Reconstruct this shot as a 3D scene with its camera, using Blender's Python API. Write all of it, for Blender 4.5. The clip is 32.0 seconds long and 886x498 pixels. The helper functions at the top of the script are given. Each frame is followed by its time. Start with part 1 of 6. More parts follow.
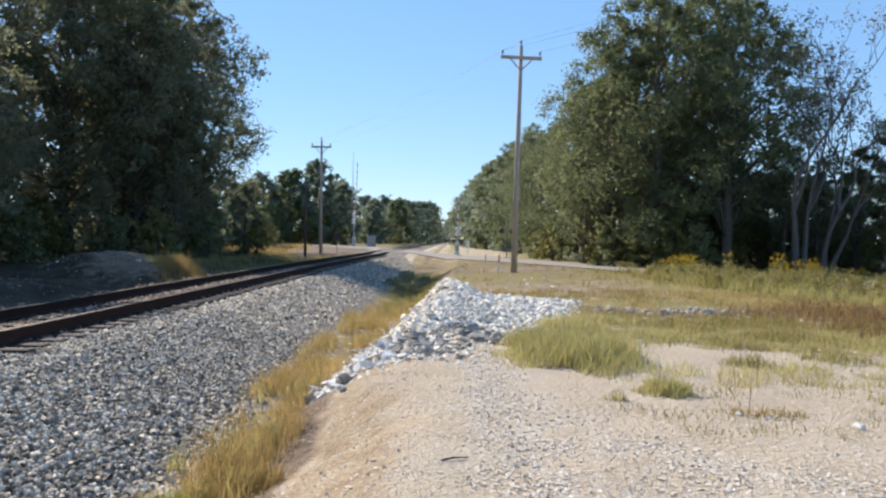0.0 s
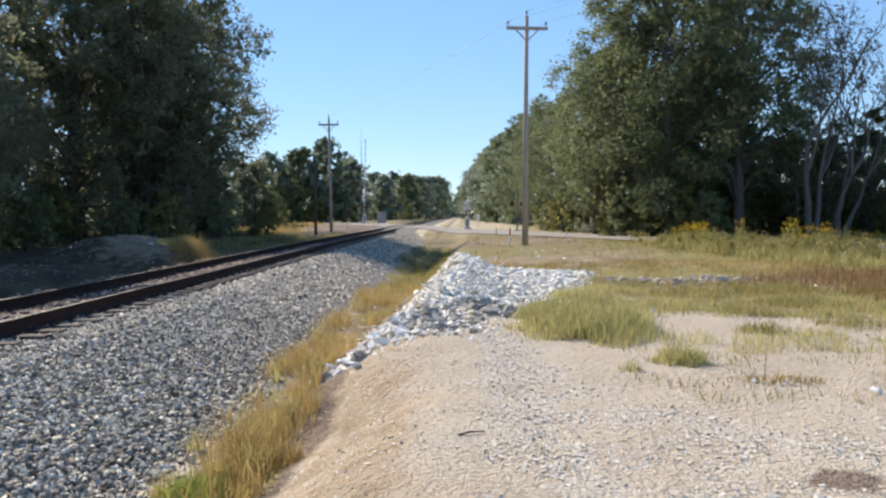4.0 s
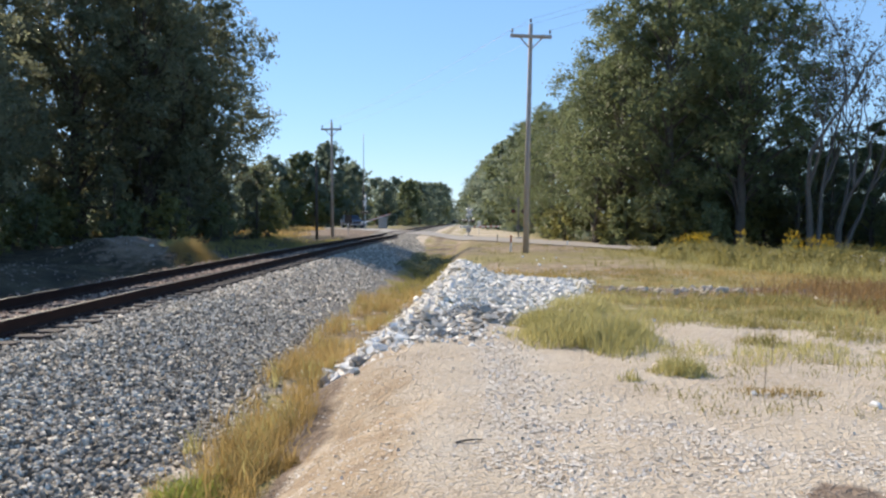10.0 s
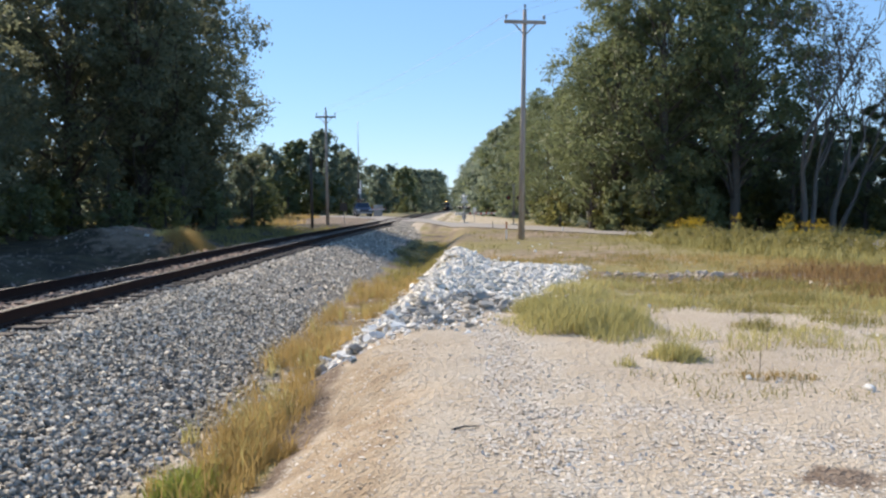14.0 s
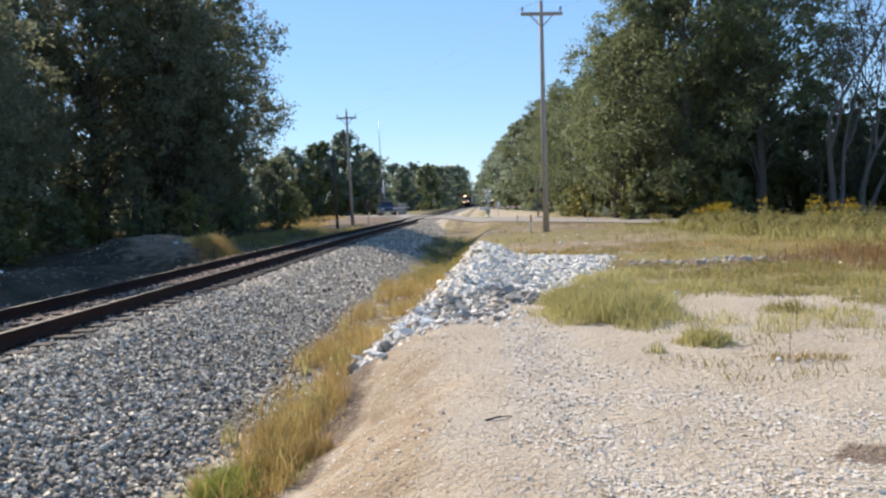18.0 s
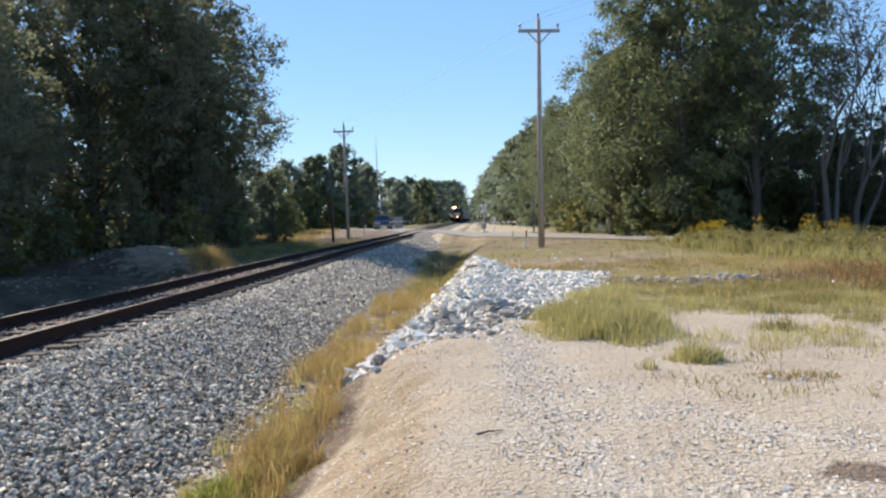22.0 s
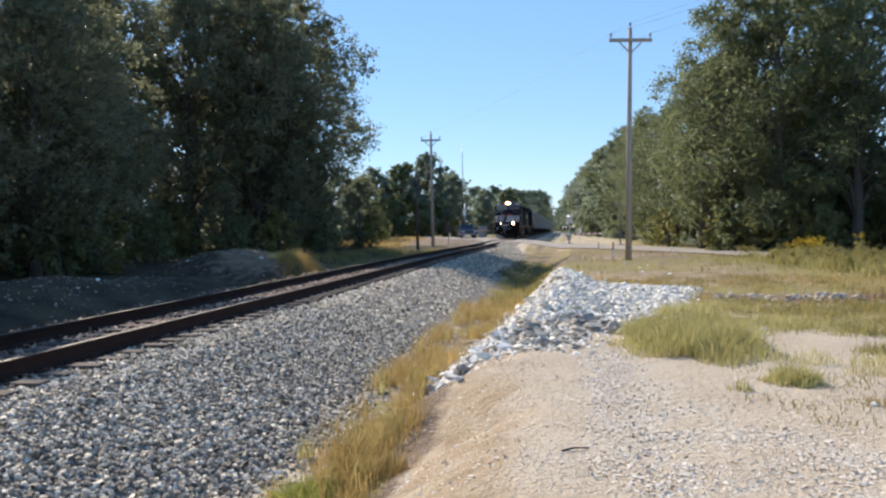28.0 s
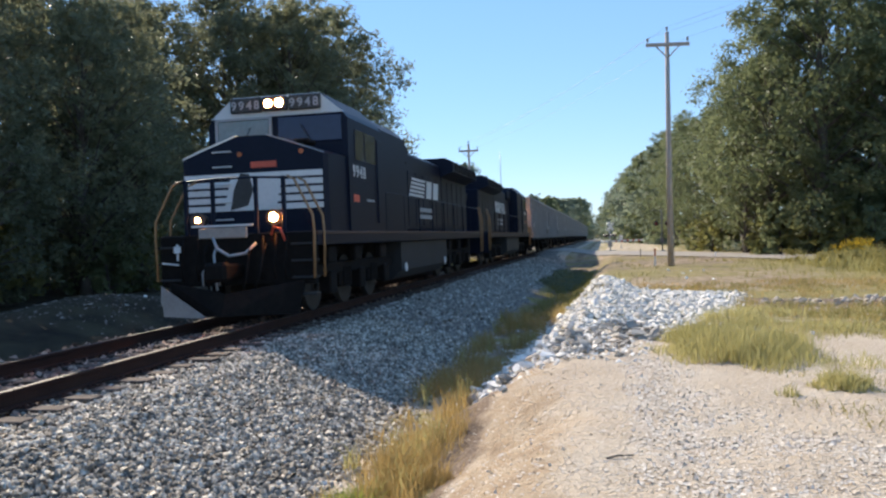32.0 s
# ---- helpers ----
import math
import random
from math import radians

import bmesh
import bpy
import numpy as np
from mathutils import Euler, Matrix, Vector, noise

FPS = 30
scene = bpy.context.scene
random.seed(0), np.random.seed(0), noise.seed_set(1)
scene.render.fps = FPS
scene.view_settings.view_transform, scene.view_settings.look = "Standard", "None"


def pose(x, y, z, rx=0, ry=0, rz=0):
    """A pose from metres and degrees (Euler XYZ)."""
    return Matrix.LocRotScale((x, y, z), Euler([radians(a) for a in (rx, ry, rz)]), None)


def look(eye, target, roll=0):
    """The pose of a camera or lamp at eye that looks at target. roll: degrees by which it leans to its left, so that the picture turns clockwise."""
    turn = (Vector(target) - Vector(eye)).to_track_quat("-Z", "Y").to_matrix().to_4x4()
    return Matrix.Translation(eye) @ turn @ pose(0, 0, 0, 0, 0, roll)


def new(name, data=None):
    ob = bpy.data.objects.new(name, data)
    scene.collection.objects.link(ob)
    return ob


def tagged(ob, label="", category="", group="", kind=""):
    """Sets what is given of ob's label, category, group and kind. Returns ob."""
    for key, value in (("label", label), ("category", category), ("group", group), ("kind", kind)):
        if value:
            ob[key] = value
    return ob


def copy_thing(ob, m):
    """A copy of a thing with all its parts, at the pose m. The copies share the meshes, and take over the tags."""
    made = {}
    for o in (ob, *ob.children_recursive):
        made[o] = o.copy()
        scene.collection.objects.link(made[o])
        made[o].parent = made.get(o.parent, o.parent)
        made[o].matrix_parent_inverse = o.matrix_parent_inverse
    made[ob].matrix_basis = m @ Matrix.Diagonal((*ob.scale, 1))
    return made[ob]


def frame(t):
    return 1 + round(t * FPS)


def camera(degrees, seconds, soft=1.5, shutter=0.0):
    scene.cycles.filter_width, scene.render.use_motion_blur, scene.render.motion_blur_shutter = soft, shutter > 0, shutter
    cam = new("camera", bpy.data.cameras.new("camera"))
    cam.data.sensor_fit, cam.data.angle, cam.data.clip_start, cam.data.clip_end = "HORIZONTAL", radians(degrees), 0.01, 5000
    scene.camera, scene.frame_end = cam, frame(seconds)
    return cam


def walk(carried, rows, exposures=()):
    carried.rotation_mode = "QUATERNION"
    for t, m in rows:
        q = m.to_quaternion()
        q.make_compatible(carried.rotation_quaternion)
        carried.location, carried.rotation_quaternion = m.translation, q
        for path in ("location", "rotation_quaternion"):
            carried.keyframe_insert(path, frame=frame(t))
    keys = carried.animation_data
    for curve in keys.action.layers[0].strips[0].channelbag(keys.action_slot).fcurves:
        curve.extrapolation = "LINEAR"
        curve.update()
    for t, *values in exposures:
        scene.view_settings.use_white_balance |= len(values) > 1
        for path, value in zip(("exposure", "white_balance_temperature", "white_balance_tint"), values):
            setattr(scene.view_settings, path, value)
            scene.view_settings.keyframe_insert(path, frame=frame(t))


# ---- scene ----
cam = camera(57.0, 32.0, soft=2.4)
PATH = [
    (0, (-0.002, 0.003, 1.322), (-0.114, 10.001, 1.167), 0.98),
    (0.5, (-0.010, 0.018, 1.333), (-0.256, 10.010, 0.993), -0.07),
    (1, (-0.022, 0.070, 1.349), (-0.301, 10.058, 0.942), -0.12),
    (1.5, (-0.012, 0.002, 1.328), (-0.336, 9.989, 0.915), -0.62),
    (2, (-0.004, 0.014, 1.332), (-0.277, 10.000, 0.873), -0.82),
    (2.5, (-0.006, 0.022, 1.337), (-0.157, 10.010, 0.882), -0.53),
    (4.5, (-0.004, 0.010, 1.329), (-0.274, 9.995, 0.846), -0.76),
    (5, (0.010, 0.009, 1.337), (-0.157, 9.995, 0.823), -1.44),
    (5.5, (0.006, -0.011, 1.344), (-0.051, 9.977, 0.854), -0.52),
    (6, (-0.002, 0.006, 1.338), (0.021, 9.998, 0.922), -0.16),
    (6.5, (-0.019, 0.006, 1.333), (-0.184, 9.997, 0.946), -0.40),
    (7, (0.011, 0.016, 1.336), (-0.307, 10.004, 0.942), -0.92),
    (7.5, (-0.002, 0.009, 1.337), (-0.318, 9.998, 0.991), -1.41),
    (8, (0.020, -0.025, 1.328), (-0.247, 9.966, 1.002), -0.77),
    (8.5, (0.002, -0.024, 1.330), (-0.311, 9.965, 0.997), -0.16),
    (9, (-0.006, 0.047, 1.343), (-0.154, 10.040, 1.001), 0.20),
    (9.5, (-0.002, 0.038, 1.333), (-0.146, 10.031, 0.977), 0.48),
    (10, (-0.003, 0.032, 1.331), (-0.255, 10.021, 0.942), 0.24),
    (10.5, (-0.005, 0.039, 1.329), (-0.197, 10.030, 0.935), 0.05),
    (11, (0.002, 0.044, 1.342), (-0.197, 10.035, 0.967), 0.19),
    (11.5, (0.003, -0.001, 1.333), (-0.193, 9.988, 0.904), -0.33),
    (12, (-0.005, -0.013, 1.333), (-0.141, 9.978, 0.915), -0.81),
    (12.5, (0.003, -0.016, 1.329), (-0.263, 9.968, 0.837), -0.79),
    (13, (0.000, -0.000, 1.330), (-0.235, 9.981, 0.765), -0.38),
    (13.5, (-0.006, 0.034, 1.341), (-0.173, 10.017, 0.787), -0.81),
    (14, (-0.004, 0.021, 1.337), (-0.202, 10.004, 0.789), -0.24),
    (14.5, (-0.008, 0.004, 1.343), (-0.245, 9.986, 0.800), -0.05),
    (16.5, (0.006, -0.064, 1.341), (-0.368, 9.916, 0.840), -0.79),
    (17, (-0.000, -0.064, 1.334), (-0.288, 9.920, 0.844), -0.72),
    (17.5, (0.002, -0.071, 1.324), (-0.544, 9.897, 0.733), -1.62),
    (18, (-0.004, -0.070, 1.334), (-0.515, 9.899, 0.747), -2.66),
    (18.5, (0.006, -0.068, 1.344), (-0.649, 9.896, 0.805), -2.93),
    (19, (0.020, -0.108, 1.323), (-0.780, 9.849, 0.859), -3.60),
    (19.5, (0.018, -0.121, 1.335), (-0.513, 9.854, 0.866), -2.23),
    (20, (0.008, -0.118, 1.343), (-0.492, 9.854, 0.777), -1.30),
    (20.5, (-0.004, -0.121, 1.341), (-0.684, 9.843, 0.830), -1.59),
    (21, (0.017, -0.118, 1.348), (-0.508, 9.857, 0.889), -1.71),
    (21.5, (0.006, -0.111, 1.344), (-0.239, 9.877, 0.925), -2.06),
    (22, (0.011, -0.112, 1.334), (-0.440, 9.869, 0.921), -1.96),
    (22.5, (-0.004, -0.125, 1.338), (-0.561, 9.852, 0.952), -1.92),
    (23, (0.001, -0.118, 1.336), (-0.789, 9.843, 0.953), -1.79),
    (23.5, (-0.026, -0.110, 1.337), (-1.104, 9.821, 0.871), -1.82),
    (24, (-0.006, -0.111, 1.357), (-0.793, 9.852, 1.020), -1.27),
    (24.5, (0.000, -0.108, 1.346), (-0.891, 9.847, 1.049), -0.78),
    (25, (-0.018, -0.135, 1.343), (-0.989, 9.814, 1.065), -1.62),
    (25.5, (-0.000, -0.096, 1.351), (-0.949, 9.854, 1.029), -1.71),
    (27.5, (-0.012, -0.084, 1.341), (-1.366, 9.820, 1.059), -0.93),
    (28, (-0.022, -0.077, 1.346), (-1.489, 9.811, 1.068), -0.79),
    (28.5, (-0.025, -0.088, 1.348), (-1.918, 9.729, 1.137), -1.19),
    (29, (-0.011, -0.125, 1.355), (-2.153, 9.643, 1.335), -1.06),
    (29.5, (-0.010, -0.150, 1.350), (-2.045, 9.641, 1.366), -1.28),
    (30, (-0.011, -0.152, 1.357), (-2.026, 9.643, 1.352), -1.21),
    (30.5, (-0.007, -0.146, 1.358), (-1.986, 9.656, 1.308), -1.34),
    (31, (-0.004, -0.148, 1.353), (-1.955, 9.660, 1.287), -1.23),
    (31.5, (-0.006, -0.145, 1.352), (-1.944, 9.665, 1.283), -1.51),
    (32, (-0.012, -0.130, 1.347), (-1.960, 9.678, 1.210), -2.12),
]
walk(cam, [(t, look(eye, target, roll)) for t, eye, target, roll in PATH], exposures=[(0, 0.39), (25, 0.38), (29, 0.41), (32, 0.50)])

# ---- daylight: high sun ahead and to the side of the track, clear sky ----
SUN_AZ, SUN_EL = radians(41.0), radians(33.7)
TO_SUN = Vector((-math.sin(SUN_AZ) * math.cos(SUN_EL), math.cos(SUN_AZ) * math.cos(SUN_EL), math.sin(SUN_EL)))
world = bpy.data.worlds.new("daylight")
scene.world = world
world.use_nodes = True
wn = world.node_tree
sky = wn.nodes.new("ShaderNodeTexSky")
sky.sky_type, sky.sun_disc = "NISHITA", False
sky.sun_elevation, sky.sun_rotation = SUN_EL, -SUN_AZ
sky.air_density, sky.dust_density, sky.ozone_density, sky.altitude = 1.0, 0.0, 3.0, 600
wn.nodes["Background"].inputs["Strength"].default_value = 0.148
tone = wn.nodes.new("ShaderNodeHueSaturation")
tone.inputs["Saturation"].default_value = 1.23
even = wn.nodes.new("ShaderNodeGamma")
even.inputs["Gamma"].default_value = 0.48
tint = wn.nodes.new("ShaderNodeMix")
tint.data_type, tint.blend_type = "RGBA", "MULTIPLY"
tint.inputs[0].default_value, tint.inputs[7].default_value = 1.0, (1.57, 1.83, 2.22, 1)
wn.links.new(sky.outputs["Color"], even.inputs["Color"])
wn.links.new(even.outputs["Color"], tint.inputs[6])
wn.links.new(tint.outputs[2], tone.inputs["Color"])
wn.links.new(tone.outputs["Color"], wn.nodes["Background"].inputs["Color"])
sun = new("sun", bpy.data.lights.new("sun", "SUN"))
sun.data.energy, sun.data.angle, sun.data.color = 5.0, radians(0.55), (1.0, 0.888, 0.735)
sun.matrix_world = look(tuple(TO_SUN * 80), (0, 0, 0))


# ---- building helpers ----
class Geo:
    """Collects faces for one mesh."""

    def __init__(self):
        self.v, self.f = [], []

    def add(self, verts, faces, m=None):
        n = len(self.v)
        self.v += [tuple(m @ Vector(p)) for p in verts] if m is not None else [tuple(p) for p in verts]
        self.f += [tuple(i + n for i in f) for f in faces]
        return self

    def box(self, x0, x1, y0, y1, z0, z1, b=0.0, m=None):
        """A box with chamfered edges."""
        if b <= 0:
            v = [(x, y, z) for x in (x0, x1) for y in (y0, y1) for z in (z0, z1)]
            return self.add(v, [(0, 1, 3, 2), (4, 6, 7, 5), (0, 4, 5, 1), (2, 3, 7, 6), (0, 2, 6, 4), (1, 5, 7, 3)], m)
        v, key = [], {}
        for i, (x, sx) in enumerate(((x0, 1), (x1, -1))):
            for j, (y, sy) in enumerate(((y0, 1), (y1, -1))):
                for k, (z, sz) in enumerate(((z0, 1), (z1, -1))):
                    for a in range(3):
                        key[i, j, k, a] = len(v)
                        v.append((x + sx * b * (a != 0), y + sy * b * (a != 1), z + sz * b * (a != 2)))
        f = []
        for s in (0, 1):
            f.append([key[s, j, k, 0] for j, k in ((0, 0), (0, 1), (1, 1), (1, 0))][:: 1 if s == 0 else -1])
            f.append([key[i, s, k, 1] for i, k in ((0, 0), (1, 0), (1, 1), (0, 1))][:: 1 if s == 0 else -1])
            f.append([key[i, j, s, 2] for i, j in ((0, 0), (0, 1), (1, 1), (1, 0))][:: 1 if s == 0 else -1])
            for u in (0, 1):
                f.append((key[0, s, u, 1], key[1, s, u, 1], key[1, s, u, 2], key[0, s, u, 2]))
                f.append((key[s, 0, u, 0], key[s, 1, u, 0], key[s, 1, u, 2], key[s, 0, u, 2]))
                f.append((key[s, u, 0, 0], key[s, u, 1, 0], key[s, u, 1, 1], key[s, u, 0, 1]))
                for w in (0, 1):
                    f.append((key[s, u, w, 0], key[s, u, w, 1], key[s, u, w, 2]))
        return self.add(v, f, m)

    def tube(self, points, radius, n=8, cap=True):
        """A round bar along points; radius is one number or one for each point."""
        pts = [Vector(p) for p in points]
        rad = list(radius) if isinstance(radius, (list, tuple)) else [radius] * len(pts)
        rings, base = [], len(self.v)
        side = None
        for i, p in enumerate(pts):
            d = (pts[min(i + 1, len(pts) - 1)] - pts[max(i - 1, 0)]).normalized()
            if side is None:
                side = d.orthogonal().normalized()
            side = (side - d * side.dot(d)).normalized()
            up = d.cross(side)
            for k in range(n):
                a = 2 * math.pi * k / n
                self.v.append(tuple(p + rad[i] * (math.cos(a) * side + math.sin(a) * up)))
        for i in range(len(pts) - 1):
            for k in range(n):
                a, b = base + i * n + k, base + i * n + (k + 1) % n
                self.f.append((a, b, b + n, a + n))
        if cap:
            self.f.append(tuple(base + k for k in range(n))[::-1])
            self.f.append(tuple(base + (len(pts) - 1) * n + k for k in range(n)))
        return self

    def prism(self, outline, axis, a, b, m=None):
        """An outline (2D, counter-clockwise) drawn out along x, y or z from a to b."""
        def at(p, w):
            return {"x": (w, p[0], p[1]), "y": (p[0], w, p[1]), "z": (p[0], p[1], w)}[axis]
        n = len(outline)
        v = [at(p, a) for p in outline] + [at(p, b) for p in outline]
        f = [tuple(range(n))[::-1], tuple(range(n, 2 * n))] + [(i, (i + 1) % n, (i + 1) % n + n, i + n) for i in range(n)]
        return self.add(v, f, m)

    def mesh(self, name, material, smooth=False):
        me = bpy.data.meshes.new(name)
        me.from_pydata(self.v, [], self.f)
        for mt in material if isinstance(material, (list, tuple)) else [material]:
            me.materials.append(mt)
        bm = bmesh.new()
        bm.from_mesh(me)
        bmesh.ops.recalc_face_normals(bm, faces=bm.faces)
        bm.to_mesh(me)
        bm.free()
        if smooth:
            me.shade_smooth()
        me.update()
        return me

    def part(self, name, material, parent=None, label="", smooth=False, m=None):
        ob = new(name, self.mesh(name, material, smooth))
        if parent is not None:
            ob.parent = parent
        if m is not None:
            ob.matrix_basis = m
        return tagged(ob, label)


def quick(name, verts, faces, material, smooth=False):
    """A large mesh from numpy arrays, as they are."""
    me = bpy.data.meshes.new(name)
    verts, faces = np.asarray(verts, np.float32), np.asarray(faces, np.int32)
    me.vertices.add(len(verts))
    me.vertices.foreach_set("co", verts.ravel())
    n, k = faces.shape
    me.loops.add(n * k)
    me.loops.foreach_set("vertex_index", faces.ravel())
    me.polygons.add(n)
    me.polygons.foreach_set("loop_start", np.arange(0, n * k, k, dtype=np.int32))
    me.update(calc_edges=True)
    me.materials.append(material)
    if smooth:
        me.shade_smooth()
    return me


def thing(name, label, category, m=None, group="", kind=""):
    ob = new(name)
    ob.empty_display_size = 0.2
    if m is not None:
        ob.matrix_basis = m
    return tagged(ob, label, category, group, kind)


def material(name, colors, scale=4.0, rough=0.8, bump=0.0, metal=0.0, fine=None, spread=0.5, rand=0.0, island=0.0, spec=0.5, bump_scale=None, coords="Object"):
    """Colours mixed by noise at two scales; rand and island vary whole pieces."""
    mt = bpy.data.materials.new(name)
    mt.use_nodes = True
    nt = mt.node_tree
    p = nt.nodes["Principled BSDF"]
    tc = nt.nodes.new("ShaderNodeTexCoord")
    big, small = nt.nodes.new("ShaderNodeTexNoise"), nt.nodes.new("ShaderNodeTexNoise")
    big.inputs["Scale"].default_value, big.inputs["Detail"].default_value = scale, 5
    small.inputs["Scale"].default_value, small.inputs["Detail"].default_value = fine or scale * 9, 4
    for node in (big, small):
        nt.links.new(tc.outputs[coords], node.inputs["Vector"])
    mix = nt.nodes.new("ShaderNodeMix")
    mix.inputs[0].default_value = 0.45
    nt.links.new(big.outputs["Fac"], mix.inputs[2])
    nt.links.new(small.outputs["Fac"], mix.inputs[3])
    out = mix.outputs[0]
    for amount, source in ((rand, "ShaderNodeObjectInfo"), (island, "ShaderNodeNewGeometry")):
        if amount:
            info = nt.nodes.new(source)
            more = nt.nodes.new("ShaderNodeMath")
            more.operation = "MULTIPLY_ADD"
            more.inputs[1].default_value = amount
            less = nt.nodes.new("ShaderNodeMath")
            less.operation = "SUBTRACT"
            less.inputs[1].default_value = amount / 2
            nt.links.new(info.outputs["Random" if source == "ShaderNodeObjectInfo" else "Random Per Island"], more.inputs[0])
            nt.links.new(out, more.inputs[2])
            nt.links.new(more.outputs[0], less.inputs[0])
            out = less.outputs[0]
    ramp = nt.nodes.new("ShaderNodeValToRGB")
    lo, hi = 0.5 - spread / 2, 0.5 + spread / 2
    while len(ramp.color_ramp.elements) < len(colors):
        ramp.color_ramp.elements.new(0.5)
    for i, c in enumerate(colors):
        e = ramp.color_ramp.elements[i]
        e.position, e.color = lo + (hi - lo) * i / max(1, len(colors) - 1), (*c, 1)
    nt.links.new(out, ramp.inputs["Fac"])
    nt.links.new(ramp.outputs["Color"], p.inputs["Base Color"])
    p.inputs["Roughness"].default_value, p.inputs["Metallic"].default_value = rough, metal
    p.inputs["Specular IOR Level"].default_value = spec
    if bump:
        b = nt.nodes.new("ShaderNodeBump")
        b.inputs["Strength"].default_value, b.inputs["Distance"].default_value = 1.0, bump
        src = small
        if bump_scale:
            src = nt.nodes.new("ShaderNodeTexNoise")
            src.inputs["Scale"].default_value, src.inputs["Detail"].default_value = bump_scale, 3
            nt.links.new(tc.outputs[coords], src.inputs["Vector"])
        nt.links.new(src.outputs["Fac"], b.inputs["Height"])
        nt.links.new(b.outputs["Normal"], p.inputs["Normal"])
    return mt


def glow(name, color, strength):
    mt = bpy.data.materials.new(name)
    mt.use_nodes = True
    p = mt.node_tree.nodes["Principled BSDF"]
    p.inputs["Base Color"].default_value = (*color, 1)
    p.inputs["Emission Color"].default_value = (*color, 1)
    p.inputs["Emission Strength"].default_value = strength
    return mt


def leaf_material(name, colors):
    """Leaves: dull, a little light passes through; each leaf its own shade."""
    mt = material(name, colors, scale=0.35, rough=0.5, fine=3.0, spread=0.7, island=0.24, rand=0.25, spec=0.22)
    nt = mt.node_tree
    p = nt.nodes["Principled BSDF"]
    thin = nt.nodes.new("ShaderNodeBsdfTranslucent")
    both = nt.nodes.new("ShaderNodeMixShader")
    both.inputs[0].default_value = 0.55
    nt.links.new(nt.nodes["Color Ramp"].outputs["Color"], thin.inputs["Color"])
    nt.links.new(p.outputs[0], both.inputs[1])
    nt.links.new(thin.outputs[0], both.inputs[2])
    nt.links.new(both.outputs[0], nt.nodes["Material Output"].inputs["Surface"])
    return mt


# ---- materials ----
M_BALLAST = material("ballast_stone", [(0.13, 0.11, 0.086), (0.33, 0.287, 0.23), (0.74, 0.66, 0.545)], 3.0, 0.85, island=0.9, spread=0.8)
M_ROCK = material("broken_concrete", [(0.70, 0.64, 0.555), (0.87, 0.815, 0.73), (0.95, 0.91, 0.84)], 2.5, 0.85, 0.006, island=0.5, rand=0.5, spread=0.7)
M_GREYROCK = material("grey_rock", [(0.17, 0.148, 0.120), (0.29, 0.255, 0.21), (0.46, 0.41, 0.345)], 2.5, 0.85, 0.006, island=0.5, rand=0.5, spread=0.7)
M_TAN = material("tan_rock", [(0.30, 0.23, 0.165), (0.47, 0.38, 0.285), (0.66, 0.56, 0.45)], 2.5, 0.85, 0.006, island=0.5, rand=0.5, spread=0.7)
M_RUBBLE = material("mound_rubble", [(0.09, 0.068, 0.052), (0.18, 0.142, 0.112), (0.36, 0.29, 0.235)], 3.0, 0.9, island=0.8, spread=0.8)
M_PEBBLE = material("gravel", [(0.58, 0.49, 0.39), (0.72, 0.635, 0.53), (0.84, 0.77, 0.675)], 6.0, 0.85, island=0.7, spread=0.9)
M_RAIL = material("rusty_rail", [(0.026, 0.013, 0.010), (0.055, 0.027, 0.019)], 3.0, 0.85, 0.002, spec=0.2)
M_RAILHEAD = material("worn_rail_head", [(0.06, 0.045, 0.038), (0.11, 0.085, 0.075)], 2.0, 0.65, metal=0.4)
M_TIE = material("weathered_tie", [(0.055, 0.038, 0.030), (0.13, 0.095, 0.075)], 3.0, 0.9, 0.008, rand=0.4)
M_ASPHALT = material("pale_road", [(0.27, 0.235, 0.20), (0.39, 0.345, 0.30)], 0.6, 0.9, 0.004, fine=30)
M_POLE = material("utility_pole_wood", [(0.34, 0.27, 0.22), (0.54, 0.46, 0.40)], 2.5, 0.85, 0.004)
M_DARKPOLE = material("dark_pole_wood", [(0.05, 0.04, 0.035), (0.11, 0.09, 0.08)], 2.5, 0.85)
M_GALV = material("galvanised_steel", [(0.38, 0.40, 0.42), (0.55, 0.57, 0.58)], 5.0, 0.45, metal=0.6)
M_WIRE = material("wire", [(0.16, 0.165, 0.17), (0.24, 0.245, 0.25)], 2.0, 0.6)
M_INSUL = material("insulator", [(0.16, 0.14, 0.13), (0.28, 0.25, 0.23)], 4.0, 0.3)
M_BARK = material("bark", [(0.06, 0.048, 0.038), (0.16, 0.13, 0.105)], 3.0, 0.95, 0.02)
M_PALEBARK = material("pale_bark", [(0.095, 0.08, 0.07), (0.19, 0.165, 0.145)], 3.0, 0.95, 0.015)
M_LEAF = leaf_material("leaves", [(0.138, 0.145, 0.088), (0.212, 0.22, 0.13), (0.29, 0.285, 0.165)])
M_LEAF_PALE = leaf_material("pale_olive_leaves", [(0.132, 0.152, 0.075), (0.205, 0.232, 0.115), (0.285, 0.305, 0.155)])
# lighter, bluer leaves: distance haze mixed into the far trees' colour
M_LEAF_HAZED = leaf_material("hazed_leaves", [(0.18, 0.215, 0.15), (0.24, 0.28, 0.20), (0.305, 0.345, 0.245)])
M_WEED = leaf_material("olive_weeds", [(0.21, 0.185, 0.062), (0.31, 0.27, 0.098), (0.41, 0.35, 0.145)])
M_LEAF_WARM = leaf_material("yellowing_leaves", [(0.155, 0.160, 0.058), (0.24, 0.235, 0.088), (0.33, 0.30, 0.12)])
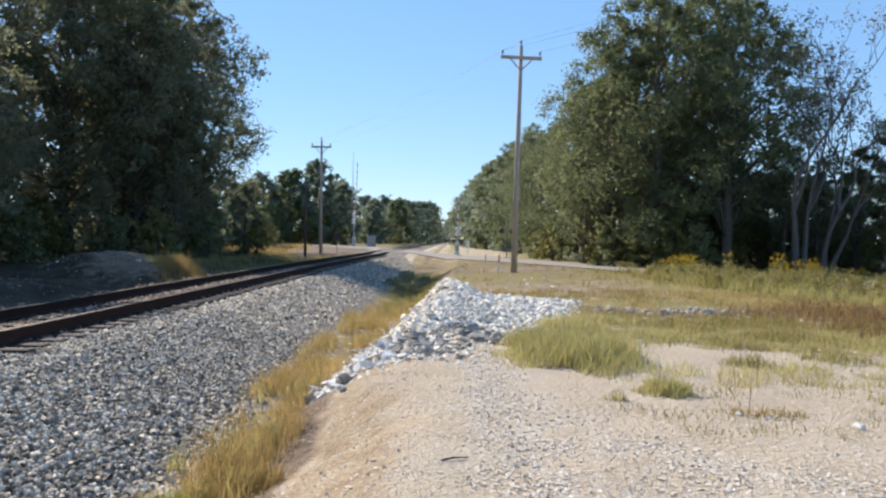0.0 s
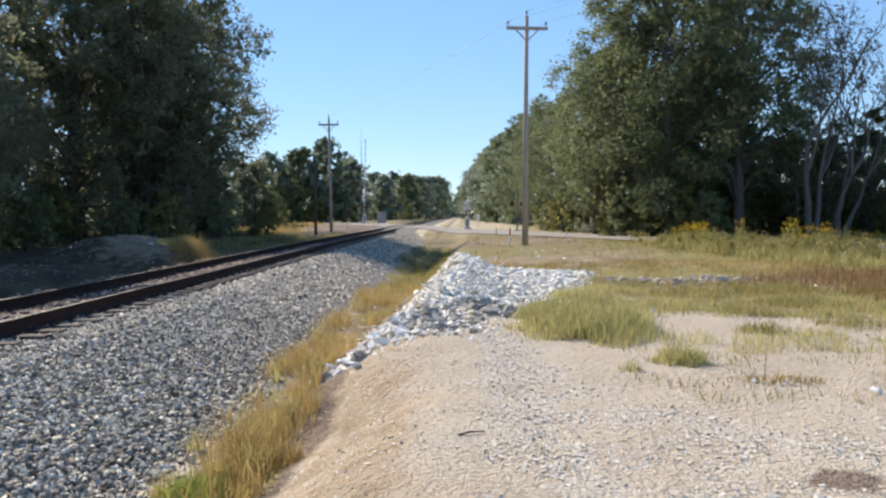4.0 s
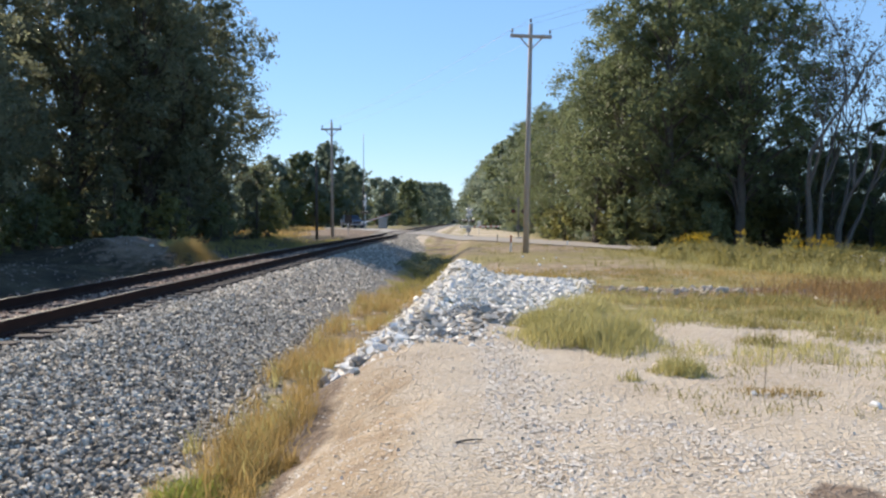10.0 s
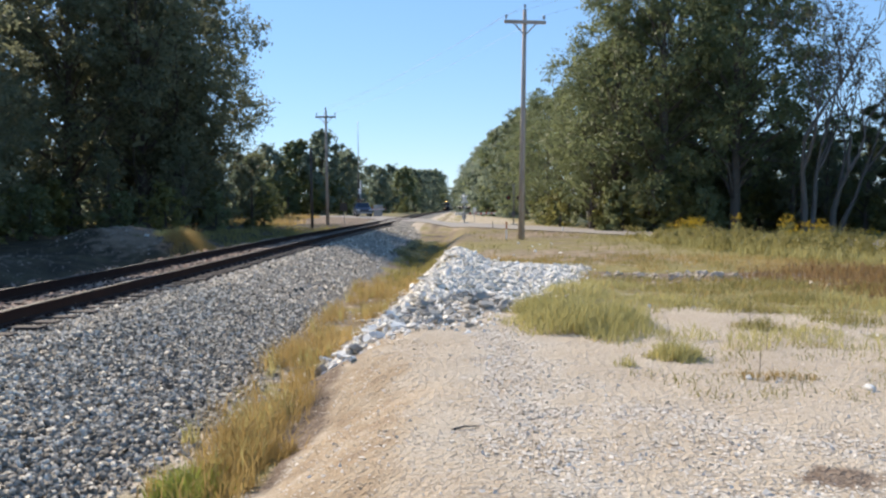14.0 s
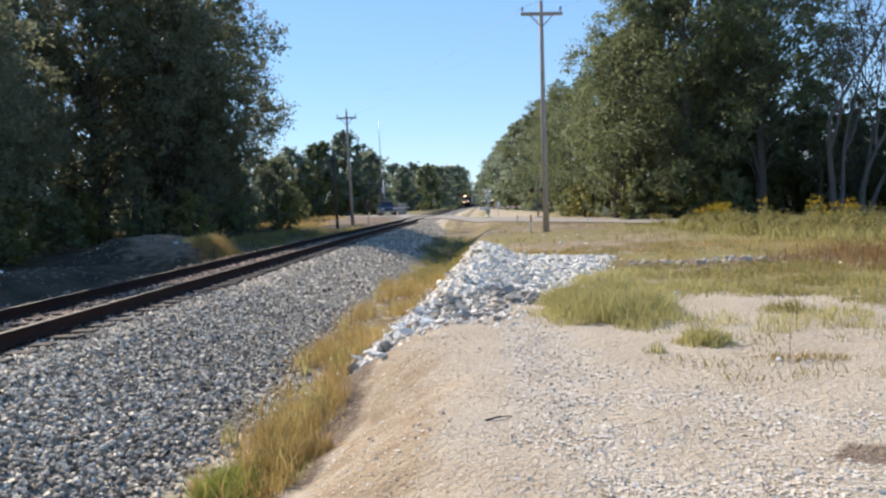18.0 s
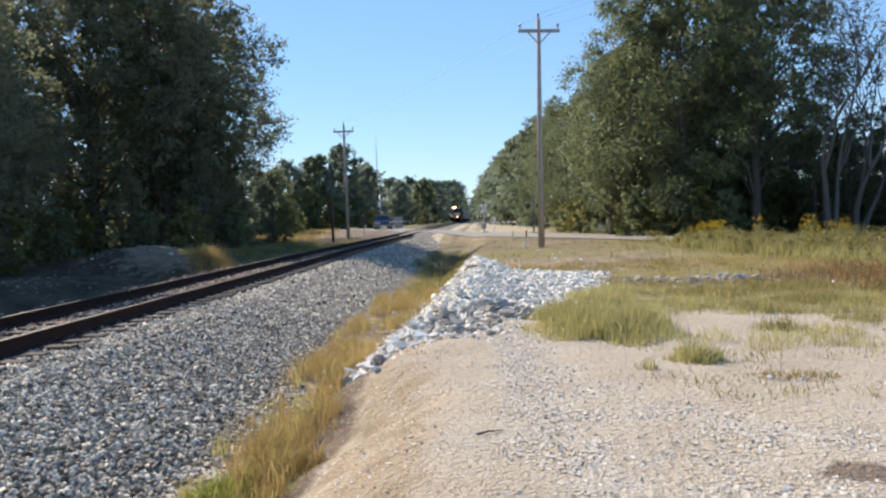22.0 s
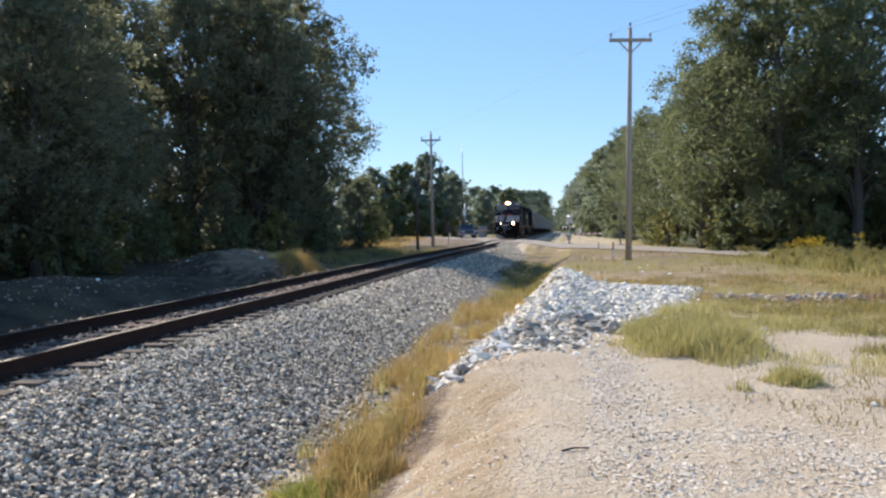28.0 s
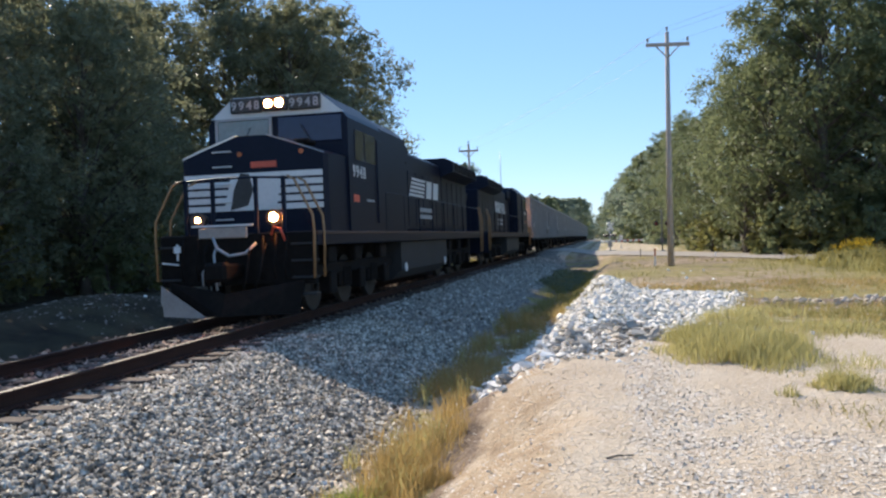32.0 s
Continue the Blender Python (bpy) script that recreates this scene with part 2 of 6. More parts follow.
M_LEAF_DRY = leaf_material("sparse_leaves", [(0.14, 0.115, 0.075), (0.23, 0.18, 0.115), (0.31, 0.24, 0.15)])
M_GRASS = leaf_material("dry_grass", [(0.27, 0.185, 0.068), (0.40, 0.285, 0.112), (0.54, 0.395, 0.175)])
M_GREEN = leaf_material("green_grass", [(0.31, 0.285, 0.11), (0.45, 0.405, 0.17), (0.57, 0.50, 0.235)])
M_FRESH = leaf_material("fresh_grass", [(0.20, 0.235, 0.055), (0.31, 0.35, 0.085), (0.42, 0.45, 0.13)])
M_GOLD = leaf_material("goldenrod_flower", [(0.36, 0.24, 0.02), (0.50, 0.35, 0.03), (0.62, 0.45, 0.05)])
M_WHITE = material("white_paint", [(0.76, 0.76, 0.75), (0.86, 0.86, 0.84)], 3.0, 0.5)
M_RED = material("red_paint", [(0.45, 0.035, 0.03), (0.60, 0.06, 0.045)], 3.0, 0.5)
M_BLACK = material("black_paint", [(0.022, 0.021, 0.021), (0.048, 0.044, 0.041)], 1.5, 0.42, fine=12)
M_GREY = material("grey_paint", [(0.30, 0.31, 0.32), (0.42, 0.43, 0.44)], 2.0, 0.6)


# ---- the ground: one sheet, shaped round the track, the bank, the heap and the field ----
TRACK = -6.58


def step(a, b, x):
    u = np.clip((x - a) / (b - a), 0, 1)
    return u * u * (3 - 2 * u)


def waves(x, y, s, seed=0.0):
    """Smooth unevenness of about one unit, s metres across."""
    x, y = x / s + seed, y / s - seed
    return (np.sin(1.7 * x + 0.6 * np.sin(1.3 * y)) + np.sin(2.1 * y + 0.8 * np.sin(0.9 * x + 1)) + 0.6 * np.sin(3.9 * x - 2.7 * y) + 0.5 * np.sin(5.3 * y + 3.1 * x)) / 3.1


def crest_x(y):
    return -0.35 + 0.25 * np.sin(y * 0.45) * (1 - step(16, 26, y)) + 0.02 * (y - 9)


def fall(y):
    """The line and the land drop gently beyond the level crossing."""
    u = np.maximum(0.0, np.asarray(y, float) - 105)
    return -0.0062 * u * u / (u + 12) * (u < 800) - 5.0 * (u >= 800)


def dip(y):
    """The line sags a little towards the level crossing."""
    y = np.asarray(y, float)
    return -0.24 * step(25, 100, y) + 0.08 * step(115, 190, y)


def line_z(y):
    """Height of the rails' top along the line."""
    return fall(y) + dip(y)


def height(x, y):
    """Ground height for arrays x, y; the rails' top is at 0."""
    x, y = np.asarray(x, float), np.asarray(y, float)
    d = x - TRACK
    field = -0.18 - 0.10 * step(20, 60, y) - 0.05 * step(4, 12, x) + 0.05 * waves(x, y, 5.0) * step(2, 6, np.abs(x)) * (1 - 0.8 * step(18, 28, y)) + 0.015 * waves(x, y, 0.9, 2.0) * (1 - step(10, 18, y))
    # ballast bed with its slopes
    bed = -0.24 - np.clip(np.abs(d) - 1.95, 0, 6) * 0.27
    # ditch beside the track, closing towards the road
    deep = 0.78 - 0.45 * step(40, 70, y) + 0.25 * step(18, 34, y) * (1 - step(48, 66, y))
    ditch = -deep + 0.06 * waves(x, y, 1.5) * (1 - step(20, 32, y))
    cx = crest_x(y)
    heap = 0.52 * np.exp(-((x + 0.25) / 0.75) ** 2 - ((y - 18.0) / 1.8) ** 2) + 0.30 * np.exp(-((x + 0.45) / 0.8) ** 2 - ((y - 14.3) / 2.0) ** 2) + 0.20 * np.exp(-((x - 1.3) / 1.5) ** 2 - ((y - 16.5) / 2.6) ** 2)
    field = field + heap
    bank = ditch + (field - ditch) * step(-1.55, 0.1, x - cx - 0.3 * waves(x * 0, y, 1.1) * (1 - step(14, 22, y)))
    base = np.where(d > 0, bank, 0.0)
    # far side: lower strip, then rising ground with a gravel mound
    left = -0.75 + 0.45 * step(-10.5, -14, x) + 0.07 * waves(x, y, 2.0)
    mound = 0.95 * step(-8.8, -10.6, x) * (1 - step(-12.8, -16.5, x)) * step(26.5, 29.5, y + 0.25 * (x + 11)) * (1 - step(32, 37, y)) * (0.92 + 0.10 * waves(x, y, 1.6)) + 0.55 * np.exp(-((x + 12.6) / 2.2) ** 2 - ((y - 19.0) / 3.5) ** 2)
    left = left + mound * (1 + 0.12 * waves(x, y, 0.7))
    base = np.where(d > 0, base, left)
    z = np.maximum(bed, base)
    # level crossing: ground comes up to the rails
    off = np.abs((d + 0.385 * (y - 88)) * 0.933)
    cross = (1 - step(4.0, 7.5, off)) * (1 - step(2.2, 6.5, np.abs(d)))
    z = z + cross * (-0.06 - z)
    apron = step(-9.2, -10.2, x) * (1 - step(-17, -24, x)) * step(58, 66, y) * (1 - step(112, 126, y))
    z = z + apron * (-0.24 - z)
    return z + fall(y) + dip(y) * step(-9.8, -8.6, x)


def axis_steps(stops):
    """Grid lines from (start, end, step) runs."""
    out = []
    for a, b, s in stops:
        out += list(np.arange(a, b - s * 0.5, s))
    return np.array(out + [stops[-1][1]])


gx = axis_steps([(-3000, -600, 400), (-600, -120, 60), (-120, -30, 5), (-30, -14, 0.8), (-14, -9, 0.25), (-9, 6, 0.12), (6, 14, 0.3), (14, 40, 1.2), (40, 120, 6), (120, 600, 60), (600, 3000, 400)])
gy = axis_steps([(-3000, -600, 400), (-600, -60, 60), (-60, -10, 5), (-10, 1, 0.6), (1, 14, 0.12), (14, 30, 0.25), (30, 60, 0.6), (60, 130, 2.5), (130, 400, 10), (400, 1000, 40), (1000, 4000, 400)])
GX, GY = np.meshgrid(gx, gy)
GZ = height(GX, GY) + 0.012 * waves(GX, GY, 0.31, 5.0) * (np.abs(GX) < 9) * (1 - step(10, 14, GY))
nx, ny = len(gx), len(gy)
gi = np.arange(nx * ny).reshape(ny, nx)
gf = np.stack([gi[:-1, :-1], gi[:-1, 1:], gi[1:, 1:], gi[1:, :-1]], -1).reshape(-1, 4)


def ground_material():
    """Pale sandy dirt, gravelly dirt, dry grass thatch and ballast, laid out by masks on the sheet."""
    mt = bpy.data.materials.new("sandy_ground")
    mt.use_nodes = True
    nt = mt.node_tree
    p = nt.nodes["Principled BSDF"]
    p.inputs["Roughness"].default_value, p.inputs["Specular IOR Level"].default_value = 0.95, 0.2
    tc = nt.nodes.new("ShaderNodeTexCoord")

    def noisy(scale, stops, detail=5, lo=0.3, hi=0.7):
        n = nt.nodes.new("ShaderNodeTexNoise")
        n.inputs["Scale"].default_value, n.inputs["Detail"].default_value = scale, detail
        nt.links.new(tc.outputs["Object"], n.inputs["Vector"])
        r = nt.nodes.new("ShaderNodeValToRGB")
        while len(r.color_ramp.elements) < len(stops):
            r.color_ramp.elements.new(0.5)
        for i, c in enumerate(stops):
            r.color_ramp.elements[i].position = lo + (hi - lo) * i / (len(stops) - 1)
            r.color_ramp.elements[i].color = (*c, 1)
        nt.links.new(n.outputs["Fac"], r.inputs["Fac"])
        return r.outputs["Color"], n.outputs["Fac"]

    def blend(fac, a, b, mode="MIX"):
        m = nt.nodes.new("ShaderNodeMix")
        m.data_type, m.blend_type = "RGBA", mode
        if isinstance(fac, float):
            m.inputs[0].default_value = fac
        else:
            nt.links.new(fac, m.inputs[0])
        nt.links.new(a, m.inputs[6])
        nt.links.new(b, m.inputs[7])
        return m.outputs[2]

    sand, h1 = noisy(1.3, [(0.46, 0.32, 0.185), (0.58, 0.45, 0.30), (0.66, 0.55, 0.41)])
    grain, h2 = noisy(60, [(0.30, 0.23, 0.16), (0.60, 0.51, 0.41), (0.78, 0.71, 0.62)], 3)
    clod, _ = noisy(16, [(0.42, 0.30, 0.19), (0.62, 0.50, 0.36), (0.74, 0.64, 0.51)], 7, 0.35, 0.65)
    dirt = blend(0.45, blend(0.4, sand, clod), grain)
    thatch, _ = noisy(2.2, [(0.16, 0.145, 0.05), (0.27, 0.225, 0.085), (0.37, 0.30, 0.13)])
    fine, _ = noisy(35, [(0.13, 0.12, 0.035), (0.33, 0.27, 0.10), (0.50, 0.40, 0.19)], 3)
    grass = blend(0.5, thatch, fine)
    stone, _ = noisy(24, [(0.06, 0.054, 0.046), (0.23, 0.205, 0.175), (0.48, 0.44, 0.38)], 2, 0.38, 0.64)
    # near-black woodland earth, also used as painted shade
    floor_shade, _ = noisy(1.1, [(0.035, 0.028, 0.02), (0.07, 0.055, 0.035), (0.10, 0.085, 0.05)])
    mask = nt.nodes.new("ShaderNodeVertexColor")
    mask.layer_name = "cover"
    split = nt.nodes.new("ShaderNodeSeparateColor")
    nt.links.new(mask.outputs["Color"], split.inputs["Color"])
    patch, ph = noisy(0.9, [(0, 0, 0), (1, 1, 1)], 6, 0.40, 0.60)

    def edged(source):
        """A mask with a ragged edge."""
        a = nt.nodes.new("ShaderNodeMath")
        a.operation = "ADD"
        n = nt.nodes.new("ShaderNodeTexNoise")
        n.inputs["Scale"].default_value, n.inputs["Detail"].default_value = 2.4, 6
        nt.links.new(tc.outputs["Object"], n.inputs["Vector"])
        nt.links.new(source, a.inputs[0])
        nt.links.new(n.outputs["Fac"], a.inputs[1])
        r = nt.nodes.new("ShaderNodeMapRange")
        r.inputs[1].default_value, r.inputs[2].default_value = 0.88, 1.12
        nt.links.new(a.outputs[0], r.inputs[0])
        return r.outputs[0]

    ochre, _ = noisy(3.0, [(0.305, 0.20, 0.11), (0.43, 0.302, 0.178), (0.505, 0.392, 0.265)])
    c = blend(edged(mask.outputs["Alpha"]), dirt, blend(0.22, ochre, grain))
    soil, _ = noisy(1.7, [(0.14, 0.094, 0.062), (0.23, 0.158, 0.108), (0.33, 0.245, 0.175)])
    grit, _ = noisy(30, [(0.08, 0.058, 0.042), (0.22, 0.162, 0.118), (0.40, 0.32, 0.25)], 3)
    earth = nt.nodes.new("ShaderNodeVertexColor")
    earth.layer_name = "soil"
    c = blend(edged(earth.outputs["Color"]), c, blend(0.5, soil, grit))
    c = blend(edged(split.outputs[0]), c, grass)
    c = blend(edged(split.outputs[1]), c, stone)
    c = blend(edged(split.outputs[2]), c, floor_shade)
    nt.links.new(c, p.inputs["Base Color"])
    b = nt.nodes.new("ShaderNodeBump")
    b.inputs["Distance"].default_value = 0.02
    nt.links.new(h2, b.inputs["Height"])
    _, h3 = noisy(17, [(0, 0, 0), (1, 1, 1)], 7)
    lumps = nt.nodes.new("ShaderNodeBump")
    lumps.inputs["Distance"].default_value = 0.045
    nt.links.new(h3, lumps.inputs["Height"])
    nt.links.new(lumps.outputs["Normal"], b.inputs["Normal"])
    nt.links.new(b.outputs["Normal"], p.inputs["Normal"])
    return mt


def rocky_strip(x, y):
    """Bare brown soil with scattered rocks between the heap and the field's far grass."""
    return step(2.3, 3.2, x) * (1 - step(6.6, 8.6, x)) * np.exp(-((y - 16.5 - 0.05 * x) / 0.95) ** 2)


def cover(x, y):
    """Masks: grass, stone, dark woodland earth with the woods' shade painted in."""
    d = x - TRACK
    cx = crest_x(y)
    ditch = (0.52 + 0.35 * waves(x, y, 1.2, 4.0)) * step(-3.0, -2.4, x + 0.25 * step(20, 30, y)) * (1 - step(-1.3, -0.8, x - cx))
    bare = (1 - step(4.0, 7.5, x - 0.25 * (y - 6))) * (1 - step(9.6, 14.0, y + 2.2 * waves(x, y, 1.9, 3.0))) * step(-1.3, -0.8, x - cx)
    bare = bare * (1 - 0.75 * step(2.4, 3.6, x) * step(7.6, 9.0, y) * step(-0.1, 0.5, waves(x, y, 0.9, 6.0)))
    grass = np.where(d > 0, np.maximum(ditch, (1 - bare) * step(-1.3, -0.8, x - cx) * (0.60 + 0.12 * step(11, 15, y) - 0.30 * step(18, 24, y) * (1 - step(4.5, 9, x)) + 0.25 * step(6, 10, x - 0.15 * (y - 22)) * step(20, 26, y) + 0.30 * (waves(x, y, 1.6, 1.0) * (1 - step(16, 24, y)) + 0.8 * waves(x, y, 7.0, 1.0) * step(16, 24, y)) * (1 - step(40, 90, y)))), np.where(y > 32, 0.6, 0.2) + 0.3 * waves(x, y, 2.2, 4.0))
    stone = (np.abs(d) < 4.1 - 1.3 * step(54, 66, y) - 0.2 * waves(x, y, 0.8)) * 1.0
    stone = np.where(d < -2.4, 0.0, stone)
    apron = step(-8.6, -9.6, x) * (1 - step(-16, -21, x)) * step(60, 68, y) * (1 - step(104, 112, y))
    grass, stone = grass * (1 - apron) * (1 - 0.9 * rocky_strip(x, y)), stone * (1 - apron)
    # dark earth from the rails to the woods paints their shade into the ground
    floor_shade = np.maximum(np.maximum(step(-8.5, -9.6, x) * (1 - step(60, 75, y)) * (1 - 0.85 * np.exp(-((x + 11.6) / 2.6) ** 2 - ((y - 31) / 4) ** 2)), step(-24, -28, x)), step(0, 6, x - 9 - 0.12 * np.abs(y - 42)) * step(40, 44, y))
    warm = np.exp(-((x - cx + 0.62) / 0.62) ** 2) * (1 - step(9.5, 12, y)) * (0.80 + 0.36 * waves(x, y, 0.5, 9.0)) + 0.45 * np.exp(-((x - 3.6) / 1.2) ** 2 - ((y - 7.3) / 0.8) ** 2)
    warm = np.maximum(warm, 1.1 * step(19, 23, y) * (1 - step(70, 80, y)) * step(-3.2, -2.6, x))
    return np.stack([grass, stone, floor_shade, warm], -1)


ground = new("ground", quick("ground", np.stack([GX, GY, GZ], -1).reshape(-1, 3), gf, ground_material(), True))
tagged(ground, "pale sandy dirt bank, grassy ditch and dry field", "ground", kind="structure")
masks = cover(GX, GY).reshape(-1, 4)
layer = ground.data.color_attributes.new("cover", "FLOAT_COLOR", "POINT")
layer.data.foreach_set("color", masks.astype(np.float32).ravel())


def damp(x, y):
    """A dark damp patch on the bank and muddy ground at the ditch's near end."""
    wet = np.exp(-((x - 2.05) / 0.62) ** 2 - ((y - 4.55 + 0.1 * (x - 2)) / 0.34) ** 2) * (0.62 + 0.55 * waves(x, y, 0.15, 2.0) + 0.3 * waves(x, y, 0.37, 5.0))
    return np.maximum(wet, 0.9 * np.exp(-((x + 2.35) / 0.35) ** 2 - ((y - 4.9) / 0.7) ** 2))


def soil_cover(x, y):
    """Brown gravelly earth: beyond the rails, between the heap and the road, and one damp patch."""
    d = x - TRACK
    mid = 0.56 * step(12.5, 15.5, y - 0.1 * x) * (1 - step(56, 64, y)) * step(-3.4, -2.6, x) + 0.24 * (waves(x, y, 2.0, 8.0) * (1 - step(16, 24, y)) + waves(x, y, 6.0, 8.0) * step(16, 24, y))
    rusty = 0.4 * np.exp(-((y - 17.2 - 0.06 * x) / 1.3) ** 2) * step(2.0, 3.2, x) + 0.55 * rocky_strip(x, y)
    ditch = 0.62 * np.exp(-((x + 1.85) / 0.62) ** 2) * step(4.6, 6.0, y) + 0.5 * step(22, 34, y) * (1 - step(46, 56, y)) * np.exp(-((x + 1.9) / 1.0) ** 2)
    ditch = np.maximum(ditch, 0.78 * np.exp(-((x + 1.42) / 0.30) ** 2) * step(4.6, 6.0, y) * (1 - step(9.5, 11.0, y)))
    wet = 1.0 * damp(x, y)
    left = np.where(d < -2.2, 0.8, 0.0)
    return np.maximum(left, np.where(d > 2.5, np.maximum(np.maximum(mid + rusty, ditch), wet), 0))


soil_layer = ground.data.color_attributes.new("soil", "FLOAT_COLOR", "POINT")
amount = soil_cover(GX, GY).ravel()
soil_layer.data.foreach_set("color", np.stack([amount, amount, amount, np.ones_like(amount)], -1).astype(np.float32).ravel())


def ground_z(x, y):
    return float(height(np.array([x]), np.array([y]))[0])


# ---- track ----
def rail_profile(side):
    """Cross-section of a rail, foot to head."""
    return [(-0.076, -0.178), (0.076, -0.178), (0.076, -0.165), (0.012, -0.148), (0.010, -0.045), (0.036, -0.036), (0.036, -0.006), (0.028, 0.0), (-0.028, 0.0), (-0.036, -0.006), (-0.036, -0.036), (-0.010, -0.045), (-0.012, -0.148), (-0.076, -0.165)]


RUN = [-60.0, 20.0] + [26.0 + 6 * i for i in range(13)] + [110.0 + 10 * i for i in range(29)] + [400.0 + 50 * i for i in range(11)]


def along(section):
    """A cross-section drawn along the line, which drops beyond the crossing."""
    g, n = Geo(), len(section)
    for y in RUN:
        g.v += [(x, y, z + float(line_z(y))) for x, z in section]
    for k in range(len(RUN) - 1):
        g.f += [(k * n + i, k * n + (i + 1) % n, (k + 1) * n + (i + 1) % n, (k + 1) * n + i) for i in range(n)]
    g.f += [tuple(range(n))[::-1], tuple((len(RUN) - 1) * n + i for i in range(n))]
    return g


track = thing("railway_track", "single railway track with rusty rails on worn timber ties", "railway track", kind="structure")
for side in (-0.753, 0.753):
    section = [(p[0] + TRACK + side, p[1]) for p in rail_profile(side)]
    top = [(TRACK + side - 0.027, -0.001), (TRACK + side + 0.027, -0.001), (TRACK + side + 0.027, 0.003), (TRACK + side - 0.027, 0.003)]
    along(section).part("rail", M_RAIL, track)
    along(top).part("rail_head", M_RAILHEAD, track, "worn shiny top of the rail")

tie = Geo().box(-1.28, 1.28, -0.115, 0.115, -0.36, -0.180, 0.012).mesh("tie", M_TIE)
rng = random.Random(5)
for i in range(190):
    o = new("tie", tie)
    o.parent = track
    o.matrix_basis = pose(TRACK + rng.uniform(-0.05, 0.05), -6 + i * 0.52 + rng.uniform(-0.03, 0.03), rng.uniform(-0.012, 0.004) + float(line_z(-6 + i * 0.52)), 0, 0, rng.uniform(-1.2, 1.2))
plate = Geo().box(-0.17, 0.17, -0.09, 0.09, -0.182, -0.168, 0.004)
for x in (-0.125, 0.125):
    plate.box(x - 0.018, x + 0.018, -0.06, -0.025, -0.170, -0.150, 0.004).box(x - 0.018, x + 0.018, 0.025, 0.06, -0.170, -0.150, 0.004)
plate = plate.mesh("tie_plate", M_RAIL)
for i in range(60):
    for side in (-0.753, 0.753):
        o = new("tie_plate", plate)
        o.parent = track
        o.matrix_basis = pose(TRACK + side, -6 + (i + 15) * 0.52, float(line_z(-6 + (i + 15) * 0.52)))


# ---- ballast stones ----
def scattered(name, xs, ys, zs, sizes, mat, flat=0.7, seed=1, grain=False):
    """Many small broken stones in one mesh, each an uneven block or, as a grain, an uneven four-sided chip."""
    r = np.random.RandomState(seed)
    n = len(xs)
    cube = np.array([(-1, -1, -1), (1, -1, -1), (1, 1, -1), (-1, 1, -1), (-1, -1, 1), (1, -1, 1), (1, 1, 1), (-1, 1, 1)], float) * 0.5
    faces = np.array([(4, 5, 6, 7), (0, 1, 5, 4), (1, 2, 6, 5), (2, 3, 7, 6), (3, 0, 4, 7)])
    if grain:
        cube = np.concatenate([cube[:4], [(0.0, 0.0, 0.5)]])
        faces = np.array([(0, 1, 4), (1, 2, 4), (2, 3, 4), (3, 0, 4)])
    k = len(cube)
    v = cube[None] * (1 + 0.75 * (r.rand(n, k, 3) - 0.5))
    if grain:
        v[:, 4, :2] += 0.5 * (r.rand(n, 2) - 0.5)
    else:
        v[:, 4:, :2] *= 0.72
    v *= (sizes[:, None] * np.stack([r.uniform(0.8, 1.4, n), r.uniform(0.6, 1.0, n), flat * r.uniform(0.6, 1.1, n)], -1))[:, None]
    # a random turn for each
    q = r.normal(size=(n, 4)) * np.array([1, 0.12, 0.12, 1] if grain else [1, 0.35, 0.35, 1])
    q /= np.linalg.norm(q, axis=1, keepdims=True)
    w, x, y, z = q.T
    rot = np.stack([1 - 2 * (y * y + z * z), 2 * (x * y - z * w), 2 * (x * z + y * w), 2 * (x * y + z * w), 1 - 2 * (x * x + z * z), 2 * (y * z - x * w), 2 * (x * z - y * w), 2 * (y * z + x * w), 1 - 2 * (x * x + y * y)], -1).reshape(n, 3, 3)
    v = np.einsum("nij,nkj->nki", rot, v) + np.stack([xs, ys, zs], -1)[:, None]
    f = faces[None] + (np.arange(n) * k)[:, None, None]
    return new(name, quick(name, v.reshape(-1, 3), f.reshape(-1, faces.shape[1]), mat))


def spread_points(n, x0, x1, y0, y1, seed):
    r = np.random.RandomState(seed)
    return r.uniform(x0, x1, n), r.uniform(y0, y1, n), r


xs, ys, r = spread_points(46000, TRACK + 0.85, -2.2, 2.5, 16, 11)
toe = -2.45 + 0.2 * waves(xs * 0, ys, 1.3) + r.uniform(-0.35, 0.32, len(xs))
keep = xs < toe
xs, ys = xs[keep], ys[keep]
stones = scattered("ballast_stones", xs, ys, height(xs, ys) + r.uniform(-0.01, 0.025, len(xs)), r.uniform(0.024, 0.054, len(xs)), M_BALLAST, seed=12)
tagged(stones, "loose grey crushed stone ballast beside the rails", "ballast", kind="stuff")
xs, ys, r = spread_points(15000, TRACK + 0.85, -2.2, 16, 60, 13)
keep = (xs < -2.75 + 0.3 * waves(xs * 0, ys, 1.3)) & (r.rand(len(xs)) < 1.1 - ys / 75)
xs, ys = xs[keep], ys[keep]
stones = scattered("ballast_stones", xs, ys, height(xs, ys) + r.uniform(0, 0.02, len(xs)), r.uniform(0.045, 0.090, len(xs)), M_BALLAST, seed=14, grain=True)
tagged(stones, "grey crushed stone ballast along the track", "ballast", kind="stuff")
xs, ys, r = spread_points(9500, TRACK - 2.2, TRACK + 0.9, 2.5, 40, 15)
keep = (xs > TRACK - 0.72) | (r.rand(len(xs)) < 0.2)
xs, ys = xs[keep], ys[keep]
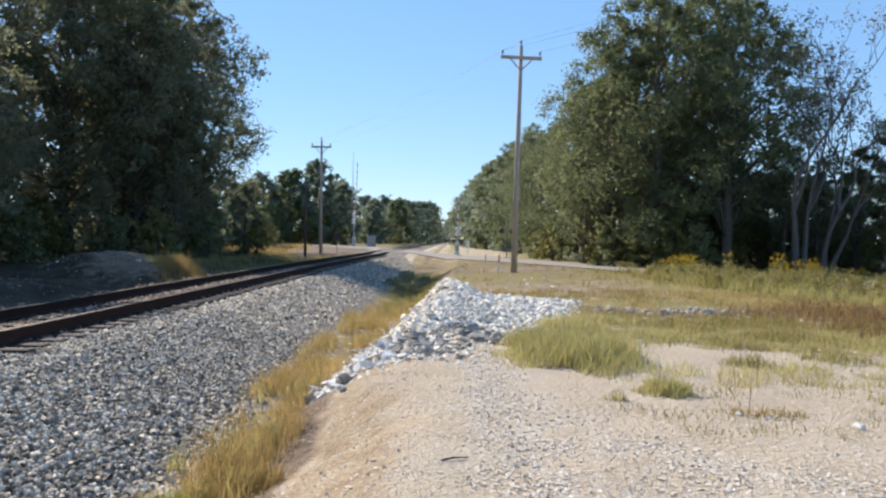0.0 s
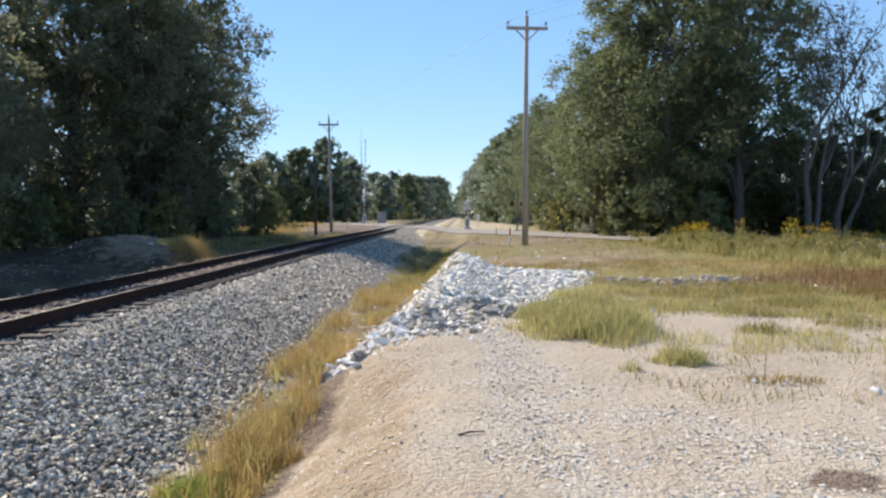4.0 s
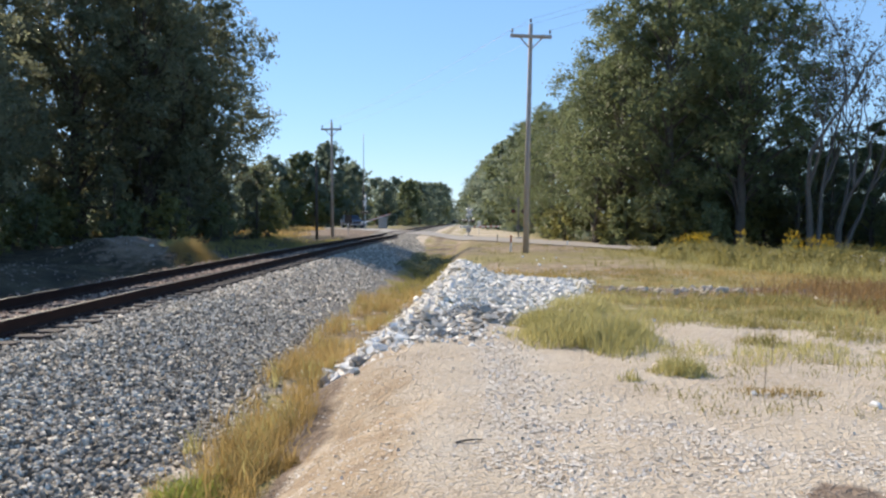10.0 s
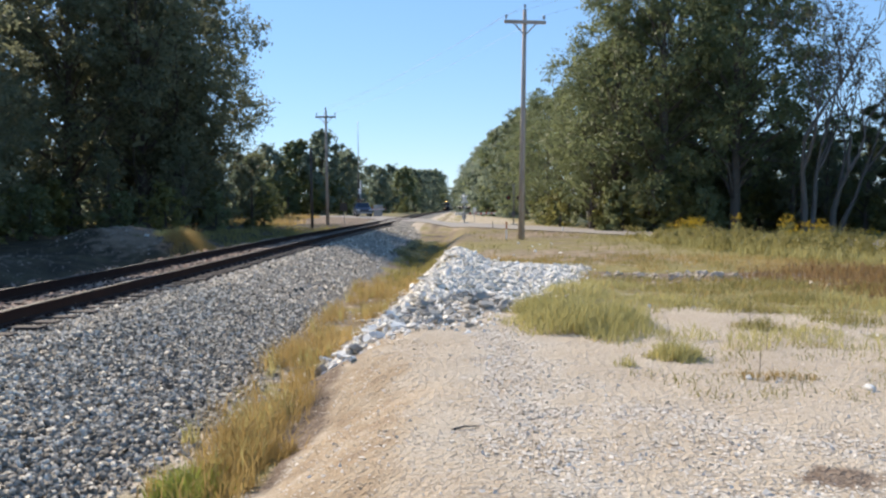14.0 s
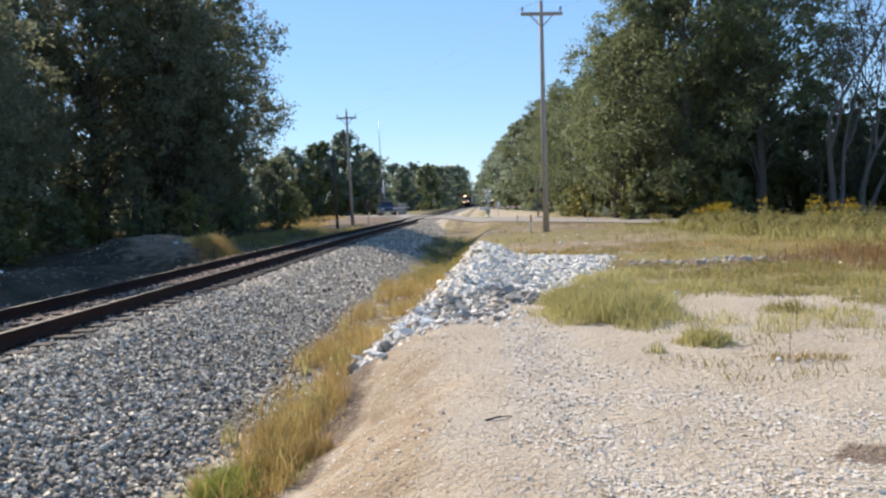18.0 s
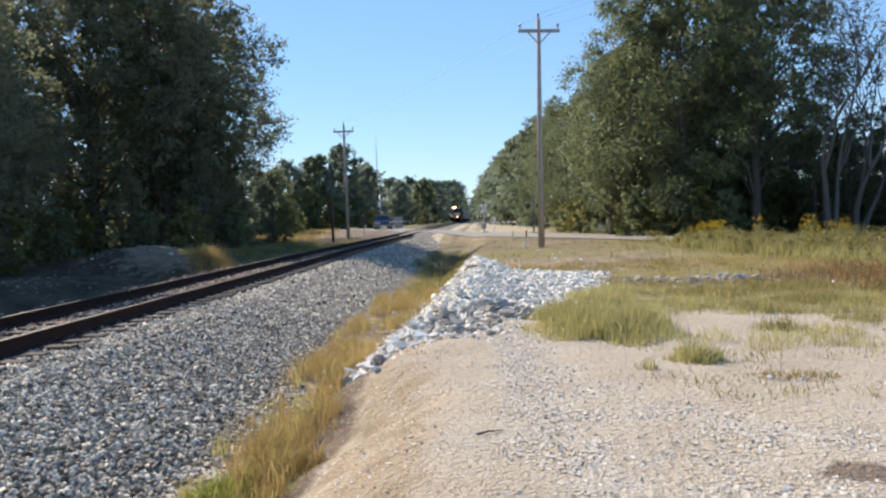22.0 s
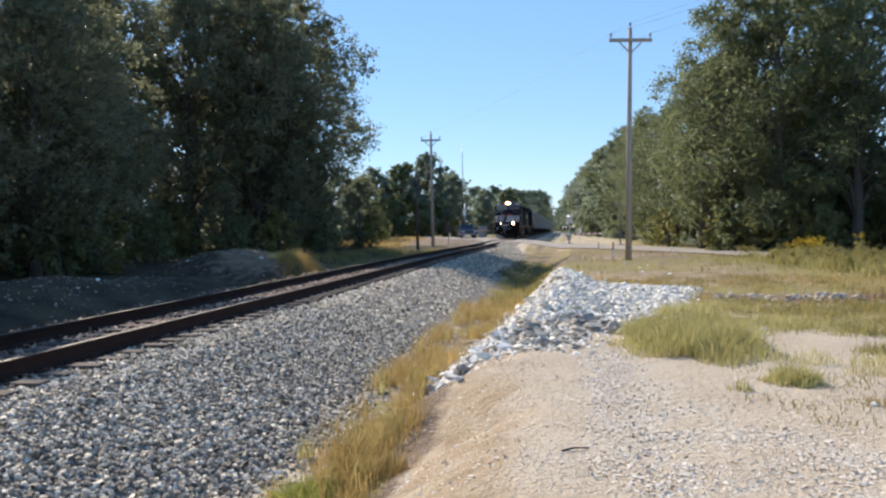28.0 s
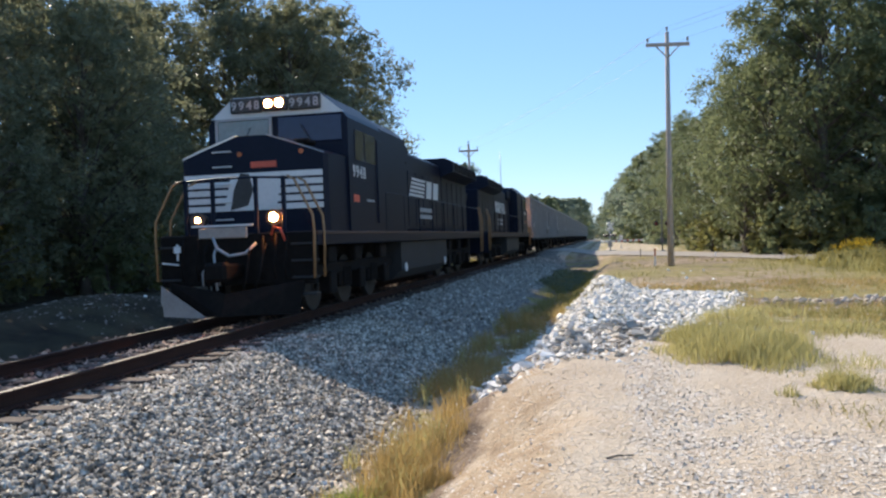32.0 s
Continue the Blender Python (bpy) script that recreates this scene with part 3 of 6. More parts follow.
stones = scattered("ballast_stones", xs, ys, line_z(ys) - 0.205 + r.uniform(0, 0.035, len(xs)), r.uniform(0.04, 0.08, len(xs)), material("stained_ballast", [(0.11, 0.062, 0.045), (0.27, 0.17, 0.125), (0.50, 0.37, 0.285)], 3.0, 0.9, island=0.7, spread=0.8), seed=16, grain=True)
tagged(stones, "brown stained stones between the rails", "ballast", kind="stuff")
xs, ys, r = spread_points(6500, TRACK + 0.85, -2.3, -4, 2.5, 17)
stones = scattered("ballast_stones", xs, ys, height(xs, ys) + r.uniform(-0.01, 0.025, len(xs)), r.uniform(0.035, 0.07, len(xs)), M_BALLAST, seed=18)
tagged(stones, "loose grey crushed stone ballast beside the rails", "ballast", kind="stuff")


xs, ys, r = spread_points(2600, -3.0, -1.9, 4.2, 13, 19)
keep = r.rand(len(xs)) < np.exp(-((xs + 2.45 + 0.15 * waves(xs * 0, ys, 1.3)) / 0.28) ** 2)
xs, ys = xs[keep], ys[keep]
stones = scattered("toe_gravel", xs, ys, height(xs, ys) + 0.006, r.uniform(0.015, 0.045, len(xs)), M_TAN, 0.6, 20, grain=True)
tagged(stones, "tan stone chips at the foot of the ballast", "gravel", kind="stuff")


# ---- road over the level crossing ----
ROAD = [(-6.58 - 0.385 * (y - 88), y) for y in (8, 24, 36, 45, 55, 65, 75, 82, 88, 94)] + [(-11.9, 101), (-15.2, 107.5), (-19.8, 113.7), (-26, 118), (-36, 120.5), (-60, 122), (-120, 123)]


def road_mesh(line, width, lift):
    pts = [Vector(p) for p in line]
    fine = []
    for i in range(len(pts) - 1):
        a, b, c, d = pts[max(i - 1, 0)], pts[i], pts[i + 1], pts[min(i + 2, len(pts) - 1)]
        for k in range(8):
            u = k / 8
            fine.append(0.5 * (2 * b + (c - a) * u + (2 * a - 5 * b + 4 * c - d) * u * u + (3 * b - a - 3 * c + d) * u ** 3))
    g = Geo()
    for i, p in enumerate(fine):
        d = (fine[min(i + 1, len(fine) - 1)] - fine[max(i - 1, 0)]).normalized()
        s = Vector((-d.y, d.x))
        for w in (-width / 2, -width / 4, 0, width / 4, width / 2):
            q = p + s * w
            z = ground_z(q.x, q.y) + lift + 0.03 * (1 - abs(w) / width * 2)
            near = max(0.0, 1 - abs(q.x - TRACK) / 3.0)
            g.v.append((q.x, q.y, z * (1 - near) + near * (-0.03 + float(line_z(q.y)))))
    for i in range(len(fine) - 1):
        for k in range(4):
            a = i * 5 + k
            g.f.append((a, a + 1, a + 6, a + 5))
    return g


# dark timber panels beside and between the rails where the road crosses
for a, b in ((-1.40, -0.83), (-0.66, 0.66), (0.83, 1.40)):
    Geo().prism([(TRACK + a, 84.6 - 0.385 * a), (TRACK + b, 84.6 - 0.385 * b), (TRACK + b, 91.4 - 0.385 * b), (TRACK + a, 91.4 - 0.385 * a)], "z", -0.30, -0.218).part("crossing_panel", M_TIE, track, "dark worn timber crossing panel")
road = road_mesh(ROAD, 6.0, 0.05).part("road", M_ASPHALT, None, "", True)
tagged(road, "pale dusty two-lane road across the railway", "road", kind="structure")


# ---- trees ----
def leaf_cards(centres, radii, per, size, seed, fill=0.68):
    """Small leaf sprays round clump centres: bent four-cornered leaves, each on its own."""
    r = np.random.RandomState(seed)
    n = len(centres) * per
    c = np.repeat(centres, per, 0)
    rad = np.repeat(radii, per, 0)
    d = r.normal(size=(n, 3))
    d /= np.linalg.norm(d, axis=1, keepdims=True)
    far = r.rand(n) ** fill
    p = c + d * rad * far[:, None]
    nrm = d * 1.0 + r.normal(size=(n, 3)) * 0.6 + np.array([0, 0, 0.5])
    nrm /= np.linalg.norm(nrm, axis=1, keepdims=True)
    a = np.cross(nrm, r.normal(size=(n, 3)))
    a /= np.linalg.norm(a, axis=1, keepdims=True)
    b = np.cross(nrm, a)
    s = (size * r.uniform(0.6, 1.4, n))[:, None]
    v = np.stack([p - a * s, p - b * s * 0.5 + nrm * s * 0.15, p + a * s - nrm * s * 0.2, p + b * s * 0.5 + nrm * s * 0.15], 1)
    f = np.arange(n * 4).reshape(n, 4)
    return v.reshape(-1, 3), f


def tree_model(seed, tall, wide, low, boughs, subs, per, size, leaf, bark=None, name="tree", core=14, flat=0.6, droop=0.0):
    """A broadleaf tree: tapered trunk, a limb to each bough, twigs, and boughs made of leafy sprays with gaps between them."""
    rr = random.Random(seed)
    t = thing(name, "", "tree")
    g = Geo()
    lean = (rr.uniform(-0.03, 0.03) * tall, rr.uniform(-0.03, 0.03) * tall)
    r0 = 0.016 * tall + 0.03
    spine = [(lean[0] * u * u + 0.1 * math.sin(5 * u + seed), lean[1] * u * u, tall * 0.9 * u) for u in (0, 0.04, 0.2, 0.4, 0.6, 0.8, 1)]
    g.tube(spine, [r0 * 1.35, r0, r0 * 0.85, r0 * 0.7, r0 * 0.5, r0 * 0.28, r0 * 0.08], 8)
    centres, radii, hearts, heart_radii = [], [], [], []
    for i in range(boughs):
        u = low + (1 - low) * ((i + rr.random()) / boughs) ** 0.85
        shape = math.sin(math.pi * min(1, 0.16 + 0.80 * (u - low) / (1 - low)) ** 0.8) ** 0.65
        ang = i * 2.4 + rr.uniform(-0.5, 0.5)
        out = wide * shape * rr.choice((0.35, 0.6, 0.7, 0.8, 0.86)) * rr.uniform(0.9, 1.08)
        c = Vector((lean[0] * u * u + out * math.cos(ang), lean[1] * u * u + out * math.sin(ang), tall * (u - 0.04)))
        br = wide * rr.uniform(0.26, 0.42) * (0.5 + 0.5 * shape)
        b = max(0.12, u - rr.uniform(0.12, 0.22))
        start = Vector((lean[0] * b * b, lean[1] * b * b, tall * 0.9 * b))
        mid = start.lerp(c, 0.5) + Vector((rr.uniform(-0.3, 0.3), rr.uniform(-0.3, 0.3), 0.25))
        rb = r0 * 0.36 * (1.15 - b)
        g.tube([start, mid, c], [rb, rb * 0.65, rb * 0.3], 4, False)
        hearts.append((c.x * 0.82, c.y * 0.82, c.z))
        heart_radii.append((br * 0.6, br * 0.6, br * flat * 0.6))
        for j in range(subs):
            d = Vector((rr.gauss(0, 1), rr.gauss(0, 1), rr.gauss(0.25, 0.9))).normalized()
            d = d + Vector((math.cos(ang), math.sin(ang), 0)) * 0.35
            p = c + Vector((d.x, d.y, d.z * flat - droop * (d.x * d.x + d.y * d.y))) * br * rr.uniform(0.45, 1.0)
            q = br * rr.uniform(0.32, 0.62)
            centres.append(tuple(p))
            radii.append((q, q, q * rr.uniform(0.6, 0.95)))
            if j % 4 == 0 and tall > 14:
                g.tube([tuple(c), tuple(p)], [rb * 0.3, rb * 0.1], 3, False)
    g.part("trunk", bark or M_BARK, t, smooth=True)
    v, f = leaf_cards(np.array(centres), np.array(radii), per, size, seed, 0.62)
    v2, f2 = leaf_cards(np.array(hearts), np.array(heart_radii), core, size * 2.4, seed + 500, 0.5)
    crown = new("crown", quick("crown", np.concatenate([v, v2]), np.concatenate([f, f2 + len(v)]), leaf))
    crown.parent = t
    return t


LIGHT = [tree_model(121 + i, 15.0, 4.4, lo, 44, 9, 46, 0.094, M_LEAF_PALE, flat=0.75, droop=0.1, core=16) for i, lo in enumerate((0.20, 0.14, 0.24))]
BROAD = [tree_model(21 + i, 15.0, 4.4, lo, 44, 9, 40, 0.100, lf, flat=0.85, core=16) for i, (lo, lf) in enumerate(((0.12, M_LEAF), (0.22, M_LEAF), (0.10, M_LEAF)))]
SLIM = [tree_model(41 + i, 11.0, 2.6, 0.08, 30, 8, 30, 0.095, lf, flat=0.85) for i, lf in enumerate((M_LEAF, M_LEAF_PALE))]
FAR = [tree_model(61 + i, 13.0, 4.6, 0.03, 36, 7, 8, 0.27, lf, core=22, flat=1.0) for i, lf in enumerate((M_LEAF_HAZED, M_LEAF_HAZED, M_LEAF_PALE))]
BUSH = [tree_model(81 + i, 3.6, 1.8, 0.05, 16, 6, 9, 0.135, lf, name="bush", core=8, flat=1.0) for i, lf in enumerate((M_LEAF_WARM, M_LEAF_PALE))]
rng = random.Random(3)
used = set()


def plant(model, x, y, scale, label, group, category="tree", spin=None):
    scale -= float(fall(y)) / 13
    m = Matrix.LocRotScale((x, y, ground_z(x, y) - 0.05), Euler((0, 0, rng.uniform(0, 6.28) if spin is None else spin)), None)
    if model in used:
        ob = copy_thing(model, m)
    else:
        used.add(model)
        model.matrix_basis = m
        ob = model
    ob.scale = (scale * rng.uniform(0.92, 1.08), scale * rng.uniform(0.92, 1.08), scale)
    tagged(ob, label, category, group)
    return ob


# woods beside the track, on the shady side
SHADE = "tall dark green broadleaf tree in the shade beside the track"
for x, y, s, k in ((-20.6, 60, 1.36, 1), (-21.8, 33.2, 0.85, 0), (-18.6, 26.5, 0.72, 1), (-17.6, 19.5, 0.62, 0), (-20.6, 53, 1.25, 1), (-24.5, 51, 1.32, 2), (-22.5, 57.5, 1.3, 2), (-28, 47, 1.2, 2), (-26.5, 56, 1.3, 1), (-20.3, 64, 1.15, 1), (-27, 42, 1.05, 1), (-22.2, 31.0, 1.02, 2), (-22.0, 25.5, 1.05, 0), (-22.4, 19, 1.05, 2),
                   (-32, 50, 1.35, 0)):
    plant(BROAD[k], x, y, s, SHADE, "trees beside the track")
for x, y, s, k in ((-29, 36, 1.15, 1), (-29, 26, 1.15, 2), (-28.5, 17, 1.15, 1), (-23, 12.5, 1.2, 2), (-25, 5, 1.25, 1), (-25, 63, 1.2, 0), (-34, 54, 0.75, 1), (-37, 42, 0.7, 2), (-38, 28, 0.7, 1), (-34, 62, 0.8, 2), (-33, 75, 0.8, 0), (-52, 62, 0.8, 2)):
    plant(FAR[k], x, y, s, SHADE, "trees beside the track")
for x, y, s, k in ((-18.9, 55.0, 1.34, 0), (-14.8, 58, 0.46, 0), (-16.6, 49, 0.5, 0), (-19.0, 44, 0.4, 0), (-19.0, 29.5, 0.8, 0), (-19.2, 22.5, 0.75, 0), (-19.6, 16, 0.6, 0), (-20.2, 9.5, 0.6, 0)):
    plant(SLIM[k], x, y, s, "slender young green tree at the edge of the woods", "trees beside the track")
# woods beyond the field
for x, y, s, k in ((10.0, 53, 1.02, 0), (12.3, 49.5, 1.18, 1), (16.0, 48.0, 1.16, 2), (9.6, 60, 0.92, 2), (14.5, 55, 1.2, 0), (17.6, 52, 1.04, 1), (26.5, 46, 0.6, 1), (29, 46, 0.7, 0), (33.5, 44, 0.74, 1), (38, 42, 0.8, 0)):
    plant(LIGHT[k], x, y, s, "broad green tree with full crown at the edge of the field", "trees beyond the field")
for x, y, s, k in ((12, 62, 1.1, 2), (18, 59, 1.0, 0), (21.5, 57, 0.52, 1), (24.5, 56, 0.5, 1), (27, 55, 0.52, 0), (31, 54, 0.5, 2), (35, 51, 0.6, 0), (38, 50, 0.6, 2), (23, 62, 0.4, 2), (41, 48, 0.8, 1), (28, 64, 0.5, 1), (35, 62, 0.6, 0), (19, 68, 0.9, 1)):
    plant(FAR[k], x, y, s, "broad green tree deeper in the woods", "trees beyond the field")
for x, y, s, k in ((8.9, 55, 0.72, 1), (11.3, 47.5, 0.55, 1), (26.5, 42.5, 0.6, 0), (21.8, 49, 0.62, 0), (23.5, 47.5, 0.68, 1), (25.2, 47, 0.82, 0), (27.5, 46.5, 0.78, 1), (30, 45, 0.8, 0), (19.8, 49, 0.7, 0), (28.5, 41.0, 0.55, 0), (31.5, 40.5, 0.66, 1)):
    plant(SLIM[k], x, y, s, "young leafy tree in front of the woods", "trees beyond the field")
# trees along the road and down the line
for x, y, s, k in ((8.8, 67, 0.76, 0), (8.2, 75, 0.82, 1), (8.2, 85, 0.88, 0), (8.0, 96, 0.92, 1)):
    plant(LIGHT[k], x, y, s, "green roadside tree before the level crossing", "trees down the line")
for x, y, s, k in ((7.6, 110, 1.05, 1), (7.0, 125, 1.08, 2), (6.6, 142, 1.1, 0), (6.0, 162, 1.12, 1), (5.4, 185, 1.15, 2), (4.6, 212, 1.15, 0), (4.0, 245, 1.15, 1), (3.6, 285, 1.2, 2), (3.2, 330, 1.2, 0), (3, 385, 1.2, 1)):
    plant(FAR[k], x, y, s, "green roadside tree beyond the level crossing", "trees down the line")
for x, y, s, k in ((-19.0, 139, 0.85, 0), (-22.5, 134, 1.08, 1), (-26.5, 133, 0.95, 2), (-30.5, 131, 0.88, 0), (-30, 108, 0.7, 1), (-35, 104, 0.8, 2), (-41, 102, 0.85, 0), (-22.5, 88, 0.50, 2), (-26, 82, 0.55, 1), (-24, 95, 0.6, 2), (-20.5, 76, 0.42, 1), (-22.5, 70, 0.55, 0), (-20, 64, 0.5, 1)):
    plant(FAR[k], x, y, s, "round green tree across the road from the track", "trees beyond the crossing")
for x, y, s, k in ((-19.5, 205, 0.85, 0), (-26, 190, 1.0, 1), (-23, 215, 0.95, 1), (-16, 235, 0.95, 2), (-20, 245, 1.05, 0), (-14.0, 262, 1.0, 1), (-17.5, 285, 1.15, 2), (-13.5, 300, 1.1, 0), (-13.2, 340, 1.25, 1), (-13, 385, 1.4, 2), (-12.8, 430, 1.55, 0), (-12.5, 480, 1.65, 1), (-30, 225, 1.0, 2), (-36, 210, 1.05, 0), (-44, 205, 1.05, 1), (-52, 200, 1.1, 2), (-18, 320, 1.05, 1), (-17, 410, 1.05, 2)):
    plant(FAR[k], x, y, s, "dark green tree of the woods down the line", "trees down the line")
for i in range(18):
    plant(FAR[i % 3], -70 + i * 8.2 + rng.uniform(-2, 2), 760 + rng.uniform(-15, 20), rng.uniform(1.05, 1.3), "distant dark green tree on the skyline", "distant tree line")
# undergrowth along stretches: ends, how many, size, how far it strays from the line
rng = random.Random(14)
for (x0, y0), (x1, y1), n, size, stray in (((-14.0, 60), (-17.4, 39), 4, 0.74, 0.3), ((-17.8, 33), (-18.8, 13.5), 4, 0.78, 0.3), ((8.6, 50), (13.8, 44.8), 6, 0.8, 0.3), ((13, 51), (21, 53), 11, 0.9, 2.0), ((22.5, 46), (36, 39.5), 6, 0.8, 0.5),
                                          ((-20.5, 42), (-24, 16), 8, 0.82, 1.2), ((-31, 50), (-33, 24), 13, 1.15, 3.0), ((-20, 64), (-27, 60), 8, 1.17, 2.5), ((-17.5, 137), (-34, 120), 6, 1.55, 0.8), ((-23, 73), (-31, 104), 8, 1.25, 1.5),
                                          ((-15, 230), (-26, 198), 5, 1.65, 1.0), ((8.0, 60), (7.4, 80), 4, 0.8, 0.2), ((-17, 69), (-19, 85), 3, 0.62, 0.3), ((-22.6, 45.5), (-27, 53), 4, 0.85, 0.3), ((22.6, 49.5), (25.6, 53), 4, 0.85, 0.4)):
    for i in range(n):
        u = (i + 0.5 + rng.uniform(-0.3, 0.3)) / n
        plant(BUSH[i % 2], x0 + (x1 - x0) * u + rng.uniform(-stray, stray), y0 + (y1 - y0) * u + rng.uniform(-stray, stray), size * rng.uniform(0.9, 1.12), "leafy green bush at the edge of the woods", "bushes by the woods", "bush")


# ---- a half-bare tree with pale limbs ----
def bare_tree(x, y, tall, seed):
    rr = random.Random(seed)
    t = thing("tree", "half-bare tree with pale limbs and sparse brownish leaves", "tree", pose(x, y, ground_z(x, y) - 0.05))
    g, tips = Geo(), []

    def limb(p, d, length, rad, depth):
        pts, r = [p], [rad]
        for i in range(3):
            d = (d + Vector((rr.uniform(-0.2, 0.2), rr.uniform(-0.2, 0.2), rr.uniform(-0.02, 0.16)))).normalized()
            p = p + d * length / 3
            pts.append(p)
            r.append(rad * (1 - 0.2 * (i + 1)))
        g.tube(pts, r, 6 if depth < 2 else 4, False)
        if depth > 1:
            tips.append(p)
        if depth < 5:
            for k in range(rr.choice((2, 2, 3))):
                turn = Vector((rr.uniform(-1, 1), rr.uniform(-1, 1), rr.uniform(-0.1, 0.6)))
                limb(pts[rr.choice((2, 3, 3))], (d + turn * 0.62).normalized(), length * rr.uniform(0.6, 0.8), rad * 0.56, depth + 1)

    limb(Vector((0, 0, 0)), Vector((0.02, 0, 1)), tall * 0.36, 0.21, 0)
    limb(Vector((0.5, 0.3, 0)), Vector((0.16, 0, 1)), tall * 0.34, 0.16, 0)
    g.part("trunk", M_PALEBARK, t, "pale forked trunk", True)
    pick = [tuple(p) for p in tips if rr.random() < 0.5]
    v, f = leaf_cards(np.array(pick), np.full((len(pick), 3), 0.6), 16, 0.085, seed)
    new("crown", quick("crown", v, f, M_LEAF_DRY)).parent = t


bare_tree(18.7, 44.6, 14.5, 4)
bare_tree(20.6, 45.5, 10.0, 9)


# ---- utility poles and wires ----
def utility_pole(label, x, y, tall, lean=0.0, turn=0.0, arm=0.83):
    t = thing("utility_pole", label, "utility pole", pose(x, y, ground_z(x, y) - 0.02, 0, lean, turn))
    Geo().tube([(0, 0, 0), (0, 0, tall * 0.5), (0, 0, tall)], [0.125, 0.112, 0.085], 12).part("pole", M_POLE, t, smooth=True)
    Geo().box(-arm - 0.08, arm + 0.08, -0.18, -0.06, tall - 0.62, tall - 0.48, 0.01).part("crossarm", M_POLE, t, "weathered wooden crossarm")
    for s in (-1, 1):
        Geo().tube([(s * 0.5, -0.12, tall - 0.60), (0, -0.13, tall - 1.12)], 0.03, 6).part("brace", M_POLE, t)
    for px, pz in ((-arm, tall - 0.48), (arm, tall - 0.48), (0, tall)):
        yy = -0.115 if px else 0.0
        Geo().tube([(px, yy, pz - 0.02), (px, yy, pz + 0.08), (px, yy, pz + 0.1), (px, yy, pz + 0.16), (px, yy, pz + 0.2), (px, yy, pz + 0.24)], [0.015, 0.015, 0.06, 0.04, 0.055, 0.02], 8).part("insulator", M_INSUL, t, smooth=True)
    Geo().tube([(0.15, 0.02, 0), (0.14, 0.02, 2.4)], 0.012, 5).part("ground_wire", M_WIRE, t)
    bpy.context.view_layer.update()
    return [t.matrix_basis @ Vector(p) for p in ((-arm, -0.115, tall - 0.26), (arm, -0.115, tall - 0.26), (0, 0, tall + 0.22))]


ENDS1 = utility_pole("tall wooden utility pole with crossarm in the dry grass", 2.72, 36.0, 10.0, 0.9, 6)
ENDS2 = utility_pole("tall wooden utility pole with crossarm beside the railway", -10.5, 65.0, 9.1, -0.3, 4, 0.72)
ENDS3 = utility_pole("wooden utility pole carrying wires over the field", 25.0, 0.0, 10.0, 0, -55)


def wires(a, b, sag):
    for p, q in zip(a, b):
        pts = [p.lerp(q, i / 16) - Vector((0, 0, sag * 4 * (i / 16) * (1 - i / 16))) for i in range(17)]
        tagged(Geo().tube(pts, 0.0045, 5, False).part("power_wire", M_WIRE, None), "thin dark overhead power wire between poles", "wire", "overhead wires")


wires(ENDS1, ENDS2, 0.35)
wires(ENDS1, ENDS3, 0.45)

t = thing("old_pole", "short dark wooden pole without crossarm beside the railway", "pole", pose(-10.9, 60.4, -0.35, 0, -0.4, 0))
Geo().tube([(0, 0, 0), (0, 0, 2.9), (0, 0, 5.9)], [0.11, 0.10, 0.075], 10).part("shaft", M_DARKPOLE, t, smooth=True)

t = thing("radio_mast", "thin grey radio mast with wooden base behind the crossing", "mast", pose(-14.9, 121, -0.3))
Geo().tube([(0, 0, 0), (0, 0, 6.2)], [0.13, 0.10], 8).part("base_pole", M_DARKPOLE, t, smooth=True)
Geo().tube([(0.06, 0, 5.6), (0.02, 0, 10), (0, 0, 13.9)], [0.07, 0.06, 0.035], 8).part("antenna", M_GALV, t, smooth=True)

# ---- marker posts in the grass ----
def marker_post(x, y, tall, label, band=None, tip=None):
    t = thing("marker_post", label, "post", pose(x, y, ground_z(x, y) - 0.02, 0, 0.8, 0), "posts beside the road")
    Geo().box(-0.032, 0.032, -0.02, 0.02, 0, tall * (0.55 if band else 1), 0.008).part("lower_post", M_WHITE if band else M_POLE, t)
    if band:
        Geo().box(-0.035, 0.035, -0.023, 0.023, tall * 0.55, tall, 0.008).part("upper_post", band, t, "orange-brown top of the post")


M_ORANGE = material("orange_plastic", [(0.40, 0.10, 0.03), (0.52, 0.16, 0.05)], 3.0, 0.5)
marker_post(2.16, 37.5, 0.78, "white plastic marker post with an orange top", M_ORANGE)
marker_post(2.33, 56.7, 0.5, "short weathered wooden post beside the road")
marker_post(6.2, 49.0, 0.6, "small yellow marker post beside the road", material("yellow_plastic", [(0.55, 0.36, 0.03), (0.65, 0.45, 0.06)], 3.0, 0.5))

t = thing("road_sign", "weathered dark sign seen from behind on a post", "sign", pose(-9.9, 70, -0.3, 0, 0, -8))
Geo().tube([(0, 0, 0), (0, 0, 1.9)], 0.035, 6).part("sign_post", M_GALV, t)
Geo().prism([(0.36, 1.1), (0.30, 1.8), (-0.30, 1.8), (-0.36, 1.1)], "y", -0.055, -0.04).part("sign_panel", M_DARKPOLE, t, "dull dark back of the sign")


t = thing("road_sign", "small white sign on a thin post beyond the road", "sign", pose(1.6, 85, ground_z(1.6, 85), 0, 0, 5))
Geo().tube([(0, 0, 0), (0, 0, 1.5)], 0.03, 6).part("sign_post", M_GALV, t)
Geo().box(-0.17, 0.17, -0.055, -0.04, 0.78, 1.45, 0.004).part("sign_panel", M_WHITE, t, "white panel")


# ---- level crossing signals ----
M_LENS = material("dark_red_lens", [(0.12, 0.012, 0.01), (0.18, 0.02, 0.015)], 4.0, 0.25)


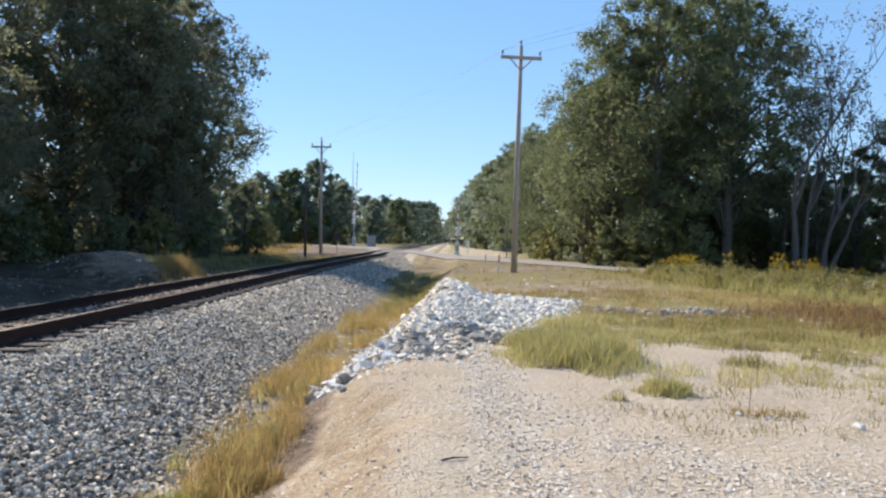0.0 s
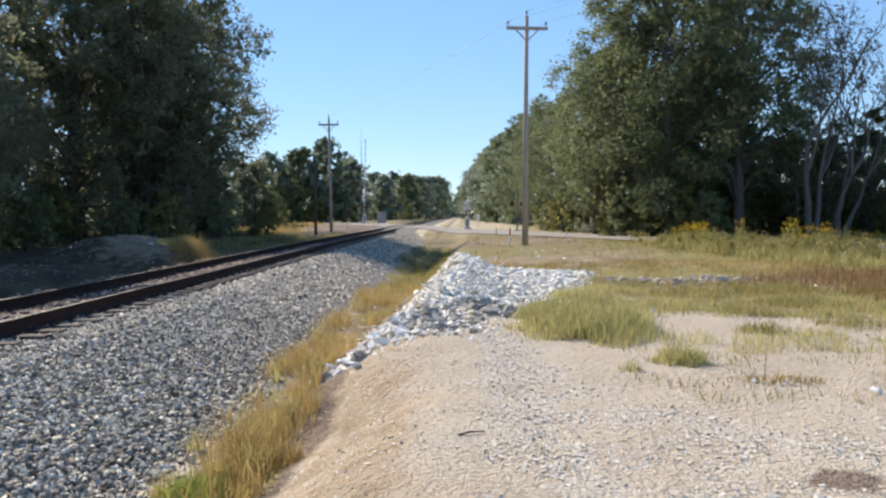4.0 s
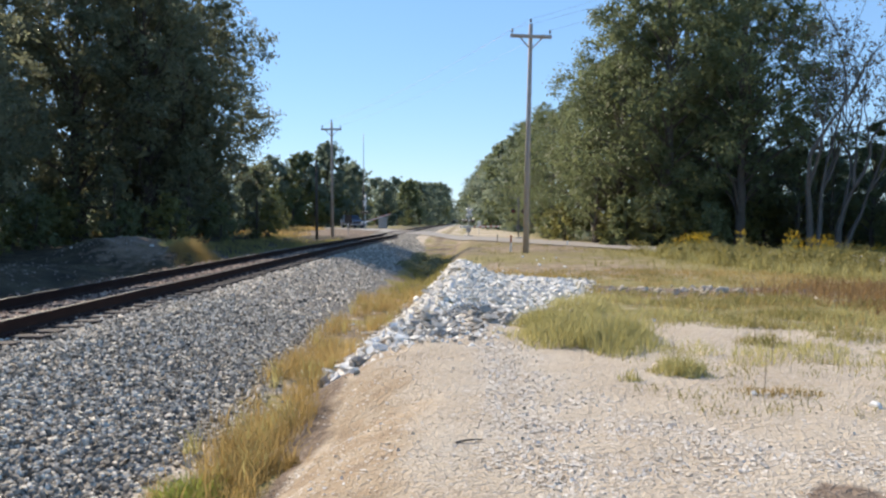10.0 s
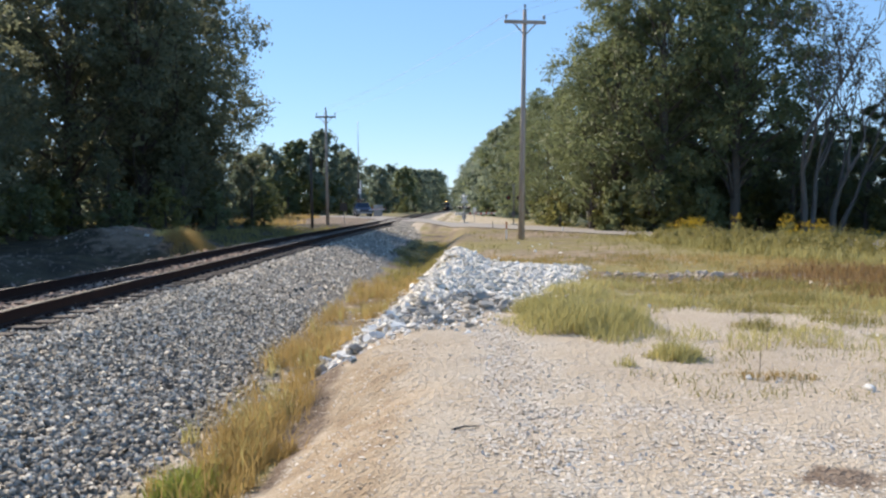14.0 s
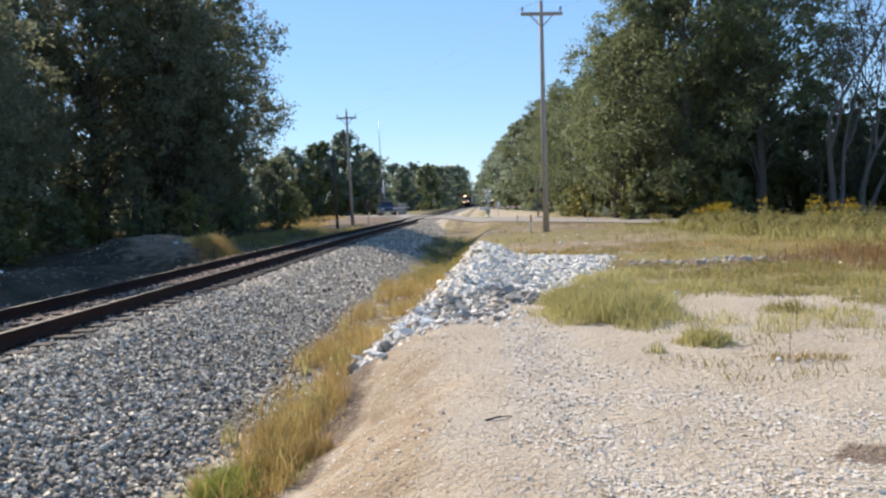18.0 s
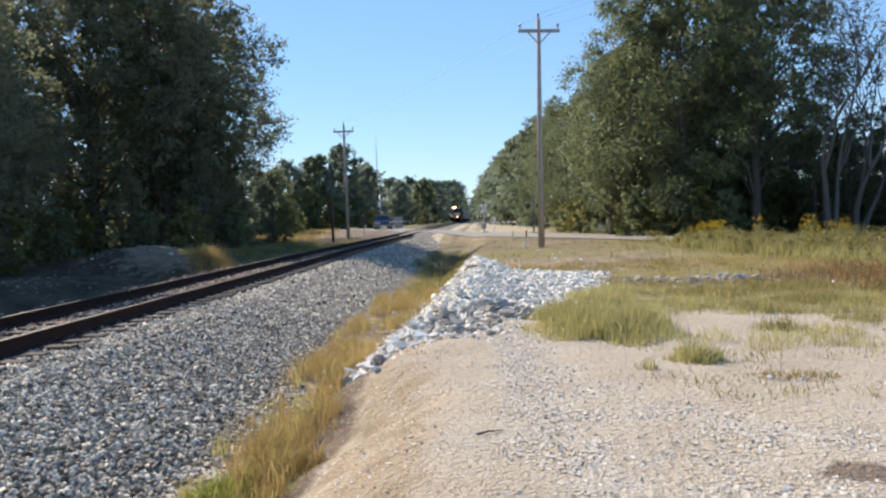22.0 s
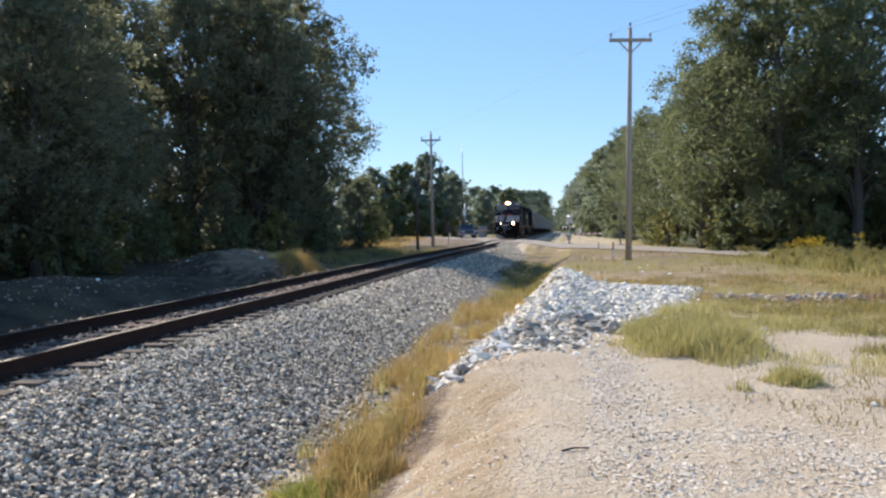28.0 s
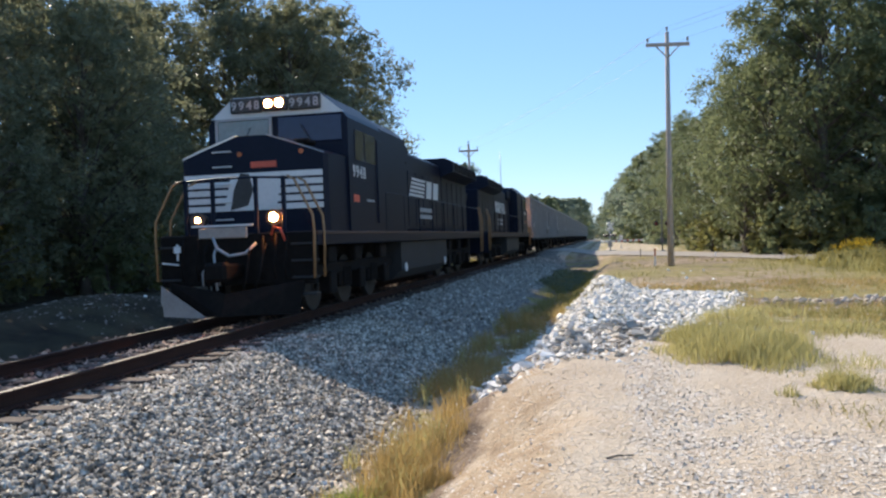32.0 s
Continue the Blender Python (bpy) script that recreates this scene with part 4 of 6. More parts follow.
def crossing_signal(label, x, y, turn, tall, arm_length, board, lamps, face=0.0):
    """A mast with crossbuck, flashing lamps and a gate; turn is the way its arm points; board and lamps are heights."""
    z = ground_z(x, y)
    t = thing("crossing_signal", label, "crossing signal", pose(x, y, z, 0, 0, turn), "level crossing signals")
    back = math.radians(face - turn)
    yaw = Matrix.Rotation(back, 4, "Z")
    Geo().box(-0.35, 0.35, -0.35, 0.35, -0.1, 0.12, 0.03).part("foundation", M_GREY, t, "concrete base")
    Geo().tube([(0, 0, 0.1), (0, 0, tall)], 0.065, 10).part("mast", M_GALV, t, smooth=True)
    Geo().tube([(0, 0, tall), (0, 0, tall + 0.06), (0, 0, tall + 0.12)], [0.09, 0.07, 0.01], 10).part("cap", M_GALV, t)
    for a in (-45, 45):
        m = yaw @ Matrix.Translation((0, -0.1, board)) @ Matrix.Rotation(math.radians(a), 4, "Y")
        Geo().box(-0.48, 0.48, -0.012, 0.012, -0.10, 0.10, 0.0, m @ Matrix.Translation((0, -0.02 if a > 0 else 0.006, 0))).part("crossbuck_board", M_WHITE, t, "white crossbuck board")
    bar = yaw @ Matrix.Translation((0, 0, lamps))
    g = Geo()
    g.tube([tuple(bar @ Vector((-0.45, -0.06, 0))), tuple(bar @ Vector((0.45, -0.06, 0)))], 0.025, 8).part("lamp_bar", M_GALV, t)
    for sx in (-0.4, 0.4):
        for sy in (-1, 1):
            c = bar @ Vector((sx, sy * 0.13, 0))
            d = (yaw.to_3x3() @ Vector((0, sy, 0)))
            shade = Geo().tube([tuple(c - d * 0.02), tuple(c)], 0.17, 18).part("lamp_background", M_BLACK, t, "round black background", True)
            Geo().tube([tuple(c + d * 0.004), tuple(c + d * 0.06), tuple(c + d * 0.08)], [0.11, 0.10, 0.03], 14).part("lamp_lens", M_LENS, shade, "red lens")
            Geo().tube([tuple(c + d * 0.02 + Vector((0, 0, 0.03))), tuple(c + d * 0.26 + Vector((0, 0, 0.03)))], [0.13, 0.13], 12, False).part("hood", M_BLACK, shade)
    Geo().box(-0.14, 0.14, -0.025, 0.0, lamps - 0.62, lamps - 0.45, 0.0, yaw @ Matrix.Translation((0, -0.07, 0))).part("notice_plate", material("green_white_plate", [(0.20, 0.45, 0.32), (0.62, 0.72, 0.66)], 6, 0.5), t, "small pale green plate")
    Geo().box(-0.17, 0.17, -0.16, 0.16, 0.40, 1.05, 0.03).part("gate_mechanism", M_GREY, t, "grey gate mechanism box")
    arm = Geo().box(0.25, arm_length, -0.05, 0.0, -0.07, 0.09, 0.0)
    arm.box(-0.8, 0.25, -0.25, -0.20, -0.06, 0.06, 0.01).box(-0.8, 0.25, 0.20, 0.25, -0.06, 0.06, 0.01).box(-0.92, -0.62, -0.28, -0.17, -0.13, 0.13, 0.02).box(-0.92, -0.62, 0.17, 0.28, -0.13, 0.13, 0.02).box(0.15, 0.30, -0.25, 0.25, -0.06, 0.06, 0.01)
    arm = arm.part("gate_arm", M_WHITE, t, "white gate arm with red bands and counterweights")
    n = int(arm_length / 0.8)
    for i in range(n):
        a = 0.7 + i * 0.8
        Geo().box(a, min(a + 0.22, arm_length + 0.003), -0.054, 0.004, -0.074, 0.094).part("band", M_RED, arm)
    for u in (0.45, 0.72, 1.0):
        Geo().tube([(arm_length * u - 0.05, -0.03, 0.06), (arm_length * u - 0.05, -0.03, 0.17)], 0.05, 8).part("arm_lamp", M_RED, arm)
    return t, arm


SIGNAL_A, ARM_A = crossing_signal("crossing signal with white crossbuck, red lamps and short gate", 0.46, 77.0, 48.0, 2.68, 4.6, 2.27, 1.48, 32)
SIGNAL_B, ARM_B = crossing_signal("crossing signal with crossbuck and long striped gate beside a cabinet", -12.6, 104.5, 77.0, 4.5, 10.0, 3.3, 2.1, -50)
M_DULL = material("dull_grey_steel", [(0.10, 0.105, 0.11), (0.17, 0.175, 0.18)], 4.0, 0.7)
t = thing("flasher_mast", "slim grey mast with dark red flashing lamps beside the road", "crossing signal", pose(4.6, 68.9, ground_z(4.6, 68.9)), "level crossing signals")
Geo().box(-0.3, 0.3, -0.3, 0.3, -0.1, 0.1, 0.03).part("foundation", M_GREY, t, "concrete base")
Geo().tube([(0, 0, 0), (0, 0, 3.5)], 0.06, 10).part("mast", M_DULL, t, smooth=True)
Geo().tube([(0.02, 0, 3.3), (-0.25, 0, 3.38), (-0.85, 0, 3.42)], 0.03, 8).part("arm", M_DULL, t)
Geo().box(-0.16, 0.16, -0.12, 0.12, 0.75, 1.15, 0.02).part("relay_box", M_DULL, t)
for sx in (-0.45, 0.45):
    b = Geo().tube([(sx, -0.10, 2.3), (sx, -0.08, 2.3)], 0.22, 18).part("lamp_background", M_BLACK, t, "round black background", True)
    Geo().tube([(sx, -0.104, 2.3), (sx, -0.15, 2.3), (sx, -0.165, 2.3)], [0.11, 0.10, 0.03], 14).part("lamp_lens", M_LENS, b, "red lens")
Geo().tube([(-0.45, -0.06, 2.3), (0.45, -0.06, 2.3)], 0.03, 8).part("lamp_bar", M_DULL, t)

# ---- signal cabinet ----
t = thing("signal_cabinet", "grey metal railway signal cabinet with pale roof", "cabinet", pose(-11.3, 114, -0.26, 0, 0, 4))
M_CAB = material("cabinet_paint", [(0.34, 0.33, 0.32), (0.44, 0.42, 0.40)], 2.0, 0.6)
Geo().box(-0.60, 0.60, -0.8, 0.8, 0.0, 1.40, 0.02).part("body", M_CAB, t)
Geo().box(-0.66, 0.66, -0.86, 0.86, 1.40, 1.52, 0.03).part("roof", M_GALV, t, "pale metal roof")
Geo().box(-0.48, 0.48, -0.825, -0.80, 0.12, 1.30, 0.008).part("door", M_CAB, t)
Geo().box(0.32, 0.37, -0.86, -0.825, 0.6, 0.8, 0.006).part("door_handle", M_GALV, t)


# ---- heap of broken concrete and rock ----
def rock_mesh(seed, fine=2, mat=None):
    r = np.random.RandomState(seed)
    bm = bmesh.new()
    bmesh.ops.create_icosphere(bm, subdivisions=fine, radius=0.5)
    cuts = [(r.normal(size=3), r.uniform(0.13, 0.36)) for _ in range(13)]
    cuts = [(n / np.linalg.norm(n), d) for n, d in cuts]
    for v in bm.verts:
        p = np.array(v.co)
        for n, d in cuts:
            over = p @ n - d
            if over > 0:
                p = p - n * over
        v.co = p * np.array([1.25, 0.95, 0.8])
    me = bpy.data.meshes.new("rock")
    bm.to_mesh(me)
    bm.free()
    me.materials.append(mat or M_ROCK)
    return me


ROCKS, PLAIN_ROCKS, GREY_ROCKS = [rock_mesh(i) for i in range(12)], [rock_mesh(i, 1) for i in range(12)], [rock_mesh(i, 2, M_GREYROCK) for i in range(12)]


TAN_ROCKS = [rock_mesh(i, 2, M_TAN) for i in range(12)]


def heap_density(x, y):
    """Where the rocks lie thickly."""
    ridge = np.exp(-((x + 0.55 - 0.06 * (y - 14)) / 0.75) ** 2) * step(9.4, 11.0, y) * (1 - step(18.5, 20.5, y))
    sheet = step(-0.9, -0.2, x) * (1 - step(1.7, 2.7, x - 0.16 * (y - 16))) * step(12.2, 13.2, y - 0.35 * np.maximum(x, 0)) * (1 - step(18.6, 20.2, y))
    toe = np.exp(-((x + 1.35) / 0.35) ** 2 - ((y - 10.6) / 0.9) ** 2)
    low = step(-0.7, -0.2, x) * (1 - step(0.5, 1.0, x)) * step(11.3, 11.8, y) * (1 - step(13, 14, y))
    return np.maximum.reduce([ridge, sheet, toe, 0.9 * low])


heap = thing("rock_heap", "heap of white broken concrete and grey rock on the bank", "rock heap")
r = np.random.RandomState(31)
hx, hy = r.uniform(-2.2, 4.2, 17000), r.uniform(9.2, 20.6, 17000)
keep = r.rand(17000) < heap_density(hx, hy) * np.where(hx < -0.85, 0.34, 0.95)
hx, hy = hx[keep], hy[keep]
order = np.argsort(hy)
hx, hy = hx[order], hy[order]
hz = height(hx, hy)
size = (0.05 + 0.12 * r.rand(len(hx)) ** 2.0) * (1 + 0.6 * (r.rand(len(hx)) < 0.10)) * np.where(hx < -0.85, 1.3, 1.0)
far_v, far_f, count = [], [], 0
for i in range(len(hx)):
    m = Matrix.LocRotScale((hx[i], hy[i], hz[i] + size[i] * 0.22), Euler(tuple(r.uniform(-0.45, 0.45, 2)) + (r.uniform(0, 6.28),)), (size[i] * r.uniform(0.95, 1.4), size[i] * r.uniform(0.8, 1.1), size[i] * r.uniform(0.4, 0.8)))
    grey = -0.75 < hx[i] < 1.0 and hy[i] < 12.6 + 0.3 * hx[i] + 0.3 * math.sin(5 * hx[i])
    me = (GREY_ROCKS if grey else ROCKS if i < 300 else PLAIN_ROCKS)[i % 12]
    if i < 300 or grey:
        o = new("rock", me)
        o.parent = heap
        o.matrix_basis = m
    else:
        far_v += [tuple(m @ v.co) for v in me.vertices]
        far_f += [[count + k for k in p.vertices] for p in me.polygons]
        count += len(me.vertices)
for i in range(150):
    # blocks that rolled to the foot of the bank
    u = r.rand() ** 0.8
    x, y, s = -1.38 + 0.56 * u + r.normal() * 0.18, 9.75 + 1.9 * u + r.normal() * 0.26, 0.09 + 0.16 * r.rand() ** 1.6
    o = new("rock", (GREY_ROCKS if r.rand() < 0.4 else ROCKS)[i % 12])
    o.parent = heap
    o.matrix_basis = Matrix.LocRotScale((x, y, float(height(np.array([x]), np.array([y]))[0]) + s * 0.28), Euler(tuple(r.uniform(-0.7, 0.7, 2)) + (r.uniform(0, 6.28),)), (s, s * r.uniform(0.7, 1.0), s * r.uniform(0.75, 1.1)))
rest = new("rubble", quick("rubble", far_v, far_f, M_ROCK))
rest.parent = heap
tagged(rest, kind="stuff")
bx, by, r = spread_points(20000, -2.0, 4.2, 9.4, 20.6, 33)
keep = r.rand(len(bx)) < heap_density(bx, by) * 1.2
bx, by = bx[keep], by[keep]
chips = scattered("rubble", bx, by, height(bx, by) + 0.012, r.uniform(0.035, 0.085, len(bx)), M_ROCK, 0.8, 34, grain=True)
chips.parent = heap
tagged(chips, "small white chips between the rocks", kind="stuff")


def loose_rocks(name, label, spots, seed, lo, hi, mat=None):
    rr = random.Random(seed)
    for x, y in spots:
        o = new(name, ROCKS[rr.randrange(12)])
        s = rr.uniform(lo, hi)
        o.matrix_basis = Matrix.LocRotScale((x, y, ground_z(x, y) + s * 0.18), Euler((rr.uniform(-0.4, 0.4), rr.uniform(-0.4, 0.4), rr.uniform(0, 6.28))), (s * 1.2, s, s))
        tagged(o, label, "rock", "loose rocks in the field")
        if mat is not None:
            o.data = TAN_ROCKS[rr.randrange(12)]


rr = random.Random(8)
loose_rocks("rock", "loose tan broken rock lying on brown soil", [(4.6 + rr.gauss(0, 0.7), 16.3 + rr.gauss(0, 0.45)) for _ in range(44)], 1, 0.07, 0.21, M_TAN)
loose_rocks("rock", "loose grey-brown rock lying in the dry grass", [(2.9 + 0.16 * i + rr.uniform(-0.2, 0.2), 17.0 - 0.06 * i + rr.uniform(-0.8, 0.8)) for i in range(34)] + [(2.9 + 0.1 * i + rr.uniform(-0.3, 0.3), 16.2 + 0.02 * i + rr.uniform(-0.5, 0.5)) for i in range(26)], 2, 0.06, 0.17, M_TAN)
loose_rocks("rock", "pale loose rock lying on the bare dirt", [(2.75, 11.9), (3.4, 12.6), (2.5, 7.05), (3.3, 6.6), (4.6, 7.9), (3.9, 10.4), (1.5, 13.5), (1.1, 22.5), (1.6, 24.0), (2.4, 26), (3.1, 25), (0.8, 21.4), (1.9, 21.8), (2.6, 29), (3.0, 30.5), (3.5, 31), (2.3, 31.8)], 3, 0.07, 0.17)
loose_rocks("rock", "small rock half buried beside the ditch", [(-2.05, 9.2), (-1.75, 9.7), (-2.3, 8.4), (-1.9, 10.9), (-1.7, 11.6), (-2.5, 6.6), (-1.62, 5.05), (-1.15, 8.55), (-1.4, 9.0)], 4, 0.07, 0.15)
loose_rocks("rock", "pale rock on top of the gravel mound", [(-14.2, 29.2), (-11.4, 29.6), (-10.6, 25.5), (-12.3, 20.0), (-9.0, 20.4), (-11.9, 18.5)], 5, 0.10, 0.24)

n = 5200
px, py, r = spread_points(n, -16, -8.6, 16, 36, 37)
rise = height(px, py) + 0.62
keep = r.rand(n) < np.clip(rise, 0.03, 1)
px, py = px[keep], py[keep]
rubble = scattered("mound_rubble", px, py, height(px, py) + 0.01, r.uniform(0.03, 0.095, len(px)), M_RUBBLE, 0.6, 38, grain=True)
tagged(rubble, "brown rubble and gravel over the mound by the track", "gravel", kind="stuff")

# ---- gravel on the bank ----
n = 110000
px, py, r = spread_points(n, -1.3, 5.2, 2.6, 11.5, 41)
near_edge = 0.15 + 0.45 * np.maximum(0, 5.0 - py) + 0.12 * waves(px * 0, py, 0.7)
far_edge = 0.75 + 5.0 * np.exp(-(py - 4.2) / 1.05) + 0.15 * waves(px * 0, py, 0.5, 2.0)
band = step(-0.15, 0.15, px - near_edge) * (1 - step(-0.3, 0.3, px - far_edge)) * (1 - step(9.4, 10.6, py)) * np.clip(0.78 + 0.45 * waves(px, py, 0.55, 4.0), 0.2, 1)
streak = 0.06 + 0.22 * np.maximum(0, waves(px, py, 0.8, 3.0)) * (px < 0.4)
keep = (r.rand(n) < np.maximum(band, streak)) & (px > crest_x(py) - 1.5) & (r.rand(n) > 1.3 * damp(px, py))
px, py = px[keep], py[keep]
pebbles = scattered("gravel", px, py, height(px, py) + 0.004, r.uniform(0.009, 0.025, len(px)) * np.where(r.rand(len(px)) < 0.03, 1.7, 1), M_PEBBLE, 0.2, 42, grain=True)
tagged(pebbles, "loose pale gravel strewn over the dirt", "gravel", kind="stuff")
n = 22000
px, py, r = spread_points(n, -2.4, 0.6, 3.0, 12.5, 43)
keep = (px > crest_x(py) - 1.9) & (r.rand(n) < 0.6)
px, py = px[keep], py[keep]
pebbles = scattered("gravel", px, py, height(px, py) + 0.002, r.uniform(0.005, 0.016, len(px)) * np.where(r.rand(len(px)) < 0.03, 2.0, 1), material("dirt_clods", [(0.34, 0.24, 0.145), (0.53, 0.41, 0.28), (0.74, 0.65, 0.53)], 6, 0.95, island=0.8, spread=0.9), 0.4, 44, grain=True)
tagged(pebbles, "small clods and stones on the sandy slope", "gravel", kind="stuff")
stick = Geo().tube([(0, 0, 0), (0.07, 0.05, 0.012), (0.16, 0.10, 0.008)], [0.008, 0.007, 0.004], 6).part("stick", M_BARK)
stick.matrix_basis = pose(-0.05, 5.4, ground_z(0, 5.4) + 0.008, 0, 0, -15)
tagged(stick, "small dry dark stick lying on the dirt", "stick")


# ---- grass ----
def blades(name, xs, ys, tall, mat, seed, width=0.0048, bend=0.6):
    """Curved tapering grass blades, two faces each."""
    r = np.random.RandomState(seed)
    n = len(xs)
    base = np.stack([xs, ys, height(xs, ys) - 0.01], -1)
    a = r.uniform(0, 2 * math.pi, n)
    lean = np.stack([np.cos(a), np.sin(a), np.zeros(n)], -1) * (bend * r.rand(n) * tall)[:, None]
    b = r.uniform(0, 2 * math.pi, n)
    side = np.stack([np.cos(b), np.sin(b), np.zeros(n)], -1) * (width * r.uniform(0.6, 1.4, n))[:, None]
    up = np.array([0, 0, 1.0])[None] * tall[:, None]
    mid, top = base + up * 0.55 + lean * 0.3, base + up * (1 - 0.25 * r.rand(n))[:, None] + lean
    v = np.stack([base - side, base + side, mid + side * 0.8, mid - side * 0.8, top + side * 0.12, top - side * 0.12], 1)
    f = np.array([(0, 1, 2, 3), (3, 2, 4, 5)])[None] + (np.arange(n) * 6)[:, None, None]
    return new(name, quick(name, v.reshape(-1, 3), f.reshape(-1, 4), mat))


def tufts(n, per, x0, x1, y0, y1, spread, seed, keep=None):
    r = np.random.RandomState(seed)
    cx, cy = r.uniform(x0, x1, n), r.uniform(y0, y1, n)
    if keep is not None:
        ok = keep(cx, cy, r)
        cx, cy = cx[ok], cy[ok]
    xs = np.repeat(cx, per) + r.normal(size=len(cx) * per) * spread
    ys = np.repeat(cy, per) + r.normal(size=len(cy) * per) * spread
    return xs, ys, r


def ditch_patches(x, y):
    """Two thick patches near the bank's foot, thinner grass farther on."""
    a = 1.0 * np.exp(-((x + 1.80) / 0.40) ** 2 - ((y - 7.0) / 1.6) ** 2) * step(4.9, 5.6, y)
    b = 1.0 * np.exp(-((x + 2.05) / 0.45) ** 2 - ((y - 11.2) / 1.2) ** 2)
    c = (0.26 + 0.50 * waves(x, y, 1.1, 4.0)) * step(13.4, 15, y)
    return np.maximum(np.maximum(a, b), np.maximum(c, (0.05 + 0.10 * waves(x, y, 0.8, 4.0)) * step(5, 7, y)))


def in_ditch(x, y, r):
    c = crest_x(y)
    return (x > -2.55 + 0.25 * waves(x * 0, y, 1.2)) & (x < c - 1.05 + 0.3 * waves(y * 0, y, 0.9)) & (r.rand(len(x)) < ditch_patches(x, y))


xs, ys, r = tufts(2000, 26, -2.9, -0.9, 3.2, 22, 0.07, 51, in_ditch)
tagged(blades("ditch_grass", xs, ys, r.uniform(0.12, 0.42, len(xs)), M_GRASS, 52, 0.0038, 0.9), "dry yellow grass growing along the ditch", "grass", kind="stuff")
xs, ys, r = tufts(420, 22, -3.2, -1.1, 3.2, 20, 0.05, 53, lambda x, y, r: in_ditch(x, y, r) & (waves(x, y, 0.9, 7.0) > 0.1))
tagged(blades("ditch_grass", xs, ys, r.uniform(0.15, 0.40, len(xs)), M_GREEN, 54), "greener grass in the ditch", "grass", kind="stuff")
xs, ys, r = tufts(700, 12, -2.2, -0.6, 20, 48, 0.10, 55, lambda x, y, r: (x < crest_x(y) - 0.3) & (r.rand(len(x)) < 1.2 - y / 50))
tagged(blades("ditch_grass", xs, ys, r.uniform(0.08, 0.24, len(xs)), M_WEED, 56, 0.009), "dry grass in the far part of the ditch", "grass", kind="stuff")


# dark weeds stand in for the tree shadow over the ditch's far end
r = np.random.RandomState(171)
wx, wy = r.uniform(-2.6, -1.3, 90), r.uniform(33, 48, 90)
v, f = leaf_cards(np.stack([wx, wy, height(wx, wy) + r.uniform(0.0, 0.16, 90)], -1), np.stack([r.uniform(0.25, 0.5, 90), r.uniform(0.3, 0.6, 90), r.uniform(0.08, 0.20, 90)], -1), 45, 0.055, 172)
tagged(new("ditch_weeds", quick("ditch_weeds", v, f, M_LEAF)), "dark green weeds that also stand in for tree shade in the far ditch", "weeds", kind="stuff")


def clump(name, label, x, y, rx, ry, n, tall, mat, seed):
    r = np.random.RandomState(seed)
    a, d = r.uniform(0, 2 * math.pi, n), np.sqrt(r.rand(n))
    d = d * (1 + 0.22 * np.sin(3 * a + seed) + 0.14 * np.sin(7 * a)) * (1 + 0.25 * r.rand(n) ** 4)
    xs, ys = x + rx * d * np.cos(a), y + ry * d * np.sin(a)
    h = tall * np.clip(1 - 0.6 * d ** 2, 0.2, 1) * r.uniform(0.45, 1.2, n)
    tagged(blades(name, xs, ys, h, mat, seed + 1, 0.0045, 0.95), label, "grass", kind="stuff")


clump("grass_clump", "bushy yellow-green grass clump on the bank", 1.62, 10.3, 0.86, 1.25, 4600, 0.40, M_GREEN, 61)
clump("grass_clump", "bushy yellow-green grass clump on the bank", 1.15, 11.2, 0.45, 0.9, 1700, 0.34, M_GREEN, 63)
clump("grass_clump", "yellow-green grass behind the clump", 1.9, 13.2, 0.6, 0.8, 1500, 0.30, M_GREEN, 65)
clump("grass_clump", "fresh green tuft at the foot of the bank", -1.98, 5.75, 0.28, 0.4, 800, 0.30, M_FRESH, 57)
clump("grass_clump", "golden grass tuft at the foot of the bank", -1.75, 6.6, 0.35, 0.6, 900, 0.40, M_GRASS, 59)
clump("grass_clump", "small green tuft on bare dirt", 2.12, 8.0, 0.26, 0.30, 620, 0.24, M_GREEN, 67)
clump("grass_clump", "thin low tuft on bare dirt", 2.75, 7.1, 0.5, 0.18, 260, 0.10, M_GRASS, 69)
clump("grass_clump", "thin low tuft on bare dirt", 1.55, 7.6, 0.12, 0.10, 70, 0.14, M_GREEN, 71)
for i, (x, y, w, n) in enumerate(((3.1, 12.4, 0.8, 800), (4.1, 11.6, 0.6, 600), (5.2, 12.6, 0.8, 900), (2.7, 14.4, 0.7, 700), (4.0, 14.2, 0.9, 900), (5.6, 14.6, 0.9, 900), (6.6, 12.2, 0.7, 700), (3.6, 9.9, 0.35, 300), (4.9, 10.4, 0.5, 420), (5.5, 8.8, 0.45, 360), (7.2, 14.0, 0.8, 800), (3.3, 15.4, 0.8, 500))):
    clump("grass_clump", "patchy green grass on the dirt", x, y, w, w * 0.8, n, 0.20, M_WEED if i % 3 else M_GREEN, 140 + 2 * i)
clump("grass_clump", "patchy green grass on the dirt", 4.0, 9.4, 0.5, 0.5, 420, 0.18, M_GREEN, 75)
clump("grass_clump", "patchy green grass on the dirt", 4.4, 7.6, 0.4, 0.4, 240, 0.17, M_GREEN, 77)


def sparse(x, y, r):
    return r.rand(len(x)) < 0.25 + 0.75 * step(-0.2, 0.5, waves(x, y, 0.9, 6.0))


